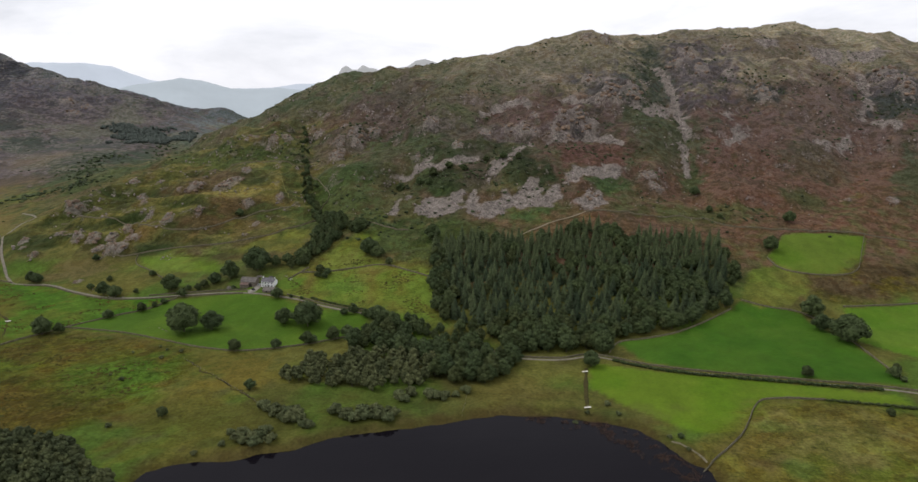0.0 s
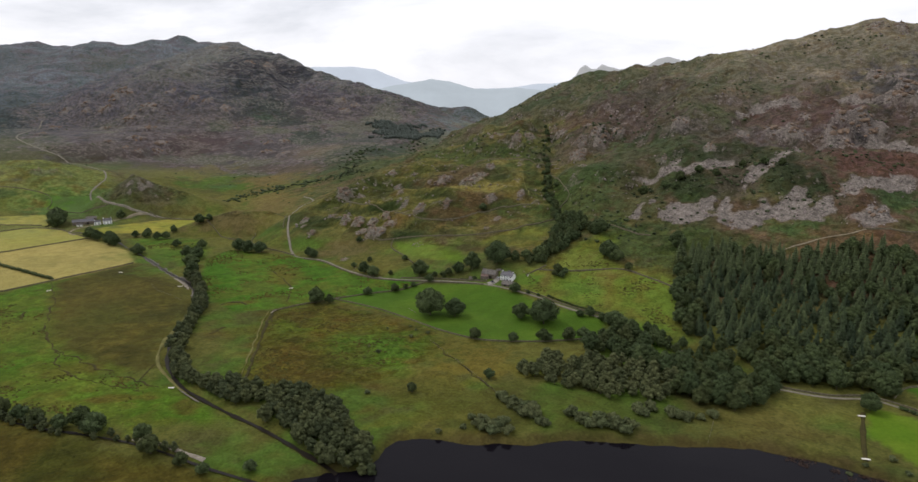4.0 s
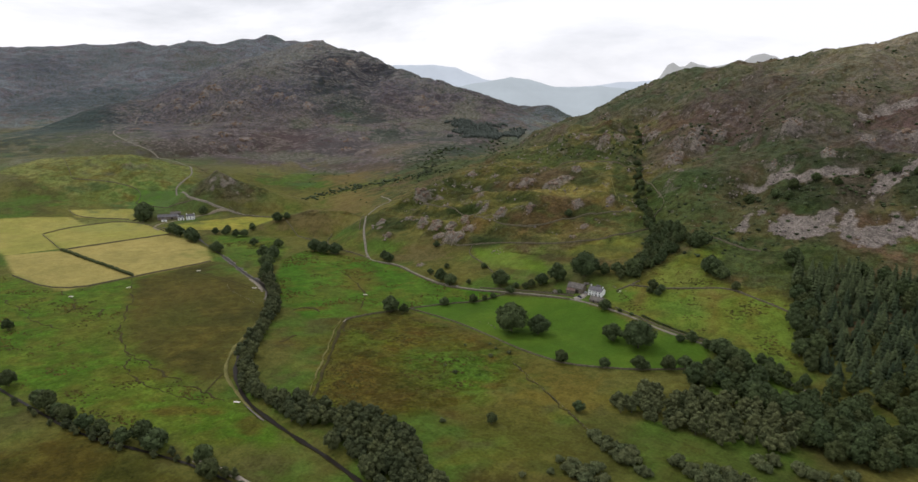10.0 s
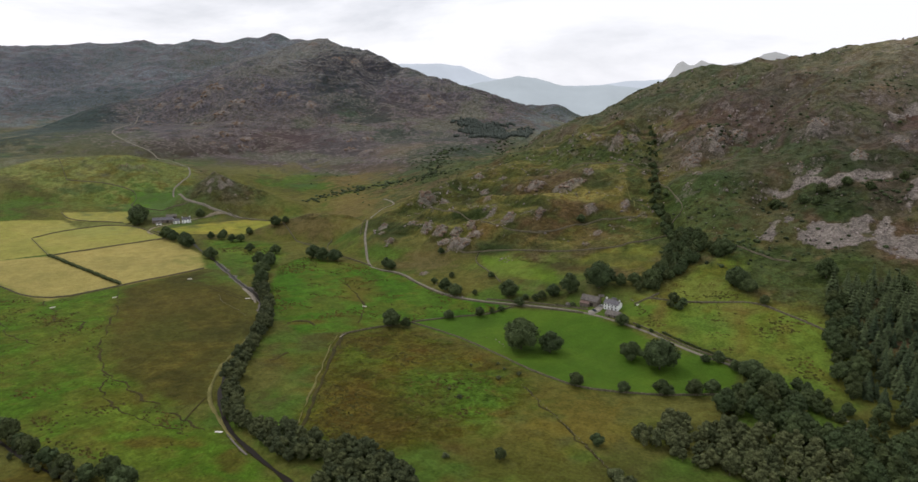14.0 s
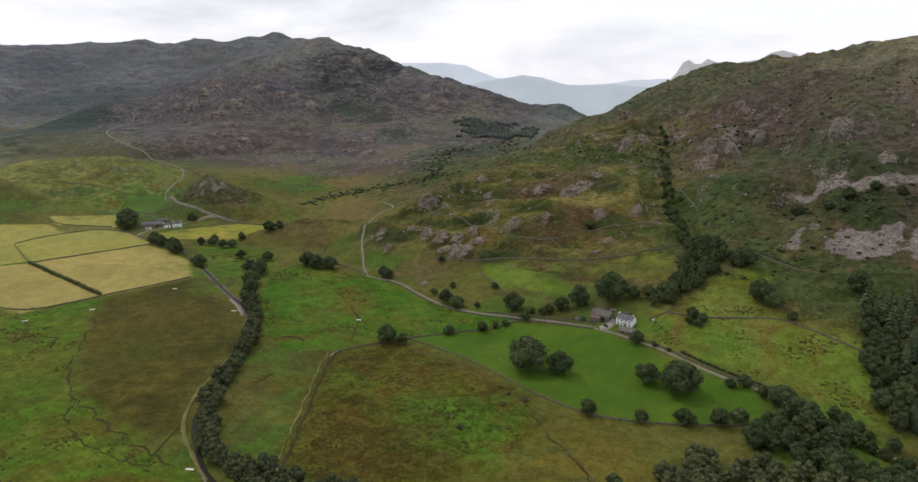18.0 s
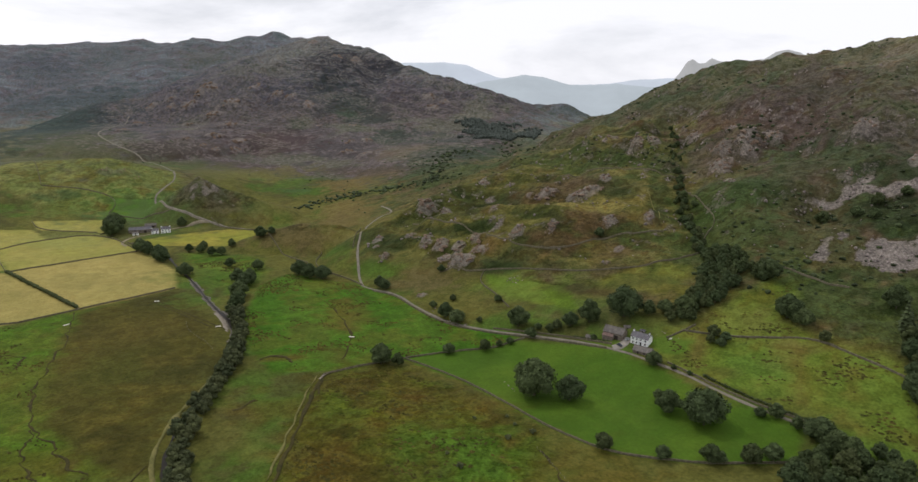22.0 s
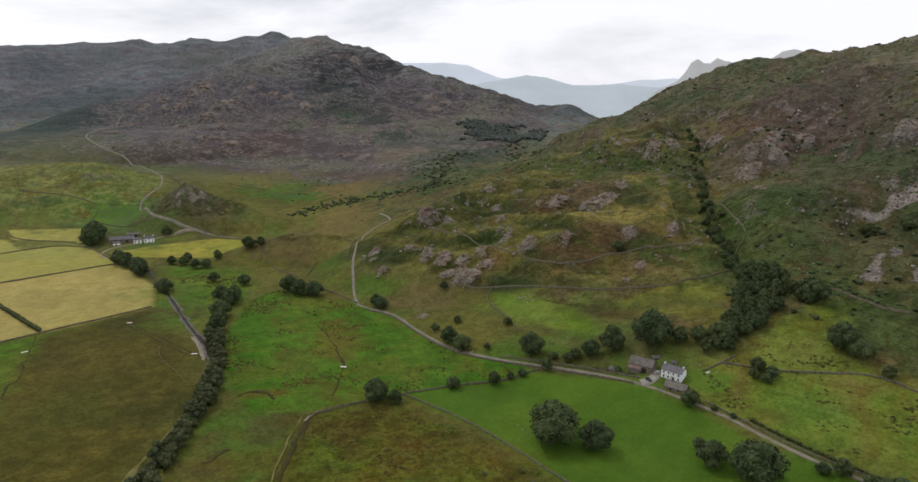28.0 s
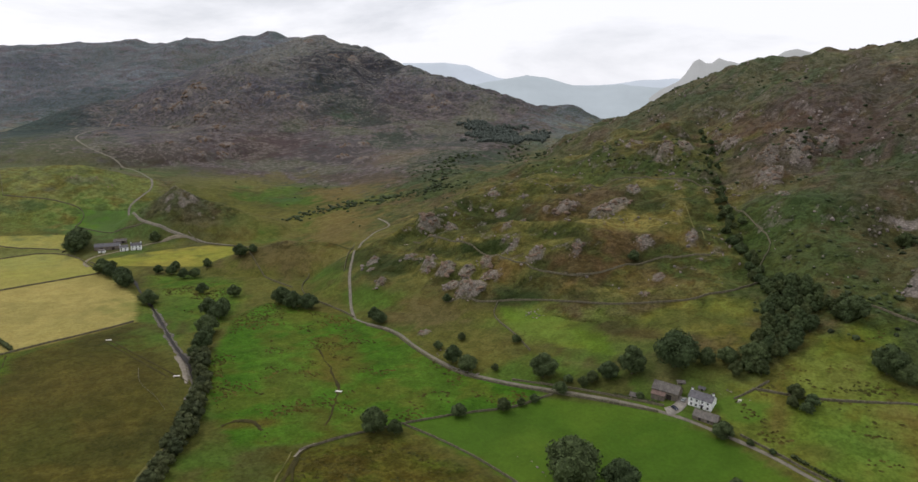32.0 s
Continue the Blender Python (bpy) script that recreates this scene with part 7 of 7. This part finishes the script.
def roof_slope(L, D, eaves, ridge, side, over=0.35, thick=0.16, courses=9):
    """One slope, its top stepped in overlapping slate courses."""
    run, rise = D / 2, ridge - eaves
    out = 1 + over / math.hypot(run, rise)
    edge = [(0.0, 0.02), (0.0, thick - 0.05)]
    for k in range(1, courses + 1):
        edge += [(out * k / courses - 0.001, thick), (out * k / courses, thick - 0.05 if k < courses else 0.02)]
    edge.append((out * 0.5, 0.02))
    bm = bmesh.new()
    l = L / 2 + over
    ends = [[bm.verts.new((x, side * run * a, ridge - rise * a + up)) for a, up in edge] for x in (-l, l)]
    for i in range(len(edge)):
        j = (i + 1) % len(edge)
        bm.faces.new((ends[0][i], ends[0][j], ends[1][j], ends[1][i]))
    bm.faces.new(ends[0][::-1])
    bm.faces.new(ends[1])
    bmesh.ops.recalc_face_normals(bm, faces=bm.faces[:])
    return bm


def opening(ob, kind, x, z, w, h, D, side=-1, frame_mat=None):
    """A window or door in the long wall: a frame with its pane or leaf set back in it."""
    y = side * D / 2
    bm = bmesh.new()
    t = 0.09
    for a in ((x - w / 2 - t, z - h / 2 - t, x - w / 2, z + h / 2 + t), (x + w / 2, z - h / 2 - t, x + w / 2 + t, z + h / 2 + t),
              (x - w / 2, z + h / 2, x + w / 2, z + h / 2 + t), (x - w / 2, z - h / 2 - t, x + w / 2, z - h / 2), (x - 0.025, z - h / 2, x + 0.025, z + h / 2)):
        box(bm, a[0], min(y - 0.05, y + 0.06), a[1], a[2], max(y - 0.05, y + 0.06), a[3])
    frame_ob = part(kind, bm, frame_mat or M_PAINT, ob)
    part("pane" if kind == "window" else "door_leaf", boxed(x - w / 2, y - 0.02, z - h / 2, x + w / 2, y + 0.025, z + h / 2), M_PANE if kind == "window" else M_DOOR, frame_ob)
    if kind == "window":
        part("window_sill", boxed(x - w / 2 - 0.12, y - 0.1, z - h / 2 - 0.2, x + w / 2 + 0.12, y + 0.1, z - h / 2 - 0.1), M_SLATE, frame_ob)


def building(name, x, y, turn, L, D, eaves, ridge, wall_mat, roof_mat, label, z=None, windows=(), doors=(), chimneys=(), category="house", group=""):
    base = float(min(ground(x, y), ground(x - 3, y - 3))) if z is None else z
    ob = thing(name, pose(x, y, base, 0, 0, turn), label, category, group)
    part("wall", prism(L, D, eaves, ridge), wall_mat, ob)
    for side in (-1, 1):
        part("roof", roof_slope(L, D, eaves, ridge, side), roof_mat, ob)
    part("ridge_tiles", boxed(-L / 2 - 0.36, -0.16, ridge + 0.05, L / 2 + 0.36, 0.16, ridge + 0.24, bevel=0.05), M_SLATE_OLD, ob)
    for wx, wz, w, h in windows:
        opening(ob, "window", wx, wz, w, h, D)
    for dx_, w, h in doors:
        opening(ob, "door", dx_, h / 2, w, h, D)
    for cx, high, mat in chimneys:
        stack = part("chimney", boxed(cx - 0.5, -0.42, ridge - 1.0, cx + 0.5, 0.42, ridge + high, bevel=0.04), mat, ob)
        part("chimney_cap", boxed(cx - 0.6, -0.52, ridge + high, cx + 0.6, 0.52, ridge + high + 0.16), M_SLATE, stack)
        for o in (-0.22, 0.22):
            bm = bmesh.new()
            bmesh.ops.create_cone(bm, cap_ends=True, segments=10, radius1=0.15, radius2=0.12, depth=0.5, matrix=Matrix.Translation((cx + o, 0, ridge + high + 0.38)))
            part("chimney_pot", bm, M_RUST, stack)
    return ob


farmhouse = building("farmhouse", -173.2, 564.6, -14, 12.6, 7.2, 5.2, 7.9, M_WHITEWASH, M_SLATE, "whitewashed two-storey farmhouse with a grey slate roof",
                     windows=[(-4.6, 3.9, 0.78, 0.95), (-1.7, 3.9, 0.78, 0.95), (1.3, 3.9, 0.78, 0.95), (4.4, 3.9, 0.78, 0.95), (-4.6, 1.35, 0.85, 1.05), (-1.9, 1.35, 0.85, 1.05), (4.4, 1.35, 0.85, 1.05)],
                     doors=[(1.2, 1.0, 2.05)], chimneys=[(-5.7, 1.2, M_WHITEWASH), (5.7, 1.1, M_WHITEWASH)])
part("porch_roof", boxed(0.2, -4.7, 2.2, 2.2, -3.6, 2.36, bevel=0.03), M_SLATE, farmhouse)
part("rainwater_pipe", boxed(-0.3, -3.7, 0.0, -0.2, -3.6, 5.1), M_PAINT, farmhouse)
part("gutter", boxed(-6.5, -3.98, 4.98, 6.5, -3.86, 5.1), M_PAINT, farmhouse)
barn = building("barn", -192.5, 569.0, -10, 14.6, 8.2, 4.6, 8.0, M_RUBBLE, M_SLATE_OLD, "long rubble-stone barn with an old slate roof", category="barn",
                doors=[(2.5, 2.6, 3.0), (-4.0, 1.2, 2.0)], windows=[(-1.2, 3.2, 0.7, 0.7)])
part("lean_to_wall", boxed(-6.8, -6.4, -1.0, 0.6, -4.1, 2.3), M_RUBBLE, barn)
_bm = bmesh.new()
_v = [_bm.verts.new(p) for p in ((-7.1, -4.0, 3.9), (0.9, -4.0, 3.9), (0.9, -6.8, 2.35), (-7.1, -6.8, 2.35), (-7.1, -4.0, 4.05), (0.9, -4.0, 4.05), (0.9, -6.8, 2.5), (-7.1, -6.8, 2.5))]
for _f in ((3, 2, 1, 0), (4, 5, 6, 7), (0, 1, 5, 4), (1, 2, 6, 5), (2, 3, 7, 6), (3, 0, 4, 7)):
    _bm.faces.new([_v[i] for i in _f])
part("lean_to_roof", _bm, M_RUST, barn, "faded reddish sheet roof")
building("outbuilding", -169.3, 553.6, -14, 12.5, 6.2, 2.3, 4.9, M_RUBBLE, M_SLATE_OLD, "low stone outbuilding with a dark slate roof", category="outbuilding", doors=[(-2.5, 1.1, 1.9)], windows=[(2.0, 1.3, 0.8, 0.8)])
building("stone_shed", -209.0, 563.5, -6, 5.2, 4.0, 2.0, 3.3, M_RUBBLE, M_SLATE_OLD, "small old stone shed by the lane", category="shed", doors=[(0.5, 0.9, 1.7)])
building("garden_shed", -175.0, 577.0, -14, 3.4, 2.6, 1.9, 2.6, M_TIMBER, M_SLATE, "small timber garden shed behind the house", category="shed", doors=[(0.4, 0.8, 1.7)])
building("ruined_hut", -187.0, 580.5, 20, 4.2, 3.4, 1.7, 2.6, M_RUBBLE, M_SLATE_OLD, "small grey stone hut behind the barn", category="shed", doors=[(0.2, 0.8, 1.5)])
# the farm under the rocky knoll
building("farmhouse", -817.0, 684.0, 52, 11.5, 7.0, 5.2, 8.0, M_WHITEWASH, M_SLATE, "distant whitewashed farmhouse under a rocky knoll",
         windows=[(-3.8, 3.9, 0.95, 1.2), (0.0, 3.9, 0.95, 1.2), (3.8, 3.9, 0.95, 1.2), (-3.8, 1.35, 0.85, 1.05), (3.8, 1.35, 0.85, 1.05)], doors=[(0.2, 1.0, 2.05)],
         chimneys=[(-5.1, 1.2, M_WHITEWASH), (5.1, 1.2, M_WHITEWASH)])
building("cottage", -824.5, 673.5, 52, 8.5, 6.4, 4.4, 6.8, M_WHITEWASH, M_SLATE, "low whitewashed cottage joined to the far farm", windows=[(-2.6, 3.1, 0.9, 1.0), (1.8, 3.1, 0.9, 1.0), (-2.6, 1.2, 0.9, 1.1)],
         doors=[(1.6, 1.0, 2.0)], chimneys=[(-3.6, 1.0, M_WHITEWASH)])
building("barn", -846.0, 668.0, 48, 27.0, 9.0, 4.2, 7.4, M_RUBBLE, M_SLATE, "long grey-roofed stone barn at the far farm", category="barn", doors=[(-6.0, 2.8, 3.0), (6.0, 2.8, 3.0)], windows=[(0.0, 2.6, 0.8, 0.8)])
building("cart_shed", -858.0, 692.0, 50, 14.0, 7.0, 3.0, 5.0, M_RUBBLE, M_SLATE_OLD, "dark open cart shed behind the far farm", category="shed", doors=[(-3.0, 2.6, 2.4), (3.0, 2.6, 2.4)])
building("stone_shed", -838.0, 655.0, 50, 7.0, 5.0, 2.4, 4.2, M_WHITEWASH, M_SLATE_OLD, "small pale outhouse at the far farm", category="shed", doors=[(0.0, 1.0, 1.9)])


# ---- cars and small things of the yard ----
def car(x, y, turn, paint, label):
    ob = thing("car", pose(x, y, float(ground(x, y)) + 0.32, 0, 0, turn), label, "car", "parked cars")
    side = [(-2.1, 0.45), (-2.08, 0.85), (-1.75, 1.0), (-1.35, 1.42), (0.45, 1.45), (1.05, 1.0), (1.95, 0.86), (2.12, 0.55), (2.1, 0.3), (-2.05, 0.28)]
    bm = bmesh.new()
    rows = []
    for wy, pinch in ((-0.86, 0.0), (-0.8, 0.03), (0.8, 0.03), (0.86, 0.0)):
        rows.append([bm.verts.new((px, wy * (0.84 if pz > 1.2 else 1.0), pz + pinch)) for px, pz in side])
    for a, b in zip(rows, rows[1:]):
        for i in range(len(side)):
            bm.faces.new((a[i], a[(i + 1) % len(side)], b[(i + 1) % len(side)], b[i]))
    bm.faces.new(rows[0])
    bm.faces.new(rows[-1][::-1])
    bmesh.ops.recalc_face_normals(bm, faces=bm.faces[:])
    body = part("body", bm, paint, ob)
    for s in (-1, 1):
        part("side_window", boxed(-1.25, s * 0.765 - 0.03, 1.04, 0.5, s * 0.765 + 0.03, 1.36), M_PANE, body)
        part("headlight", boxed(1.98, s * 0.6 - 0.16, 0.6, 2.12, s * 0.6 + 0.16, 0.76), M_LAMP, body)
        for wx in (-1.3, 1.32):
            bm = bmesh.new()
            bmesh.ops.create_cone(bm, cap_ends=True, segments=16, radius1=0.32, radius2=0.32, depth=0.2, matrix=pose(wx, s * 0.8, 0.3, 90))
            wheel = part("wheel", bm, M_TYRE, ob)
            bm = bmesh.new()
            bmesh.ops.create_cone(bm, cap_ends=True, segments=12, radius1=0.19, radius2=0.17, depth=0.04, matrix=pose(wx, s * 0.91, 0.3, 90))
            part("rim", bm, M_RIM, wheel)
    for x0, x1, z0, z1, nm in ((0.52, 1.02, 1.4, 1.02, "windscreen"), (-1.4, -1.74, 1.38, 1.02, "rear_window")):
        bm = bmesh.new()
        v = [bm.verts.new(p) for p in ((x0, -0.62, z0 + 0.05), (x0, 0.62, z0 + 0.05), (x1, 0.7, z1 + 0.06), (x1, -0.7, z1 + 0.06), (x0, -0.62, z0), (x0, 0.62, z0), (x1, 0.7, z1), (x1, -0.7, z1))]
        for f in ((0, 1, 2, 3), (7, 6, 5, 4), (0, 4, 5, 1), (1, 5, 6, 2), (2, 6, 7, 3), (3, 7, 4, 0)):
            bm.faces.new([v[i] for i in f])
        bmesh.ops.recalc_face_normals(bm, faces=bm.faces[:])
        part(nm, bm, M_PANE, body)
    return ob


car(-186.2, 557.4, -35, M_CAR_DARK, "dark blue car parked on the gravel yard")
car(-182.6, 565.0, 70, M_CAR_SILVER, "silver car parked between barn and house")
garden_table = thing("garden_table", pose(-155, 571, float(ground(-155, 571)), 0, 0, 20), "white wooden garden table on the lawn", "table")
part("tabletop", boxed(-0.9, -0.5, 0.7, 0.9, 0.5, 0.76, bevel=0.01), M_PALE_TIMBER, garden_table)
for _x in (-0.75, 0.75):
    for _y in (-0.38, 0.38):
        part("leg", boxed(_x - 0.05, _y - 0.05, -0.1, _x + 0.05, _y + 0.05, 0.7), M_PALE_TIMBER, garden_table)
for _s in (-1, 1):
    _bench = thing("garden_bench", pose(-155 + 0.4 * _s, 571 + 1.1 * _s, float(ground(-155, 571 + 1.1 * _s)), 0, 0, 20), "white wooden bench beside the garden table", "bench")
    part("seat", boxed(-0.8, -0.2, 0.4, 0.8, 0.2, 0.46), M_PALE_TIMBER, _bench)
    for _x in (-0.65, 0.65):
        part("leg", boxed(_x - 0.05, -0.18, -0.1, _x + 0.05, 0.18, 0.4), M_PALE_TIMBER, _bench)
